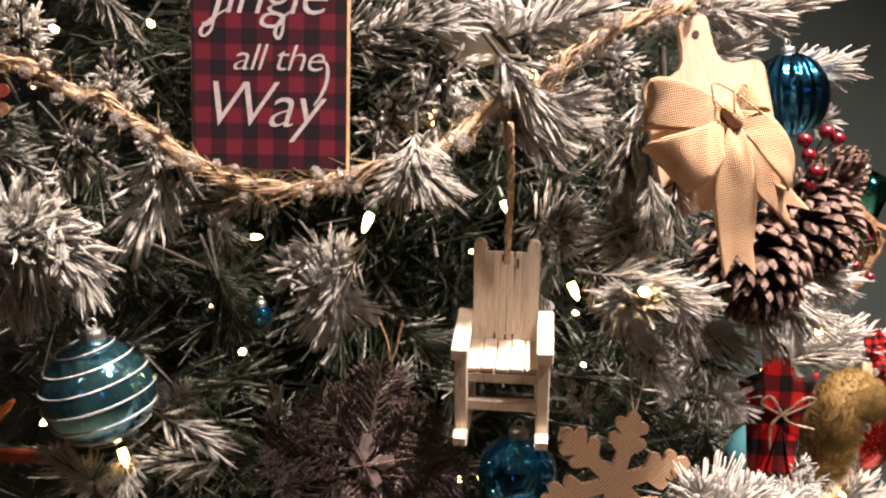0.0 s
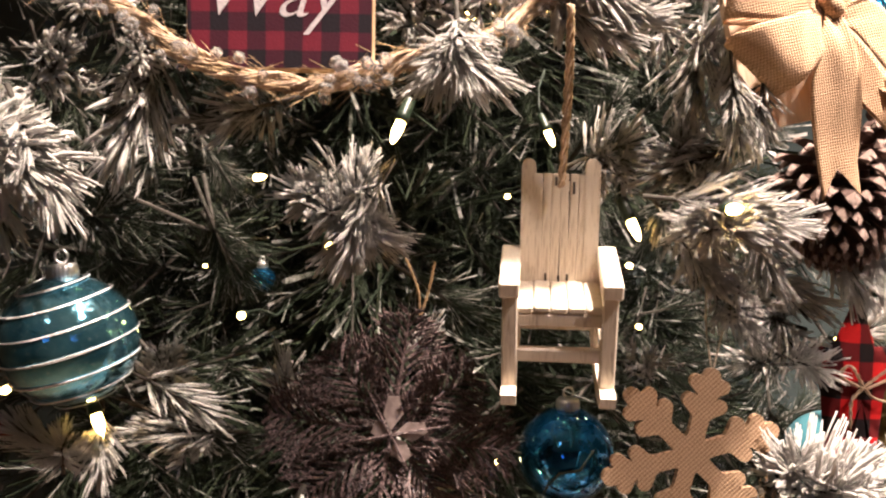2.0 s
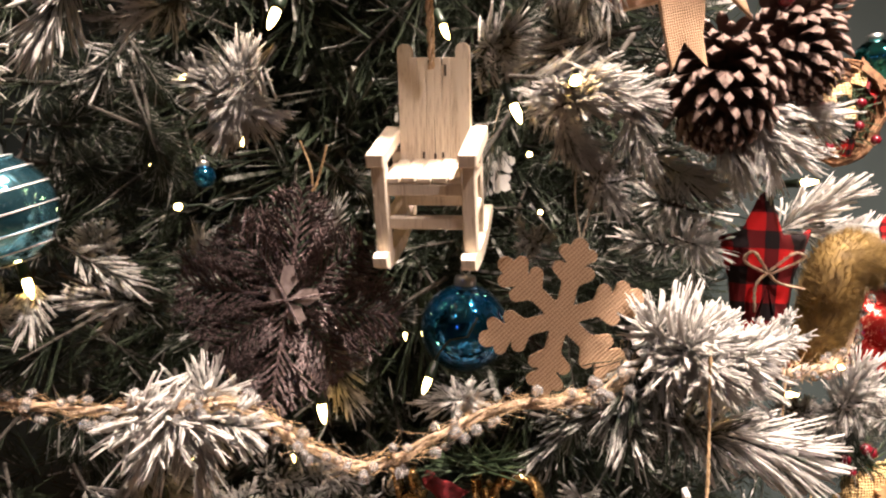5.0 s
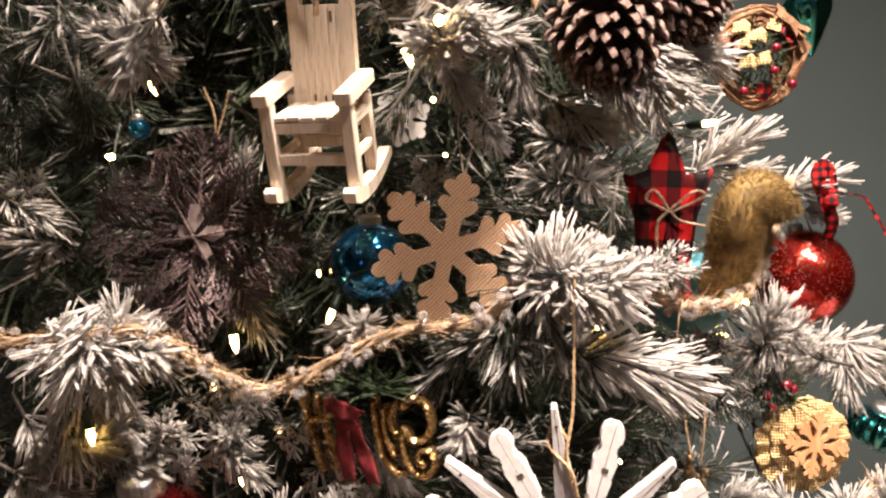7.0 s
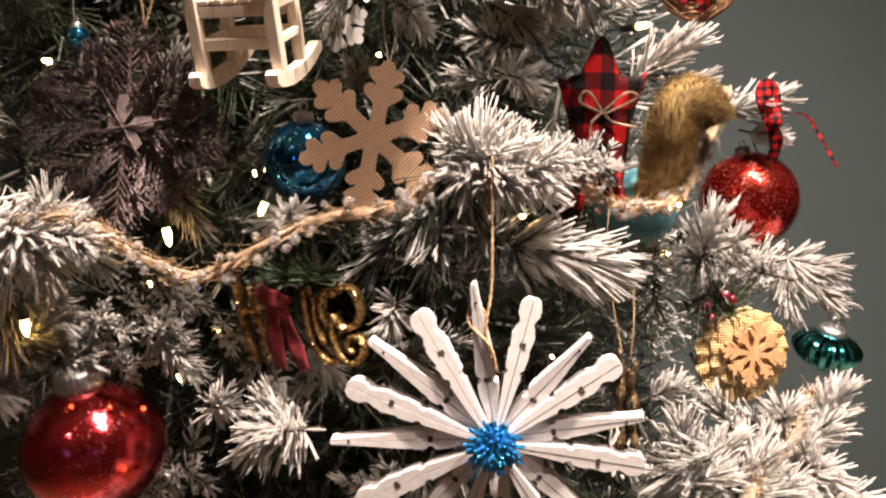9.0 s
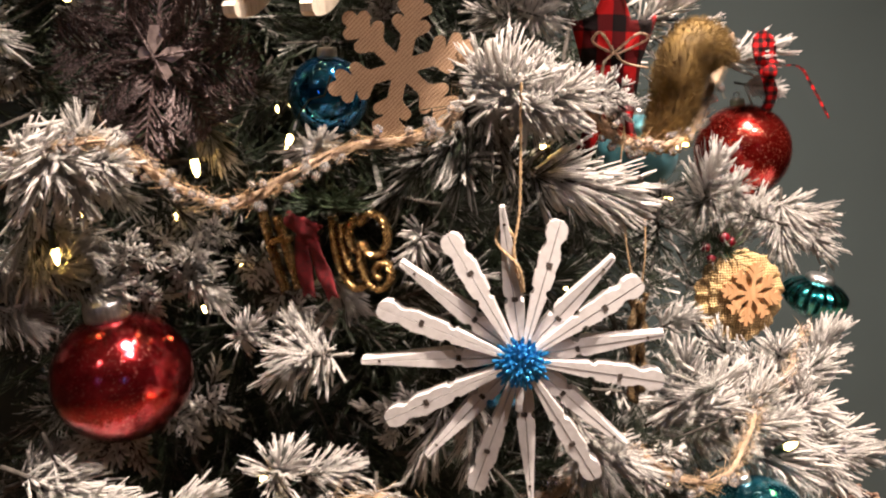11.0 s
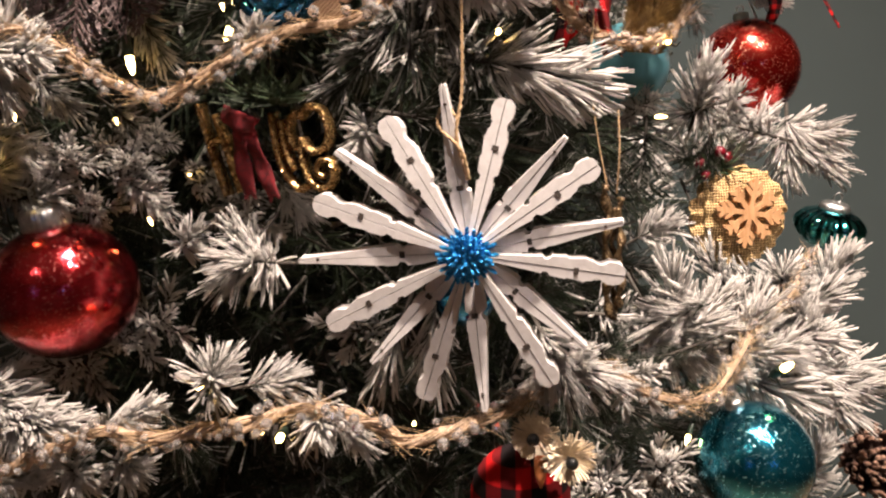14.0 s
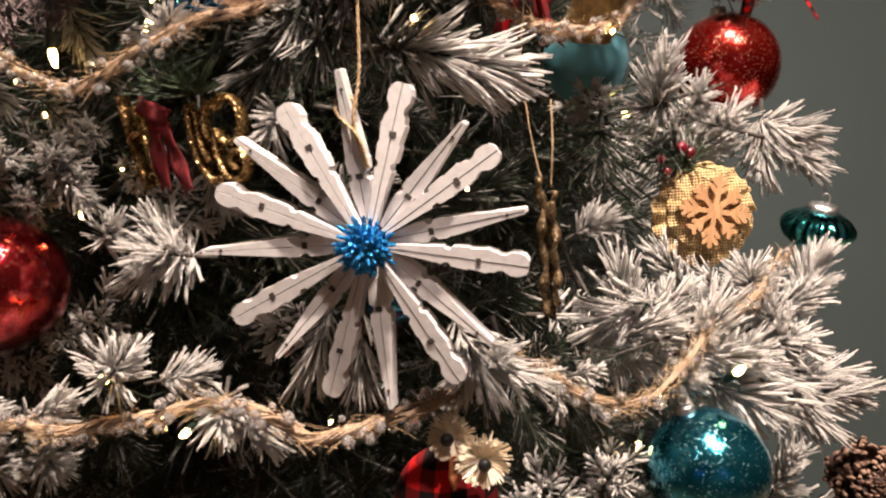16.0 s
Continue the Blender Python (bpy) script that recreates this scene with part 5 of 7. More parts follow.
def plaque():
    """The plaid sign with script lettering."""
    w, h, d = 0.0790, 0.150, 0.009
    root = thing("plaid_sign", facing((-0.088, 0.428, 1.3305), 0, -1.5, 1.2), "red and black plaid wooden plaque with white lettering behind garland", "sign")
    part("board", box(bmesh.new(), (w, d, h), (0, 0, h / 2), None, 0.0006), SIGNEDGE, root, "raw wooden board")
    part("printed_face", box(bmesh.new(), (w - 0.0014, 0.0006, h - 0.0014), (0, -d / 2 - 0.0003, h / 2)), PLAIDSIGN, root, "red and black plaid print")

    def words(text, size, x, z, lean=0.30, wide=1.0):
        cu = bpy.data.curves.new("lettering", "FONT")
        cu.body, cu.size, cu.shear, cu.extrude, cu.offset = text, size, lean, 0.00008, -size * 0.010
        cu.align_x, cu.space_character = "CENTER", 0.92
        tmp = bpy.data.objects.new("lettering", cu)
        me = bpy.data.meshes.new_from_object(tmp)
        bpy.data.objects.remove(tmp)
        me.materials.clear()
        me.materials.append(CHALK)
        ob = new("lettering", me)
        ob.parent = root
        ob["label"] = "white brush lettering " + text
        ob.matrix_basis = Matrix.Translation((x, -d / 2 - 0.00072, z)) @ Euler((radians(90), 0, 0)).to_matrix().to_4x4() @ Matrix.Diagonal((wide, 1, 1, 1))

    words("Jingle", 0.031, -0.001, 0.0775, wide=1.0)
    words("all the", 0.0190, 0.004, 0.0500, wide=1.10)
    words("Way", 0.033, -0.005, 0.0220, wide=1.0)
    # brush flourishes that loop below the J and the g, and up from the y
    for run in (((-0.0270, 0.0760), (-0.0288, 0.0695), (-0.0325, 0.0660), (-0.0340, 0.0690), (-0.0290, 0.0745), (-0.0200, 0.0800)),
                ((0.0075, 0.0760), (0.0066, 0.0690), (0.0045, 0.0655), (0.0030, 0.0690), (0.0060, 0.0750), (0.0120, 0.0800)),
                ((0.0225, 0.0330), (0.0262, 0.0385), (0.0290, 0.0460), (0.0288, 0.0535), (0.0245, 0.0556))):
        path = curve_through([(x, -d / 2 - 0.00078, z) for x, z in run], 8)
        sides = []
        for i, p in enumerate(path):
            along = (path[min(i + 1, len(path) - 1)] - path[max(i - 1, 0)]).normalized()
            sides.append(Vector((-along.z, 0, along.x)) * (0.00035 + 0.00055 * abs(along.z)) * (0.55 + 0.45 * math.sin(math.pi * i / (len(path) - 1))))
        bm = bmesh.new()
        strip(bm, path, sides, 0.00012)
        part("flourish", bm, CHALK, root, "white brush flourish")


def rocking_chair():
    root = thing("rocking_chair_ornament", facing((0.0335, 0.448, 1.1870), -7, 14, 1) @ Matrix.Diagonal((0.92, 1, 1, 1)), "miniature whitewashed wooden rocking chair hanging on a jute cord", "ornament")
    b = 0.0007

    def wood(name, size, at, turn=None, label=""):
        return part(name, box(bmesh.new(), size, at, turn, b), WHITEWOOD, root, label)

    lean = Euler((radians(-8), 0, 0)).to_matrix().to_4x4()
    for s in (-1, 1):
        x = s * 0.0232
        # rocker: a bowed runner whose rounded toe stands out in front of the leg
        bm = bmesh.new()
        low, high = [], []
        for i in range(21):
            u = i / 20
            y = -0.0310 + 0.0720 * u
            z = 0.0012 + 0.0240 * (u - 0.40) ** 2 + (0.0020 * (1 - u / 0.10) ** 2 if u < 0.10 else 0.0)
            low.append((y, z))
            deep = 0.0086 - 0.0022 * u
            high.append((y, z + deep * math.sqrt(max(0.05, 1 - (1 - min(1, u / 0.06)) ** 2 * 0.75)) * (1 if u < 0.97 else 0.7)))
        slab(bm, low + high[::-1], 0.0072)
        bmesh.ops.transform(bm, matrix=Euler((0, 0, radians(90))).to_matrix().to_4x4(), verts=bm.verts)
        bmesh.ops.transform(bm, matrix=Matrix.Translation((x, 0, 0)), verts=bm.verts)
        bmesh.ops.recalc_face_normals(bm, faces=bm.faces)
        part("rocker", bm, WHITEWOOD, root)
        wood("front_leg", (0.0074, 0.0068, 0.050), (x, -0.0185, 0.0315))
        wood("back_leg", (0.0064, 0.0064, 0.047), (x * 0.93, 0.016, 0.0290))
        wood("arm", (0.0094, 0.043, 0.0070), (x * 1.02, -0.0035, 0.0590), Euler((radians(4), 0, 0)).to_matrix().to_4x4())
        wood("side_rail", (0.0040, 0.030, 0.0050), (x * 0.97, 0, 0.0435))
        wood("side_rail", (0.0040, 0.030, 0.0045), (x * 0.97, 0, 0.0255))
        # back post with a rounded head
        bm = bmesh.new()
        capsule(bm, (0, 0.002), (0, 0.0650), 0.0036, 0.0062)
        bmesh.ops.transform(bm, matrix=Matrix.Translation((s * 0.0157, 0.0125, 0.036)) @ lean, verts=bm.verts)
        part("back_post", bm, WHITEWOOD, root)
    wood("apron", (0.040, 0.0042, 0.0062), (0, -0.0175, 0.0420))
    wood("stretcher", (0.040, 0.0046, 0.0062), (0, -0.0175, 0.0252))
    wood("back_stretcher", (0.038, 0.0040, 0.0060), (0, 0.016, 0.0255))
    for i in range(5):
        wood("seat_slat", (0.0077, 0.034, 0.0030), (-0.0164 + 0.0082 * i, -0.0028, 0.0468 + 0.0003 * (i % 2)))
    r = random.Random(5)
    for i in range(6):
        x = -0.0109 + 0.00436 * i
        turn = Matrix.Translation((x, 0.0122, 0.0725)) @ lean @ Matrix.Rotation(radians(r.uniform(-0.8, 0.8)), 4, "Y")
        part("back_slat", box(bmesh.new(), (0.00425, 0.0026, 0.0515 + r.uniform(-0.0004, 0.0004)), (0, 0.0040, 0), None, 0.0004), WHITEWOOD, root).matrix_basis = turn
    # thin dark sheet added behind the slats, as the shade in their gaps
    part("slat_gap_shade", box(bmesh.new(), (0.0262, 0.0010, 0.049), (0, 0.0068, 0.0005)), SEAM, root, "added dark sheet standing in for the shade between the slats").matrix_basis = Matrix.Translation((0, 0.0122, 0.0725)) @ lean
    for z in (0.046, 0.089):
        part("back_rail", box(bmesh.new(), (0.0270, 0.0030, 0.0040), (0, 0.0068, z - 0.069)), WHITEWOOD, root).matrix_basis = Matrix.Translation((0, 0.0122, 0.0725)) @ lean
    for x, z, h in ((-0.0022, 0.0915, 0.004), (0.0065, 0.0885, 0.0055), (0.0043, 0.047, 0.003), (-0.0064, 0.047, 0.0035), (0.0, 0.0465, 0.003)):
        part("wear_mark", box(bmesh.new(), (0.0012, 0.0006, h), (x, 0.0026, z - 0.069)), SEAM, root, "dark gouge in the wood").matrix_basis = Matrix.Translation((0, 0.0122, 0.0725)) @ lean
    cord("cord", [(0, 0.013, 0.093), (0.0005, 0.012, 0.115), (0.0010, 0.008, 0.140), (0.0010, 0.003, 0.172)], 0.0016, JUTE, root)
    cord("cord", [(0.0010, 0.013, 0.094), (0.0020, 0.012, 0.115), (0.0028, 0.008, 0.140), (0.0020, 0.003, 0.170)], 0.0010, TWINE, root)


def bauble(name, at, r, material, label, cap_turn=(0, 0), squash=1.0, cap=1.0, ribs=0, loop=True, group="glass balls on the tree", cap_material=None):
    """A blown ball with a crimped cap and wire loop."""
    m = Matrix.Translation(at) @ Euler((radians(cap_turn[0]), radians(cap_turn[1]), 0)).to_matrix().to_4x4()
    root = thing(name, m, label, "ornament", group)
    segs = 96 if not ribs else ribs * 10
    part("ball", lathe(bmesh.new(), sphere_profile(r, squash, 40), segs, 0.035 if ribs else 0.0, ribs), material, root, smooth=True)
    if cap:
        c = cap_material or SILVER
        top = r * squash * 0.985
        w, h = 0.0085 * cap, 0.0068 * cap
        part("cap", lathe(bmesh.new(), [(w * 0.98, top - h * 0.25), (w, top + h * 0.1), (w * 0.97, top + h * 0.75), (w * 0.86, top + h), (w * 0.3, top + h * 1.06)], 72, 0.03, 24), c, root, "crimped metal cap", smooth=True)
        if loop:
            pts = [(w * 0.42 * math.cos(a), 0, top + h * 1.1 + h * 0.55 * (1 + math.sin(a))) for a in (math.tau * k / 16 - math.pi / 2 for k in range(17))]
            part("loop", tube(bmesh.new(), pts, 0.0006, 6), c, root, "wire hanging loop", smooth=True)
    return root


def thread(root, pts, radius=0.00025, material=None, label="thin hanging thread"):
    """A fine thread or wire from which a ball hangs."""
    part("thread", tube(bmesh.new(), curve_through(pts, 5), radius, 5), material or GREYTWINE, root, label)


def stripes(root, r, turns, lean, width):
    """A spiral line of white glitter laid round a ball."""
    bm = bmesh.new()
    pts, sides = [], []
    n = 420
    for i in range(n + 1):
        u = i / n
        lat = math.radians(76) * (1 - 2 * u)
        a = u * turns * math.tau
        p = Vector((math.cos(lat) * math.cos(a), math.cos(lat) * math.sin(a), math.sin(lat)))
        pts.append(p * (r + 0.0002))
        w = width * (0.7 + 0.5 * noise.noise((u * 40, 1, 2)))
        sides.append((Vector((0, 0, 1)) - p * p.z).normalized() * w)
    strip(bm, pts, sides, 0.0005)
    ob = part("stripe", bm, WHITEGLITTER, root, "spiral line of white glitter", smooth=True)
    ob.matrix_basis = Euler((radians(lean[0]), radians(lean[1]), 0)).to_matrix().to_4x4()


def burlap_snowflake():
    root = thing("burlap_snowflake", facing((0.0965, 0.444, 1.1555), 2, -2, 15), "flat tan burlap-covered snowflake hanging on pale twine", "ornament")
    bars = [((0, 0), (0, 0.0001), 0.0085)]
    for i in range(6):
        a = math.tau * i / 6
        u, s = Vector((math.sin(a), math.cos(a))), Vector((math.cos(a), -math.sin(a)))
        bars.append(((0, 0), tuple(u * (0.0392 if i else 0.0375)), 0.0041))
        for q, ln, w in ((0.0190, 0.0092, 0.0035), (0.0290, 0.0080, 0.0033)):
            for e in (-1, 1):
                p = u * q
                bars.append((tuple(p), tuple(p + (u * 0.62 + s * e * 0.80) * ln), w))
    bm = bmesh.new()
    slab(bm, bars_outline(bars, 0.046), 0.0032)
    bmesh.ops.recalc_face_normals(bm, faces=bm.faces)
    part("snowflake", bm, BURLAPFELT, root, "tan burlap face")
    cord("twine", [(0.0, 0.0, 0.039), (-0.0085, 0.003, 0.062), (-0.0125, 0.006, 0.085)], 0.00055, GREYTWINE, root)
    cord("twine", [(0.0, 0.0, 0.039), (0.001, 0.003, 0.062), (0.0055, 0.006, 0.090)], 0.00055, GREYTWINE, root)


def plum_snowflake():
    root = thing("glitter_snowflake", facing((-0.044, 0.446, 1.166), 4, -4, 10), "lacy plum-brown glitter snowflake ornament among the branches", "ornament")
    r = random.Random(3)
    for i in range(8):
        a = math.tau * i / 8
        u, s = Vector((math.sin(a), 0, math.cos(a))), Vector((math.cos(a), 0, -math.sin(a)))
        long = 0.056 if i % 2 == 0 else 0.047
        bm = bmesh.new()
        tilt = Vector((0, r.uniform(-0.12, 0.12), 0))
        tube(bm, [u * 0.001, (u + tilt) * long * 0.5, (u + tilt) * long], [0.0011, 0.0012, 0.0006], 5)
        for j in range(12):
            q = 0.12 + 0.86 * j / 11
            ln = (0.020 * math.sin(math.pi * min(1, q * 0.9 + 0.08)) + 0.004) * r.uniform(0.75, 1.15)
            for e in (-1, 1):
                p = (u + tilt) * long * q
                d = (u * 0.75 + s * e * 0.75 + Vector((0, r.uniform(-0.55, 0.35), 0))).normalized()
                tip = p + d * ln
                tube(bm, [p, p + d * ln * 0.6 + u * 0.0012, tip], [0.0008, 0.0010, 0.0005], 4)
                for h in (0.45, 0.7, 0.9):
                    pp = p + d * ln * h
                    for g in (-1, 1):
                        dd = (d * 0.7 + (u if g > 0 else s * e) * 0.6 + Vector((0, r.uniform(-0.7, 0.3), 0))).normalized()
                        tube(bm, [pp, pp + dd * ln * 0.32], [0.0007, 0.0005], 3)
        part("arm", bm, PLUM, root)
    for a, long in ((-0.10, 0.018), (1.20, 0.017), (2.35, 0.014), (-1.35, 0.009)):
        u, s = Vector((math.sin(a), 0, math.cos(a))), Vector((math.cos(a), 0, -math.sin(a)))
        bm = bmesh.new()
        outline = [u * 0.002, u * long * 0.55 + s * 0.0054, u * long + s * 0.0030, u * long * 0.98 - s * 0.0022, u * long * 0.5 - s * 0.0038]
        slab(bm, [(p.x, p.z) for p in outline], 0.0006, -0.004)
        part("leaf", bm, MICA, root, "pale mica leaf")
    for a, long in ((0.62, 0.030), (0.62 + math.pi, 0.018), (-1.25, 0.028), (-1.25 + math.pi, 0.034)):
        u = Vector((math.sin(-a), 0, math.cos(a)))
        bm = bmesh.new()
        tube(bm, [Vector((0, -0.005, 0)), u * long + Vector((0, -0.006, 0))], [0.0009, 0.0004], 5)
        part("spine", bm, PLUM, root, "dark glittered spine")
    cord("twine", [(0.005, 0, 0.055), (0.002, 0.002, 0.068), (-0.006, 0.004, 0.082)], 0.0007, TWINE, root)
    cord("twine", [(0.005, 0, 0.055), (0.007, 0.002, 0.068), (0.008, 0.004, 0.082)], 0.0007, TWINE, root)


def ribbon(bm, rows, notch=0.0, across=10, folds=0.0007):
    """A cloth ribbon between two edges, gathered where it is narrow, with a notched end if asked for."""
    left, right = curve_through([a for a, _ in rows], 6), curve_through([b for _, b in rows], 6)
    widest = max((b - a).length for a, b in zip(left, right))
    grid = []
    n = len(left)
    for i, (a, b) in enumerate(zip(left, right)):
        d = left[min(i + 1, n - 1)] - left[max(i - 1, 0)]
        side = d.cross(b - a)
        side = side.normalized() if side.length > 1e-9 else Vector((0, -1, 0))
        pinch = 1.0 - (b - a).length / widest
        row = []
        for k in range(across + 1):
            u = k / across
            p = a.lerp(b, u) + side * (folds * (0.25 + 1.3 * pinch) * math.sin(u * math.tau * 1.4 + 0.11 * i + 5 * a.x / 0.01))
            if notch and i == n - 1:
                p += d.normalized() * notch * abs(2 * u - 1)
            row.append((bm.verts.new(p + side * 0.00035), bm.verts.new(p - side * 0.00035)))
        grid.append(row)
    for r0, r1 in zip(grid, grid[1:]):
        for k in range(across):
            bm.faces.new((r0[k][0], r0[k + 1][0], r1[k + 1][0], r1[k][0]))
            bm.faces.new((r0[k][1], r1[k][1], r1[k + 1][1], r0[k + 1][1]))
        for k in (0, across):
            bm.faces.new((r0[k][0], r1[k][0], r1[k][1], r0[k][1]))
    bmesh.ops.recalc_face_normals(bm, faces=bm.faces)
    return bm


def tail(bm, pts, width, notch=0.010, knot=0.004):
    line = curve_through(pts, 8)
    sides = []
    for i, p in enumerate(line):
        d = (line[min(i + 1, len(line) - 1)] - line[max(i - 1, 0)])
        s = d.cross(Vector((0, 1, 0))).normalized()
        sides.append(s * (knot + (width - knot) * min(1, i / len(line) * 3)) + Vector((0, 0.0015 * math.sin(i * 0.7), 0)))
    strip(bm, line, sides, 0.0007)
    # swallow-tail end
    d = (line[-1] - line[-2]).normalized()
    s = sides[-1]
    for e in (-1, 1):
        a, b, c = line[-1], line[-1] + s * e, line[-1] + s * e * 1.05 + d * notch
        off = Vector((0, 0.00035, 0))
        f = [bm.verts.new(p - off) for p in (a, b, c)]
        g = [bm.verts.new(p + off) for p in (a, b, c)]
        bm.faces.new(f)
        bm.faces.new(g[::-1])
        for k in range(3):
            bm.faces.new((f[k], f[(k + 1) % 3], g[(k + 1) % 3], g[k]))


def cutting_board():
    root = thing("cutting_board_ornament", facing((0.1445, 0.446, 1.3430), 0, -4, -12), "miniature pale wooden cutting board with a tan burlap bow", "ornament")
    bm = bmesh.new()
    outline = []

    def corner(cx, cz, rad, a0):
        for k in range(6):
            a = math.radians(a0 + 90 * k / 5)
            outline.append((cx + rad * math.cos(a), cz + rad * math.sin(a)))

    corner(0.0265, 0.034, 0.006, 0)
    outline.extend(((0.0165, 0.0402), (0.0118, 0.0425), (0.0092, 0.0465), (0.0080, 0.0530)))
    corner(0.0032, 0.064, 0.0045, 0)
    corner(-0.0032, 0.064, 0.0045, 90)
    outline.extend(((-0.0080, 0.0530), (-0.0092, 0.0465), (-0.0118, 0.0425), (-0.0165, 0.0402)))
    corner(-0.0265, 0.034, 0.006, 90)
    corner(-0.0265, -0.027, 0.006, 180)
    corner(0.0265, -0.027, 0.006, 270)
    slab(bm, outline[::-1], 0.0065)
    bmesh.ops.recalc_face_normals(bm, faces=bm.faces)
    part("board", bm, PALEWOOD, root, "pale wooden board")
    part("hang_hole", lathe(bmesh.new(), [(0.0020, -0.00012), (0.0020, 0.00012)], 16), SEAM, root, "dark drilled hole").matrix_basis = Matrix.Translation((0, -0.00345, 0.0590)) @ Euler((radians(90), 0, 0)).to_matrix().to_4x4()
    # each ribbon runs through pairs of edge points: (x, y, z) of one edge, then of the other
    for name, label, rows in (
        ("bow_loop", "tan burlap ribbon loop", (((0.005, -0.017, 0.017), (0.004, -0.018, 0.011)), ((-0.010, -0.026, 0.030), (-0.012, -0.025, 0.009)), ((-0.024, -0.027, 0.038), (-0.030, -0.026, 0.013)), ((-0.031, -0.021, 0.040), (-0.038, -0.020, 0.016)), ((-0.030, -0.013, 0.037), (-0.036, -0.011, 0.015)), ((-0.012, -0.008, 0.028), (-0.014, -0.007, 0.012)), ((0.004, -0.010, 0.016), (0.004, -0.010, 0.011)))),
        ("bow_loop", "tan burlap ribbon loop", (((0.004, -0.018, 0.013), (0.005, -0.017, 0.007)), ((-0.013, -0.027, 0.011), (-0.004, -0.026, -0.006)), ((-0.030, -0.029, 0.010), (-0.015, -0.029, -0.016)), ((-0.041, -0.023, 0.008), (-0.024, -0.023, -0.020)), ((-0.039, -0.015, 0.005), (-0.023, -0.014, -0.018)), ((-0.016, -0.010, 0.008), (-0.009, -0.010, -0.004)), ((0.003, -0.011, 0.011), (0.004, -0.011, 0.008)))),
        ("bow_loop", "tan burlap ribbon loop", (((0.007, -0.017, 0.016), (0.006, -0.018, 0.009)), ((0.020, -0.024, 0.011), (0.011, -0.027, -0.004)), ((0.028, -0.024, 0.000), (0.016, -0.029, -0.016)), ((0.032, -0.019, -0.014), (0.024, -0.024, -0.026)), ((0.031, -0.012, -0.024), (0.028, -0.013, -0.031)), ((0.024, -0.008, -0.008), (0.017, -0.009, -0.018)), ((0.009, -0.010, 0.012), (0.008, -0.010, 0.006)))),
        ("bow_loop", "tan burlap ribbon loop", (((0.006, -0.016, 0.018), (0.008, -0.016, 0.012)), ((0.013, -0.018, 0.027), (0.019, -0.018, 0.014)), ((0.019, -0.015, 0.030), (0.027, -0.014, 0.012)), ((0.018, -0.008, 0.028), (0.026, -0.007, 0.011)), ((0.008, -0.008, 0.016), (0.010, -0.008, 0.010)))),
        ("bow_tail", "tan burlap ribbon tail with a swallow-tail end", (((0.002, -0.021, 0.010), (0.008, -0.021, 0.009)), ((-0.006, -0.027, -0.004), (0.008, -0.027, -0.006)), ((-0.013, -0.025, -0.022), (0.009, -0.024, -0.026)), ((-0.014, -0.021, -0.042), (0.006, -0.020, -0.046)), ((-0.014, -0.019, -0.056), (0.003, -0.019, -0.057)))),
        ("bow_tail", "tan burlap ribbon tail with a swallow-tail end", (((0.006, -0.014, 0.006), (0.011, -0.014, 0.008)), ((0.008, -0.014, -0.012), (0.021, -0.013, -0.010)), ((0.012, -0.012, -0.027), (0.029, -0.010, -0.024)), ((0.022, -0.010, -0.042), (0.033, -0.009, -0.033)))),
    ):
        part(name, ribbon(bmesh.new(), rows, 0.013 if name == "bow_tail" else 0.0), BURLAP, root, label, smooth=True)
    bm = bmesh.new()
    tube(bm, [(0.003, -0.014, 0.019), (0.004, -0.021, 0.017), (0.006, -0.022, 0.010), (0.006, -0.015, 0.005)], [0.0035, 0.0044, 0.0044, 0.0035], 10)
    part("knot", bm, BURLAP, root, "tight burlap knot", smooth=True)
    cord("twine", [(0.004, -0.025, 0.014), (-0.003, -0.024, 0.022), (-0.002, -0.022, 0.031), (0.006, -0.022, 0.026), (0.016, -0.024, 0.014), (0.026, -0.024, 0.003)], 0.0006, TWINE, root)
    cord("twine", [(0.005, -0.025, 0.015), (0.008, -0.023, 0.026), (0.015, -0.020, 0.027), (0.010, -0.022, 0.019)], 0.0006, TWINE, root)


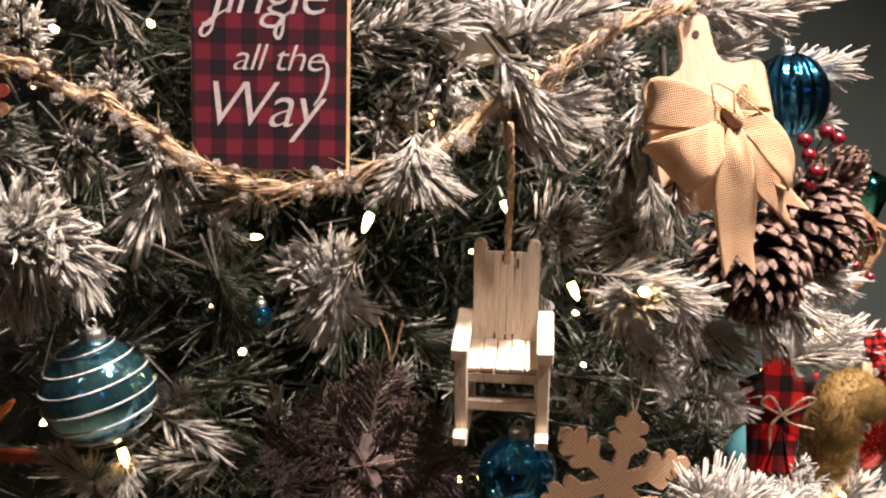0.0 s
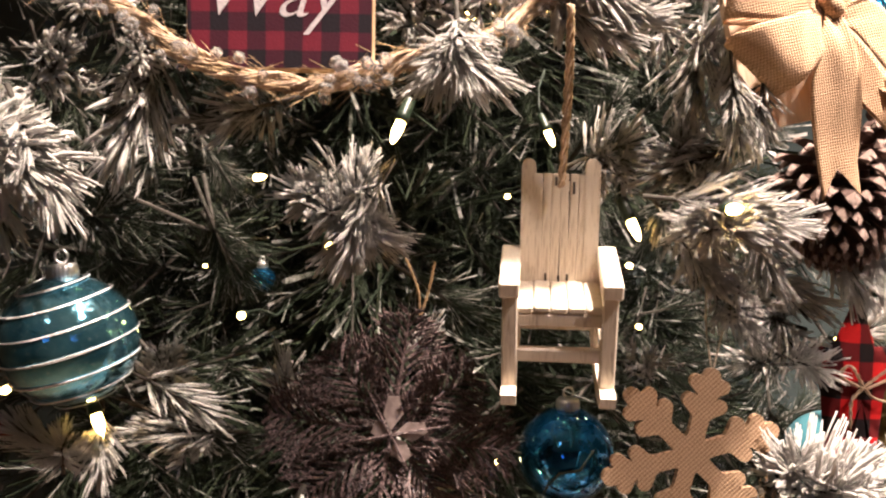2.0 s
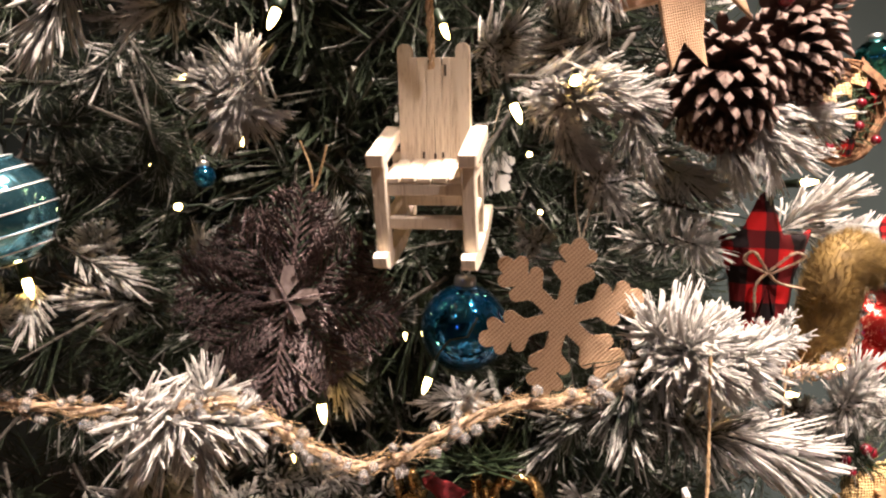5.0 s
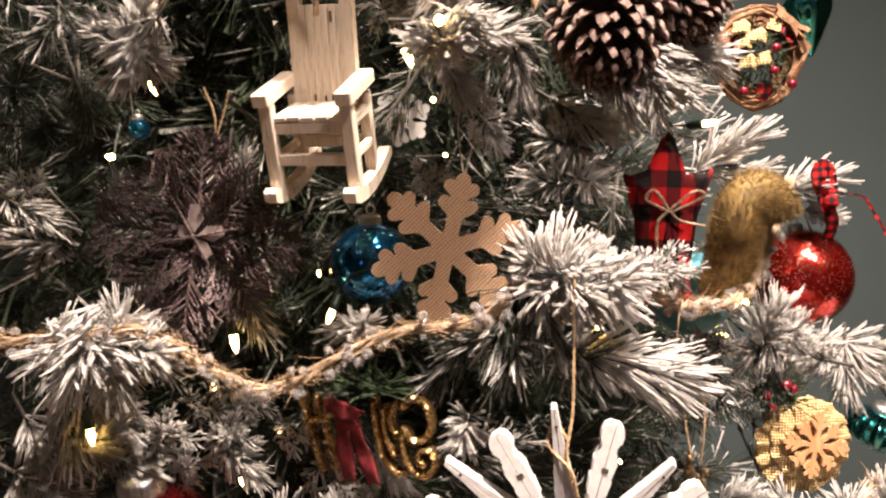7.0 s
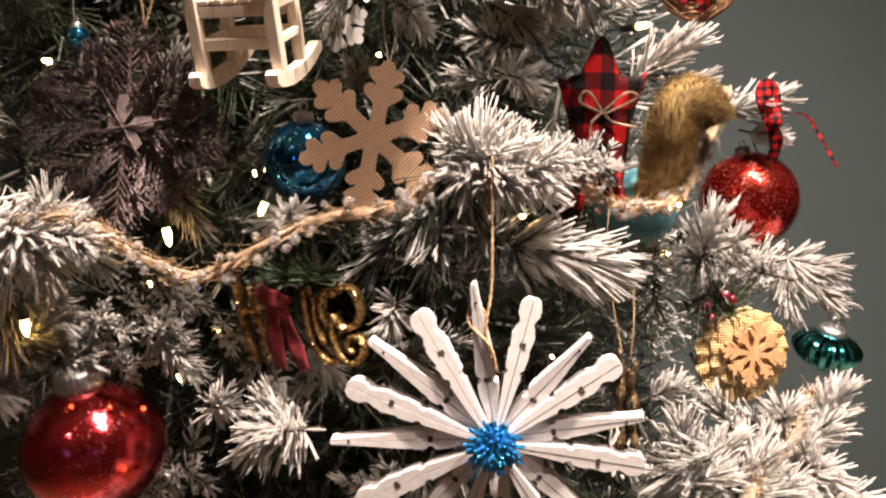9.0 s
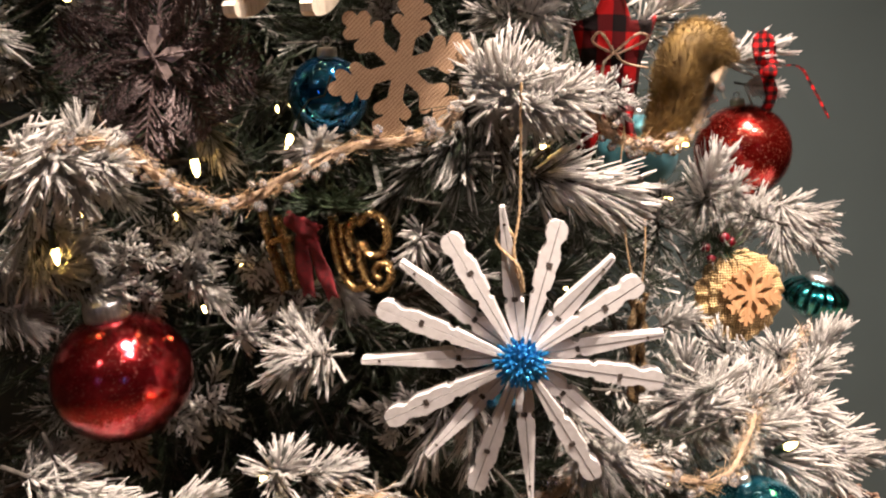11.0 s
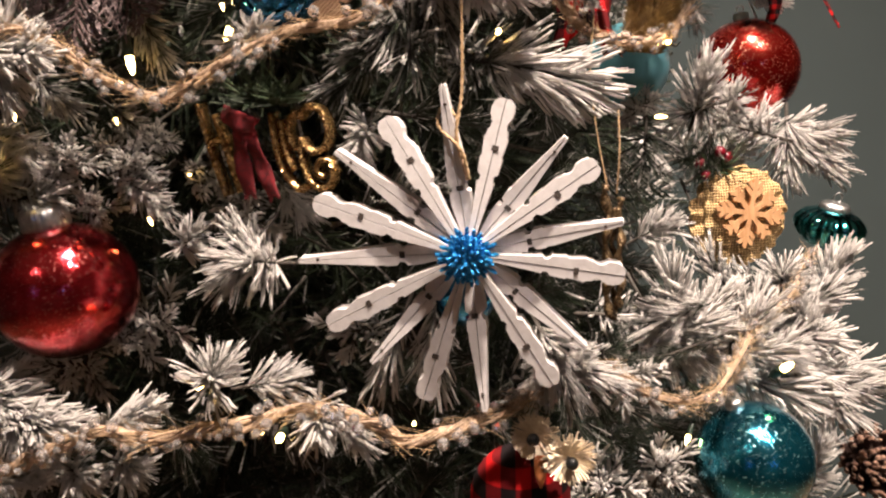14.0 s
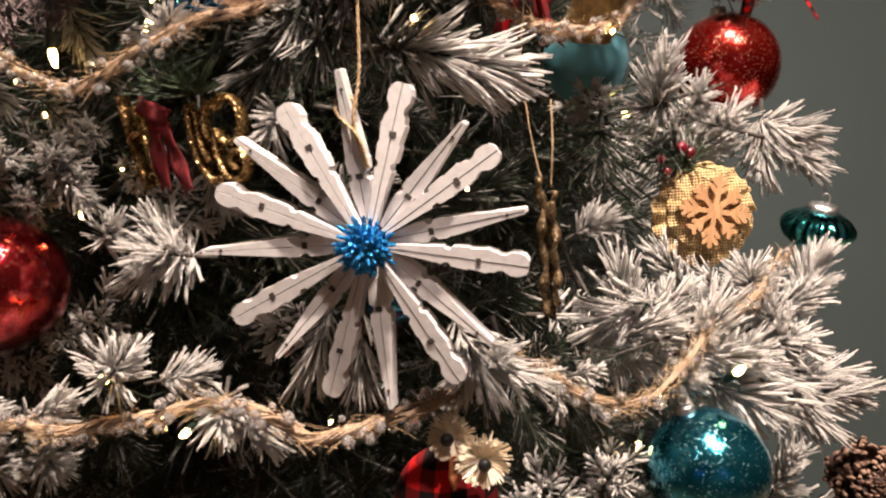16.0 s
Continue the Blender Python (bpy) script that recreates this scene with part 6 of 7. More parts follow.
def pine_cone(at, axis, length, radius, tip_material, label, rows=9, seed=1, shut=0.0):
    """A cone of overlapping woody scales, its base at the far end of the axis."""
    m = Matrix.Translation(at) @ Vector(axis).normalized().to_track_quat("Z", "Y").to_matrix().to_4x4()
    root = thing("pine_cone", m, label, "pine cone", "pine cones on the tree")
    part("core", lathe(bmesh.new(), [(0.002, -length * 0.5), (radius * 0.5, -length * 0.35), (radius * 0.48, 0), (radius * 0.28, length * 0.35), (0.001, length * 0.5)], 14), CONE, root, "dark core", smooth=True)
    if tip_material.name not in SCALES:
        bm = bmesh.new()
        prof = [(0.0, 0.24, 0.00, 0.05), (0.50, 0.40, 0.03, 0.06), (0.80, 0.34, 0.10, 0.10), (0.90, 0.29, 0.16, 0.17), (1.03, 0.23, 0.24, 0.17), (1.12, 0.10, 0.30, 0.09)]
        rings = []
        for y, w, z, th in prof:
            rings.append([bm.verts.new(p) for p in ((-w, y, z), (0, y + 0.05, z + th), (w, y, z), (0, y, z - th))])
        for a, b in zip(rings, rings[1:]):
            for k in range(4):
                f = bm.faces.new((a[k], a[(k + 1) % 4], b[(k + 1) % 4], b[k]))
                f.material_index = 0 if a in rings[:3] else 1
        bm.faces.new(rings[0])
        bm.faces.new(rings[-1]).material_index = 1
        bmesh.ops.recalc_face_normals(bm, faces=bm.faces)
        me = bpy.data.meshes.new("scale")
        bm.to_mesh(me)
        bm.free()
        me.materials.append(CONE)
        me.materials.append(tip_material)
        SCALES[tip_material.name] = me
    r = random.Random(seed)
    count = rows * 11
    for i in range(count):
        u = (i + 0.5) / count
        z = -length * 0.46 + length * 0.92 * u
        wide = radius * (math.sin(math.pi * min(1, 0.16 + 0.84 * u ** 0.85)) ** 0.65 if u > 0.1 else 0.72)
        a = i * 2.39996
        lift = radians(-12 + shut + (78 - shut) * u + r.uniform(-16, 16))
        ob = new("scale", SCALES[tip_material.name])
        ob.parent = root
        ln = max(wide * 0.56, 0.004)
        ob.matrix_basis = Matrix.Translation((0, 0, z)) @ Matrix.Rotation(a, 4, "Z") @ Matrix.Translation((0, wide * 0.44, 0)) @ Matrix.Rotation(lift, 4, "X") @ Matrix.Diagonal((ln * 0.62 * r.uniform(0.85, 1.15), ln * r.uniform(0.9, 1.12), ln, 1))
    return root


SCALES = {}


def berry_pick(at, spots, r):
    root = thing("berry_pick", Matrix.Translation(at), "cluster of glossy dark red berries on wire stems", "decoration", "berry clusters on the tree")
    for p in spots:
        bm = bmesh.new()
        bmesh.ops.create_uvsphere(bm, u_segments=16, v_segments=10, radius=r)
        ob = part("berry", bm, BERRY, root, smooth=True)
        ob.matrix_basis = Matrix.Translation(p)
        part("stem", tube(bmesh.new(), [Vector(p), Vector(p) * 0.5 + Vector((0, 0.006, -0.002)), (0, 0.014, -0.004)], 0.0006, 5), GREENLEAF, root)
    return root


def plaid_star():
    root = thing("plaid_star", facing((0.229, 0.555, 1.160), 6, -3, 4) @ Matrix.Diagonal((0.88, 1.0, 1.04, 1.0)), "stuffed red and black buffalo check star with a jute bow", "ornament")
    tips = [(0, 0.048, 0.004), (0.034, 0.026, 0.003), (0.026, -0.062, 0.006), (-0.020, -0.066, 0.006), (-0.031, 0.022, 0.003)]
    inner = [(0.0150, 0.022), (0.0250, -0.004), (0.003, -0.050), (-0.0225, -0.006), (-0.0150, 0.024)]
    outline = []
    for (x, z, rr), (ix, iz) in zip(tips, inner):
        for k in (-1, 0, 1):
            outline.append((x + k * rr * (z > 0.04 or z < 0) + 0.001 * k, z - abs(k) * rr))
        outline.append((ix, iz))
    bm = bmesh.new()
    ring = [bm.verts.new((x, 0, z)) for x, z in outline]
    c = (sum(x for x, _ in outline) / len(outline), sum(z for _, z in outline) / len(outline))
    for side in (-1, 1):
        mids = [bm.verts.new((c[0] + (x - c[0]) * 0.72, side * 0.0068, c[1] + (z - c[1]) * 0.78)) for x, z in outline]
        mid = bm.verts.new((c[0], side * 0.009, c[1]))
        for k in range(len(ring)):
            j = (k + 1) % len(ring)
            bm.faces.new((ring[k], ring[j], mids[j], mids[k]))
            bm.faces.new((mids[k], mids[j], mid))
    bmesh.ops.recalc_face_normals(bm, faces=bm.faces)
    part("cloth_star", bm, PLAIDRED, root, "red and black check cloth", smooth=True)
    for pts in ([(0, -0.012, 0), (-0.012, -0.014, 0.012), (-0.017, -0.012, 0.006), (0, -0.012, -0.001)], [(0, -0.012, 0), (0.016, -0.015, 0.012), (0.024, -0.013, 0.009), (0.002, -0.012, -0.001)],
                [(0, -0.012, 0), (-0.008, -0.012, -0.008), (-0.007, -0.011, -0.024)], [(0, -0.012, 0), (0.008, -0.012, -0.006), (0.026, -0.013, -0.009)]):
        cord("jute_bow", pts, 0.0011, JUTE, root)


def furry_tail():
    root = thing("furry_ornament", Matrix.Translation((0.269, 0.575, 1.092)) @ Matrix.Diagonal((0.86, 0.93, 0.95, 1)), "olive-tan faux fur squirrel tail ornament with a curled tip", "ornament")
    spine = curve_through([(0.000, 0, -0.002), (0.002, 0, 0.014), (0.008, 0, 0.030), (0.012, 0, 0.045), (0.014, -0.002, 0.060), (0.020, -0.002, 0.073), (0.032, -0.001, 0.076), (0.043, 0, 0.069), (0.047, 0, 0.060)], 6)
    n = len(spine)
    rad = [0.0075 + 0.0125 * math.sin(math.pi * min(1.0, 0.12 + 0.80 * i / (n - 1))) ** 0.8 * (1 - 0.22 * max(0, i / (n - 1) - 0.5) * 2) for i in range(n)]
    bm = bmesh.new()
    tube(bm, spine, rad, 16)
    part("plush_body", bm, FUR, root, smooth=True)
    r = random.Random(9)
    hair = bmesh.new()
    for _ in range(9000):
        i = r.randrange(n - 1)
        f = r.random()
        p = spine[i].lerp(spine[i + 1], f)
        d = (spine[i + 1] - spine[i]).normalized()
        s = d.cross(Vector((0, 1, 0))).normalized()
        a = r.uniform(0, math.tau)
        o = s * math.cos(a) + d.cross(s) * math.sin(a)
        rr = rad[i] * 0.96
        way = (o * 0.8 + d * 0.55 + Vector((r.uniform(-.35, .35), r.uniform(-.35, .35), r.uniform(-.35, .35)))).normalized()
        ln = r.uniform(0.003, 0.0062)
        q = p + o * rr
        tube(hair, [q, q + way * ln], [0.00022, 0.00008], 3, False)
    tagged(part("fur", hair, FUR, root, "fuzzy fur"), kind="stuff")


def twig_wreath():
    root = thing("twig_wreath", facing((0.312, 0.648, 1.258), 20, 0, 0), "small grapevine wreath wound with red and gold ribbon", "ornament")
    r = random.Random(4)
    for k in range(34):
        pts = []
        ph, a0 = r.uniform(0, 6), r.uniform(0, 6)
        rr = 0.029 + r.uniform(-0.009, 0.006)
        for i in range(29):
            a = a0 + math.tau * i / 24
            q = rr + 0.0030 * math.sin(3 * a + ph) + 0.0012 * math.sin(11 * a + 2 * ph)
            pts.append(Vector((q * math.cos(a), 0.006 * math.sin(2 * a + ph), q * math.sin(a))))
        part("vine", tube(bmesh.new(), pts, 0.0006 + r.uniform(0, 0.0009), 5), VINE, root)
    # split-wood strips, cloth scraps, greenery and berries tucked into the ring
    for k in range(10):
        a = r.uniform(-2.4, 1.2)
        p = Vector((0.030 * math.cos(a), -0.008 + r.uniform(-0.003, 0.003), 0.030 * math.sin(a)))
        t = (Vector((-math.sin(a), r.uniform(-0.2, 0.2), math.cos(a))) + Vector((r.uniform(-.5, .5), 0, r.uniform(-.5, .5)))).normalized()
        bm = bmesh.new()
        strip(bm, [p - t * 0.013, p + Vector((0, -0.002, 0)), p + t * 0.013], [Vector((math.cos(a), 0.2, math.sin(a))) * r.uniform(0.0016, 0.0034)] * 3, 0.0008)
        part("bark_strip", bm, VINE, root, "split strip of brown bark")
    for x, z in ((-0.020, 0.010), (-0.008, 0.014), (-0.016, -0.004), (-0.002, -0.002), (-0.022, 0.020)):
        bm = bmesh.new()
        strip(bm, [Vector((x - 0.007, -0.010, z)), Vector((x, -0.014, z + 0.002)), Vector((x + 0.007, -0.010, z - 0.001))], [Vector((0.001, 0.001, 0.0045))] * 3, 0.0006)
        part("cloth_scrap", bm, GOLDLAP, root, "gold burlap scrap", smooth=True)
    for x, z in ((-0.028, 0.004), (0.004, 0.006), (-0.022, -0.024), (0.003, -0.010), (0.018, -0.020)):
        bm = bmesh.new()
        bmesh.ops.create_uvsphere(bm, u_segments=14, v_segments=9, radius=0.0036)
        part("berry", bm, BERRY, root, smooth=True).matrix_basis = Matrix.Translation((x, -0.014, z))
    bm = bmesh.new()
    for _ in range(220):
        p = Vector((r.uniform(-0.022, 0.014), r.uniform(-0.008, 0.0), r.uniform(-0.022, 0.022)))
        d = Vector((r.uniform(-1, 1), r.uniform(-1.0, 0.1), r.uniform(-1, 1))).normalized()
        tube(bm, [p, p + d * r.uniform(0.008, 0.016)], [0.0006, 0.0003], 3)
    part("pine_sprig", bm, GREENLEAF, root, "green plastic needles")
    for k in range(7):
        a = r.uniform(0, math.tau)
        bm = bmesh.new()
        p = Vector((0.025 * math.cos(a), -0.008, 0.025 * math.sin(a)))
        t = Vector((-math.sin(a), 0, math.cos(a)))
        strip(bm, [p - t * 0.008 + Vector((0, 0.003, 0)), p + Vector((0, -0.003, 0)), p + t * 0.008 + Vector((0, 0.003, 0))], [Vector((math.cos(a), 0.3, math.sin(a))) * 0.006] * 3, 0.0006)
        part("ribbon_wrap", bm, (REDCLOTH, GOLDLAP, PLAIDBOW)[k % 3], root, ("red cloth wrap", "gold cloth wrap", "checked cloth wrap")[k % 3])


def ribbon_hanger():
    """The knotted checked ribbon over the red ball."""
    root = thing("checked_ribbon_bow", Matrix.Translation((0.392, 0.733, 1.105)), "narrow red and black checked ribbon knotted above the red ball", "ribbon")
    for pts, w in (([(0.002, 0, 0.002), (0.004, -0.006, 0.016), (0.000, -0.008, 0.030), (-0.004, -0.006, 0.042)], 0.0055), ([(-0.004, -0.006, 0.040), (-0.010, -0.010, 0.054), (-0.007, -0.008, 0.066), (0.000, -0.004, 0.060), (0.002, -0.006, 0.044)], 0.0060)):
        bm = bmesh.new()
        tail(bm, pts, w, 0.002)
        part("ribbon_loop", bm, PLAIDBOW, root, smooth=True)
    bm = bmesh.new()
    bmesh.ops.create_uvsphere(bm, u_segments=12, v_segments=8, radius=0.0065)
    part("ribbon_knot", bm, PLAIDBOW, root, smooth=True).matrix_basis = Matrix.Translation((0.001, -0.009, 0.036))
    bm = bmesh.new()
    line = curve_through([(0.003, -0.004, 0.040), (0.026, -0.006, 0.040), (0.040, -0.004, 0.022), (0.056, -0.004, -0.006)], 8)
    strip(bm, line, [Vector((0.0009, 0, 0.0006))] * len(line), 0.0005)
    part("ribbon_end", bm, PLAIDBOW, root, "thin trailing ribbon end")


def glitter_word():
    """A curly gold glitter word whose letters cannot be made out, with a checked bow."""
    root = thing("gold_glitter_word", facing((0.046, 0.444, 1.052), -14, -2, 0), "curly gold glitter word ornament with red bow and pine sprig", "ornament")
    strokes = (
        [(-0.040, 0.026), (-0.037, 0.010), (-0.032, -0.010), (-0.027, -0.026)],
        [(-0.030, 0.020), (-0.025, 0.002), (-0.020, -0.016), (-0.018, -0.024)],
        [(-0.034, 0.004), (-0.028, 0.006), (-0.022, 0.006)],
        [(0.006, 0.020), (0.007, 0.004), (0.011, -0.012), (0.019, -0.022), (0.026, -0.020)],
        [(0.012, 0.016), (0.013, 0.000), (0.018, -0.012)],
        [(0.021, 0.020), (0.016, 0.012), (0.018, 0.002), (0.024, 0.000)],
        [(0.023, 0.016), (0.028, 0.022), (0.036, 0.020), (0.040, 0.010), (0.037, 0.000), (0.029, -0.002), (0.024, 0.004)],
        [(0.024, 0.006), (0.023, -0.006), (0.027, -0.018), (0.035, -0.022), (0.041, -0.016), (0.040, -0.008), (0.034, -0.007), (0.032, -0.013), (0.036, -0.016)],
    )
    for pts in strokes:
        line = curve_through([(x, 0, z) for x, z in pts], 7)
        bm = bmesh.new()
        tube(bm, line, 0.0026, 9)
        bmesh.ops.transform(bm, matrix=Matrix.Diagonal((1, 1.9, 1, 1)), verts=bm.verts)
        part("letter_stroke", bm, GOLDGLITTER, root, smooth=True)
    for pts, w in (([(-0.018, -0.012, 0.022), (-0.010, -0.016, 0.018), (0.002, -0.014, 0.013)], 0.0050), ([(-0.006, -0.014, 0.014), (-0.009, -0.012, 0.0), (-0.007, -0.010, -0.024)], 0.0046), ([(-0.004, -0.014, 0.014), (0.001, -0.011, -0.004), (0.008, -0.010, -0.025)], 0.0042)):
        bm = bmesh.new()
        tail(bm, pts, w, 0.003, 0.0035)
        part("bow_ribbon", bm, REDCLOTH, root, "deep red cloth ribbon", smooth=True)
    r = random.Random(8)
    bm = bmesh.new()
    for _ in range(120):
        a = r.uniform(-1.4, 1.4)
        d = Vector((math.sin(a), r.uniform(-0.9, 0.1), math.cos(a) * r.uniform(-0.2, 0.8))).normalized()
        p = Vector((r.uniform(-0.006, 0.018), -0.004, 0.026 + r.uniform(-0.003, 0.004)))
        tube(bm, [p, p + d * r.uniform(0.012, 0.026)], [0.0006, 0.0003], 3)
    part("pine_sprig", bm, GREENLEAF, root, "unflocked green plastic needles")


def clothespin_star():
    root = thing("clothespin_snowflake", facing((0.1590, 0.396, 1.0005), -3, -2, 0) @ Matrix.Scale(0.985, 4), "white painted clothespin snowflake with a blue glitter centre on twine", "ornament")

    def pin_outline(grip):
        """Half-width along the pin from the hub outwards."""
        if grip:
            return ((0.000, 0.0014), (0.0260, 0.0036), (0.0295, 0.0041), (0.0305, 0.0030), (0.0330, 0.0028), (0.0345, 0.0046), (0.0430, 0.0053), (0.0437, 0.0046), (0.0455, 0.0048), (0.0535, 0.0057), (0.0543, 0.0050), (0.0575, 0.0047), (0.0590, 0.0037), (0.0615, 0.0034), (0.0636, 0.0042), (0.0655, 0.0053), (0.0695, 0.0054), (0.0728, 0.0044), (0.0748, 0.0022))
        return ((0.000, 0.0022), (0.0150, 0.0050), (0.0215, 0.0052), (0.0228, 0.0034), (0.0252, 0.0032), (0.0268, 0.0050), (0.0320, 0.0052), (0.0330, 0.0046), (0.0370, 0.0046), (0.050, 0.0034), (0.0640, 0.0021), (0.0750, 0.0014), (0.0757, 0.0009))

    # the pins were glued on by hand, not quite evenly
    pins = ((-6.2, 0.99), (16.2, 0.92), (41.8, 0.86), (57.0, 0.90), (80.0, 0.90), (100.0, 0.91), (131.5, 0.88), (150.3, 0.95), (177.0, 0.99), (199.8, 0.98), (223.5, 0.92), (244.2, 1.01), (269.0, 1.05), (290.3, 0.99), (309.9, 0.99), (330.6, 0.93))
    for i, (lean, long) in enumerate(pins):
        grip = i % 2 == 1
        a = radians(lean)
        turn = Matrix.Rotation(a, 4, "Y") @ Matrix.Translation((0, -0.003 if grip else 0.004, 0.0095)) @ Matrix.Rotation(radians(-4 if grip else 3), 4, "X") @ Matrix.Diagonal((1, 1, long, 1))
        pin = new("clothespin")
        pin.empty_display_size = 0.01
        pin.parent = root
        pin.matrix_basis = turn
        prof = pin_outline(grip)
        for s in (-1, 1):
            bm = bmesh.new()
            outline = [(s * 0.00022, prof[0][0])] + [(s * (w + (0.0006 if s < 0 and grip else 0)), z) for z, w in prof] + [(s * 0.00022, prof[-1][0])]
            slab(bm, outline if s < 0 else outline[::-1], 0.0092)
            bmesh.ops.recalc_face_normals(bm, faces=bm.faces)
            half = part("pin_half", bm, PINWOOD, pin)
            half.matrix_basis = Matrix.Translation((0, s * 0.00012, 0))
        # the dark end of the wire groove
        z = 0.0485 if grip else 0.0240
        part("groove", box(bmesh.new(), (0.0034, 0.0004, 0.0026), (0.0005, -0.0048, z)), SEAM, pin, "dark spring groove")
        if not grip:
            part("groove", box(bmesh.new(), (0.0015, 0.0004, 0.0014), (0.0002, -0.0048, 0.066)), SEAM, pin, "small dark nail hole")
    r = random.Random(6)
    bm = bmesh.new()
    lathe(bm, [(0.001, -0.004), (0.0095, -0.003), (0.0105, 0), (0.009, 0.004), (0.001, 0.005)], 18)
    bmesh.ops.transform(bm, matrix=Matrix.Translation((0, -0.011, 0)) @ Euler((radians(90), 0, 0)).to_matrix().to_4x4(), verts=bm.verts)
    burst = part("glitter_burst", bm, BLUEGLITTER, root, "blue glitter burst")
    for k in range(64):
        a = k * 2.39996
        q = math.sqrt((k + 0.5) / 64)
        u = Vector((math.cos(a), 0, math.sin(a)))
        p = u * 0.0105 * q + Vector((0, -0.015 + 0.004 * q * q, 0))
        d = (u * (0.25 + q * 1.3) + Vector((r.uniform(-.25, .25), -1.0 + 0.55 * q, r.uniform(-.25, .25)))).normalized()
        ln = r.uniform(0.0035, 0.0060) * (0.8 + 0.4 * q)
        part("spike", tube(bmesh.new(), [p, p + d * ln * 0.7, p + d * ln], [0.0011, 0.0012, 0.0007], 5), BLUEGLITTER, burst)
    cord("twine", [(0.001, -0.003, 0.037), (-0.003, -0.004, 0.060), (0.0005, 0.0, 0.085), (0.002, 0.005, 0.150)], 0.0009, TWINE, root)
    cord("twine", [(0.002, -0.003, 0.037), (-0.001, -0.006, 0.052), (-0.012, -0.002, 0.064), (-0.009, 0.001, 0.074), (-0.002, 0, 0.066)], 0.0009, TWINE, root)


def wood_medallion():
    root = thing("snowflake_medallion", facing((0.3475, 0.632, 0.966), 10, -4, 0) @ Matrix.Scale(1.1, 4), "round gold burlap medallion with wooden snowflake and red berries", "ornament")
    # two gathered burlap rounds, the larger one frilled and showing below the smaller
    for name, label, q, x, y, z, wave, folds in (("burlap_backing", "frilled gold burlap edge", 0.0345, -0.0012, 0.001, -0.0012, 0.0026, 13), ("burlap_disc", "coarse gold burlap disc", 0.0285, 0.0022, -0.003, 0.0022, 0.0014, 11)):
        bm = bmesh.new()
        lathe(bm, [(q * 0.985, -0.0012), (q, 0.0), (q * 0.97, 0.0012), (q * 0.88, 0.0016), (q * 0.76, 0.0022), (q * 0.60, 0.0024), (0.0005, 0.0026)], 120, 0.022, folds)
        for v in bm.verts:
            a, rim = math.atan2(v.co.y, v.co.x), min(1.0, v.co.xy.length / q)
            ragged = 1 + 0.045 * rim ** 6 * noise.noise((9 * math.cos(a), 9 * math.sin(a), q * 300))
            v.co.x, v.co.y = v.co.x * ragged, v.co.y * ragged
            v.co.z += wave * rim ** 4 * (math.sin(folds * a + 1.3 * math.sin(2 * a)) + 0.5 * math.sin(2.6 * folds * a))
        bmesh.ops.transform(bm, matrix=Matrix.Translation((x, y, z)) @ Euler((radians(90), 0, 0)).to_matrix().to_4x4(), verts=bm.verts)
        part(name, bm, GOLDLAP, root, label, smooth=True)
    bars = [((0, 0), (0, 0.0001), 0.0046)]
    for i in range(8):
        a = math.tau * i / 8 + 0.2
        u, s = Vector((math.sin(a), math.cos(a))), Vector((math.cos(a), -math.sin(a)))
        bars.append(((0, 0), tuple(u * (0.0262 if i % 2 == 0 else 0.0205)), 0.0019))
        for q, ln in ((0.0125, 0.0085), (0.0185, 0.0070)):
            for e in (-1, 1):
                bars.append((tuple(u * q), tuple(u * q + (u * 0.75 + s * e * 0.66) * ln * (1 if i % 2 == 0 else 0.7)), 0.0016))
    bm = bmesh.new()
    slab(bm, bars_outline(bars, 0.031, 0.0006), 0.0036, -0.0080)
    bmesh.ops.transform(bm, matrix=Matrix.Translation((0.0035, 0, 0.0015)) @ Matrix.Diagonal((0.86, 1, 0.86, 1)), verts=bm.verts)
    bmesh.ops.recalc_face_normals(bm, faces=bm.faces)
    part("wooden_snowflake", bm, CUTWOOD, root, "laser-cut orange-brown wooden snowflake")
    for p in ((-0.029, -0.004, 0.037), (-0.016, -0.006, 0.044), (-0.026, -0.006, 0.029), (-0.010, -0.003, 0.040)):
        bm = bmesh.new()
        bmesh.ops.create_uvsphere(bm, u_segments=16, v_segments=10, radius=0.0040 if p[2] > 0.03 else 0.0034)
        part("berry", bm, BERRY, root, smooth=True).matrix_basis = Matrix.Translation(p)
    r = random.Random(2)
    bm = bmesh.new()
    for _ in range(70):
        p = Vector((r.uniform(-0.024, -0.008), r.uniform(-0.002, 0.002), r.uniform(0.028, 0.036)))
        d = Vector((r.uniform(-1, 0.6), r.uniform(-0.8, 0.3), r.uniform(-0.4, 1))).normalized()
        tube(bm, [p, p + d * r.uniform(0.010, 0.022)], [0.0006, 0.0003], 3)
    part("pine_sprig", bm, GREENLEAF, root, "green plastic needles")


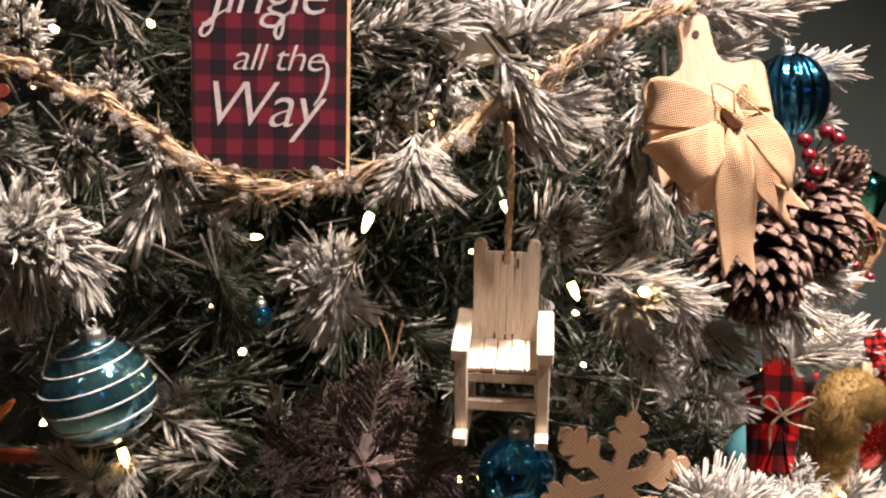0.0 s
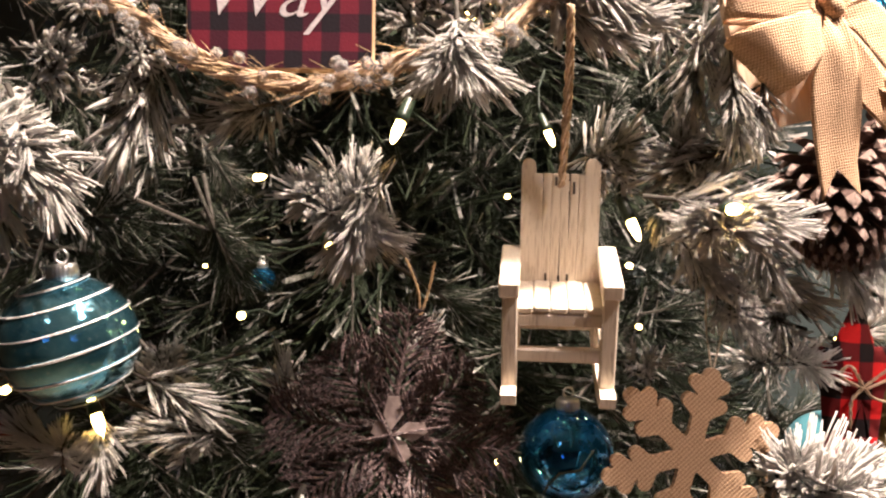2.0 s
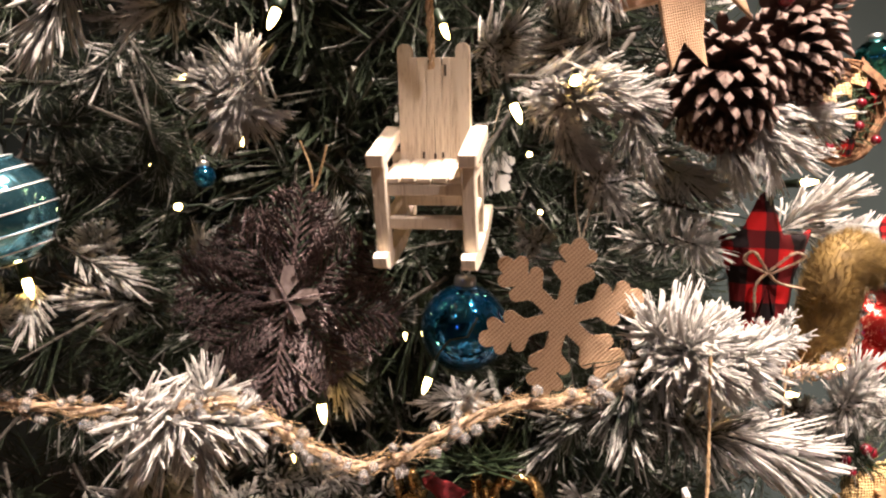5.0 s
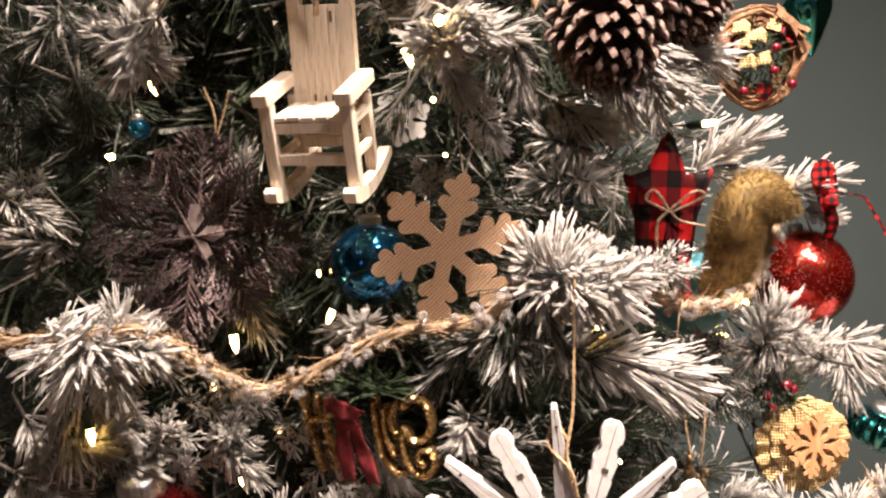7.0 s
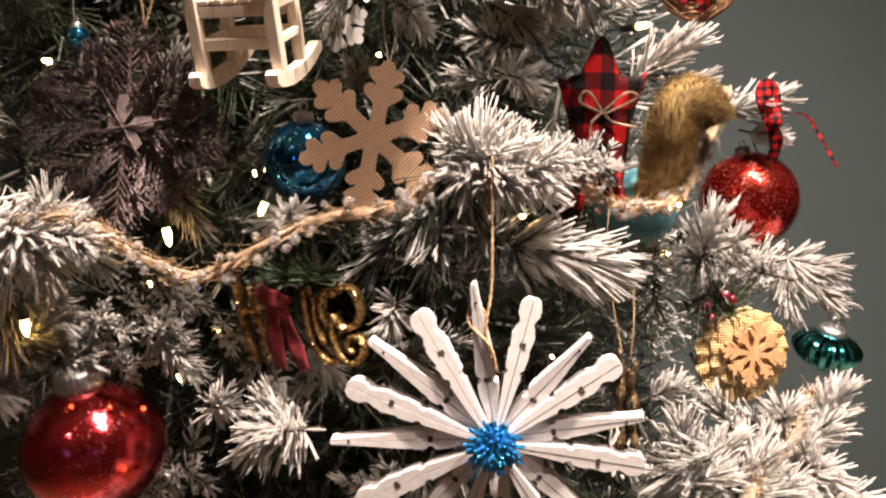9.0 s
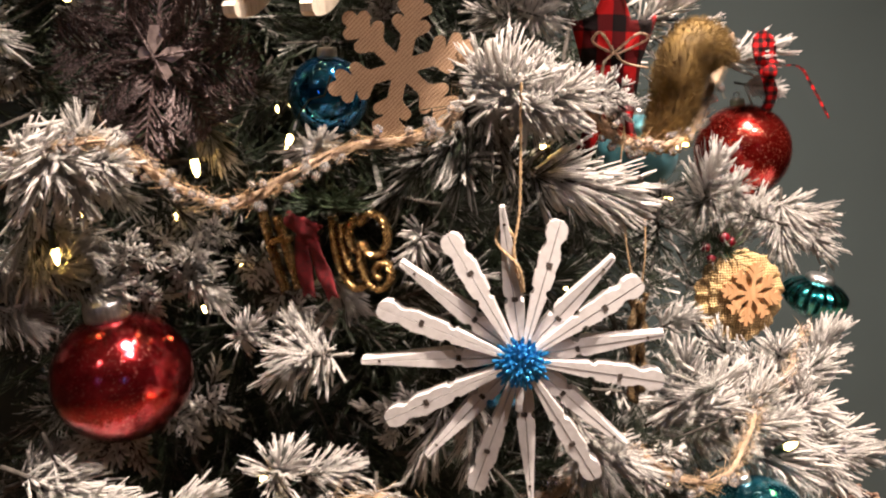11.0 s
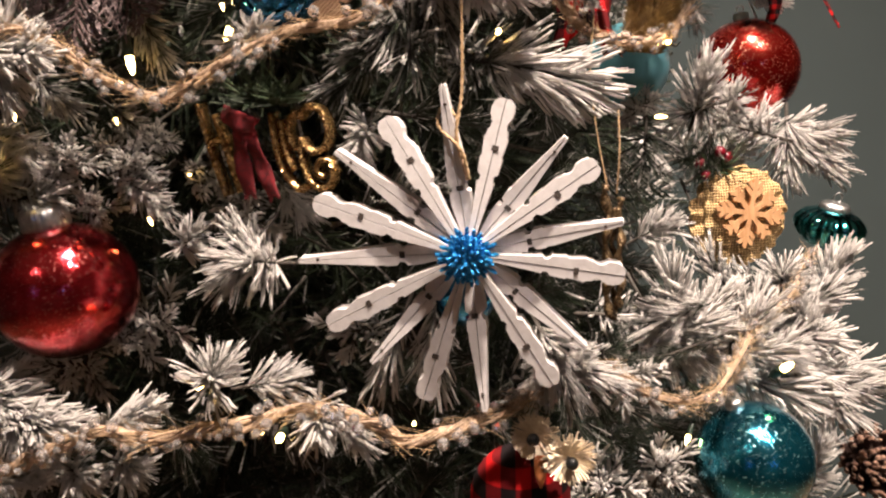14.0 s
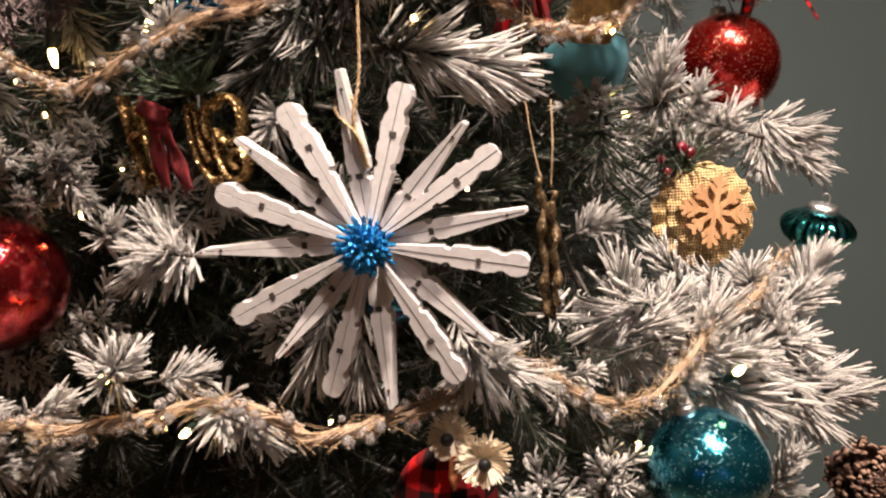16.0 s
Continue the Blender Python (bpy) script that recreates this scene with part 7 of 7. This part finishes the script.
def teal_drop():
    root = thing("teal_onion_ornament", facing((0.463, 0.775, 0.921), 0, 6, 12), "flattened ribbed teal glass ornament with a silver cap", "ornament")
    prof = [(0.0006, -0.024), (0.006, -0.0215), (0.016, -0.0165), (0.0255, -0.009), (0.0305, -0.001), (0.0300, 0.006), (0.024, 0.0125), (0.0150, 0.0165), (0.010, 0.0185)]
    part("glass_body", lathe(bmesh.new(), [(p.x, p.z) for p in curve_through([(a, 0, b) for a, b in prof], 4)], 160, 0.04, 18), DROPGLASS, root, smooth=True)
    part("cap", lathe(bmesh.new(), [(0.0125, 0.016), (0.0135, 0.0175), (0.0125, 0.021), (0.0105, 0.0235), (0.003, 0.025)], 72, 0.04, 24), SILVER, root, "embossed silver cap", smooth=True)
    pts = [(0.0035 * math.cos(a), 0, 0.0285 + 0.0045 * math.sin(a)) for a in (math.tau * k / 16 for k in range(17))]
    part("loop", tube(bmesh.new(), pts, 0.0006, 6), SILVER, root, "wire hanging loop")


def teardrop():
    root = thing("teal_teardrop_ornament", facing((0.374, 0.735, 1.290), 0, 0, -6), "small teal mirrored glass drop that tapers to a point", "ornament")
    prof = [(0.0006, -0.030), (0.0035, -0.026), (0.010, -0.014), (0.0165, 0.000), (0.0195, 0.010), (0.0180, 0.018), (0.0110, 0.024), (0.0050, 0.027)]
    part("glass_body", lathe(bmesh.new(), [(p.x, p.z) for p in curve_through([(a, 0, b) for a, b in prof], 4)], 80, 0.03, 8), DROPGLASS, root, smooth=True)
    part("cap", lathe(bmesh.new(), [(0.0055, 0.026), (0.0058, 0.031), (0.0020, 0.032)], 40), SILVER, root, "small silver cap", smooth=True)


def white_snowflake():
    """A white cut-out hanging deep in the branches behind the chair."""
    root = thing("white_snowflake", facing((0.058, 0.560, 1.226), 10, 0, 12), "small flat white wooden snowflake deep among dark branches", "ornament")
    bars = [((0, 0), (0, 0.0001), 0.0060)]
    for i in range(6):
        a = math.tau * i / 6
        u, e = Vector((math.sin(a), math.cos(a))), Vector((math.cos(a), -math.sin(a)))
        bars.append(((0, 0), tuple(u * 0.0165), 0.0032))
        for k in (-1, 1):
            bars.append((tuple(u * 0.009), tuple(u * 0.014 + e * k * 0.005), 0.0022))
    bm = bmesh.new()
    slab(bm, bars_outline(bars, 0.022, 0.0008, 90), 0.0030)
    bmesh.ops.recalc_face_normals(bm, faces=bm.faces)
    part("snowflake", bm, WHITEENAMEL, root, "white painted face")
    cord("twine", [(0.0, 0.0, 0.018), (0.001, 0.002, 0.034), (0.003, 0.006, 0.050)], 0.0005, GREYTWINE, root)


def owl():
    root = thing("plaid_owl", Matrix.Translation((0.178, 0.437, 0.842)), "plump red and black check fabric owl with straw bristle eyes", "ornament")
    part("fleece_body", lathe(bmesh.new(), sphere_profile(0.0295, 1.08, 26), 40), PLAIDOWL, root, "red and black check fleece", smooth=True)
    r = random.Random(12)
    for at, rad, way in (((0.010, -0.024, 0.051), 0.0135, (-0.15, -1, 0.15)), ((0.027, -0.034, 0.043), 0.0150, (0.2, -1, 0.05))):
        q = Vector(way).normalized().to_track_quat("Z", "Y").to_matrix().to_4x4()
        bm = bmesh.new()
        for k in range(190):
            a, el = k * 2.39996, r.uniform(0.0, 0.75)
            d = Vector((math.cos(a), math.sin(a), el)).normalized()
            tube(bm, [d * 0.001, d * rad * r.uniform(0.8, 1.05)], [0.00035, 0.0005], 3)
        eye = part("bristle_disc", bm, STRAW, root, "pale straw bristle disc")
        eye.matrix_basis = Matrix.Translation(at) @ q
        bm = bmesh.new()
        bmesh.ops.create_uvsphere(bm, u_segments=16, v_segments=10, radius=0.0036)
        part("eye_bead", bm, BLACKBEAD, eye, "glossy black bead", smooth=True).matrix_basis = Matrix.Translation((0, 0, 0.0085))
    bm = bmesh.new()
    tube(bm, [(0.013, -0.030, 0.040), (0.012, -0.038, 0.034), (0.012, -0.040, 0.028)], [0.0045, 0.003, 0.0006], 8)
    part("beak", bm, ORANGE, root, "orange felt beak", smooth=True)


def gold_icicle():
    root = thing("gold_stick_ornament", Matrix.Translation((0.240, 0.498, 0.929)), "bundle of bronze-gold glittered sticks hanging on thin twine", "ornament")
    for k, (x, y, top, low, w) in enumerate(((-0.004, 0, 0.086, 0.002, 0.0034), (0.003, -0.003, 0.078, 0.010, 0.0030), (0.000, 0.004, 0.070, 0.0, 0.0028))):
        pts, rad = [], []
        for i in range(25):
            z = low + (top - low) * i / 24
            a = i * 0.7 + k * 2
            pts.append((x + 0.0012 * math.cos(a), y + 0.0012 * math.sin(a), z))
            rad.append(w * (0.75 + 0.3 * math.sin(i * 1.3 + k)))
        part("stick", tube(bmesh.new(), pts, rad, 8), ICICLE, root, smooth=True)
    cord("twine", [(-0.003, 0, 0.082), (-0.008, 0.0, 0.110), (-0.012, 0.004, 0.150), (-0.009, 0.008, 0.185)], 0.0006, TWINE, root)
    cord("twine", [(0.002, 0, 0.080), (0.004, 0.0, 0.105), (0.004, 0.004, 0.130)], 0.0006, TWINE, root)


def jingle_bell():
    root = thing("jingle_bell", facing((0.020, 0.478, 1.412), 0, 0, 18), "round white enamelled jingle bell with a dark slot", "ornament")
    part("bell_shell", lathe(bmesh.new(), sphere_profile(0.0255, 1.0, 30), 48), WHITEENAMEL, root, "white enamel shell", smooth=True)
    bm = bmesh.new()
    pts = [Vector((math.cos(t), -math.sin(t), 0)) * 0.0256 for t in (math.pi * (0.0 + 0.62 * k / 20) for k in range(21))]
    strip(bm, pts, [Vector((0, 0, 0.0013 * math.sin(math.pi * (k + 1) / 22) + 0.0003)) for k in range(21)], 0.0004)
    part("slot", bm, SEAM, root, "dark slot").matrix_basis = Euler((0, radians(28), radians(-8))).to_matrix().to_4x4()
    part("cap", lathe(bmesh.new(), [(0.006, 0.0245), (0.006, 0.028), (0.002, 0.029)], 20), SILVER, root, "small metal cap")


def rust_star():
    root = thing("rust_ornament", Matrix.Translation((-0.256, 0.455, 1.163)), "rust-red and orange felt ornament with a jute loop", "ornament")
    bm = bmesh.new()
    box(bm, (0.050, 0.006, 0.007), (0.018, -0.006, 0.006), Euler((0, radians(4), 0)).to_matrix().to_4x4(), 0.001)
    part("rust_bar", bm, RUST, root, "rust-red felt bar")
    bm = bmesh.new()
    capsule(bm, (-0.004, 0.020), (0.012, 0.036), 0.0045, 0.005, -0.002, 0.0016)
    part("felt_leaf", bm, ORANGE, root, "orange felt leaf")
    pts = [(-0.006 + 0.008 * math.cos(a), -0.012, 0.012 + 0.010 * math.sin(a)) for a in (math.tau * k / 14 for k in range(15))]
    cord("jute_loop", pts, 0.0014, JUTE, root)


def dry_leaf():
    root = thing("dried_flower_ornament", facing((-0.2455, 0.452, 1.3685), 0, 0, 20) @ Matrix.Scale(0.8, 4), "small russet dried flower ornament behind the garland", "ornament")
    for k in range(7):
        a = math.tau * k / 7
        u, s = Vector((math.sin(a), math.cos(a))), Vector((math.cos(a), -math.sin(a)))
        bm = bmesh.new()
        capsule(bm, tuple(u * 0.003), tuple(u * 0.014), 0.0030, 0.0014 + 0.0002 * k, -0.001 * (k % 2), 0.0045)
        part("petal", bm, RUST if k % 2 else VINE, root)


plaque()
rocking_chair()
ball = bauble("striped_glass_ball", (-0.179, 0.418, 1.2165), 0.0287, STRIPEGLASS, "pale blue mirrored glass ball with spiral white glitter stripes", (-2, -4), 0.97, 0.75)
stripes(ball, 0.0287, 7.4, (10, -12), 0.0006)
plum_snowflake()
bauble("blue_glass_ball", (0.0455, 0.490, 1.1400), 0.0252, NAVYGLASS, "small shiny deep blue ball with a clear-silver cap", (0, 2), 1.0, 0.72)
burlap_snowflake()
cutting_board()
bauble("ribbed_glass_ball", (0.2452, 0.600, 1.3755), 0.0268, RIBGLASS, "shiny peacock blue glass ball with vertical ribs", (0, -4), 1.13, 0.6, 18)
pine_cone((0.188, 0.500, 1.268), (-0.15, -0.42, -0.90), 0.070, 0.0345, CONETIP, "large open pine cone with frosted pale scale tips", 15, 3)
pine_cone((0.232, 0.520, 1.290), (0.30, -0.50, -0.80), 0.062, 0.0315, CONETIP, "open pine cone with frosted pale scale tips", 12, 4)
pine_cone((0.252, 0.535, 1.322), (0.5, -0.55, 0.6), 0.046, 0.0200, BROWNCONE, "small dark pine cone beside red berries", 7, 5)
berry_pick((0.232, 0.520, 1.332), [(-0.010, -0.012, 0.004), (-0.006, -0.014, -0.006), (-0.012, -0.010, 0.013), (-0.008, -0.012, -0.014), (0.008, -0.010, 0.014), (0.001, -0.010, 0.018)], 0.0045)
twig_wreath()
teardrop()
plaid_star()
furry_tail()
bauble("matte_teal_ball", (0.267, 0.658, 1.080), 0.0325, MATTETEAL, "satin pale teal ball without shine", (0, 0), 1.0, 0.6)
bauble("red_glitter_ball", (0.3845, 0.766, 1.068), 0.0445, REDGLITTER, "glossy red ball flecked with glitter", (0, -8), 1.0, 0.75)
ribbon_hanger()
red_ball = bauble("red_mercury_ball", (-0.087, 0.447, 0.9745), 0.0428, REDGLASS, "crackled red mercury glass ball with a silver cap", (3, -5), 0.95, 1.6)
thread(red_ball, [(0.002, 0, 0.058), (0.004, 0.002, 0.085), (-0.003, 0.006, 0.118)])
thread(red_ball, [(-0.002, 0, 0.058), (0.000, 0.002, 0.085), (-0.008, 0.006, 0.112)])
glitter_word()
clothespin_star()
wood_medallion()
teal_drop()
turquoise = bauble("turquoise_ball", (0.331, 0.515, 0.824), 0.0385, TEALGLASS, "turquoise mercury glass ball with a clear cap", (-6, -18), 1.0, 0.7)
thread(turquoise, [(0, 0, 0.050), (0.002, 0.004, 0.066), (-0.006, 0.012, 0.090), (-0.018, 0.03, 0.112)], 0.0006, SILVER, "beaded silver hanging wire")
pine_cone((0.476, 0.672, 0.738), (0.1, -0.9, 0.35), 0.052, 0.0340, BROWNCONE, "plain brown pine cone with tight scales", 14, 6, 38)
owl()
bauble("small_blue_ball", (-0.125, 0.560, 1.225), 0.0075, NAVYGLASS, "tiny deep blue ball hidden among the dark inner branches", (0, 0), 1.0, 0.4)
gold_icicle()
jingle_bell()
white_snowflake()
rust_star()
dry_leaf()
bauble("dark_teal_ball", (0.148, 0.478, 0.955), 0.0200, RIBGLASS, "small dark teal ball deep behind the snowflake", (0, 0), 1.0, 0.5)
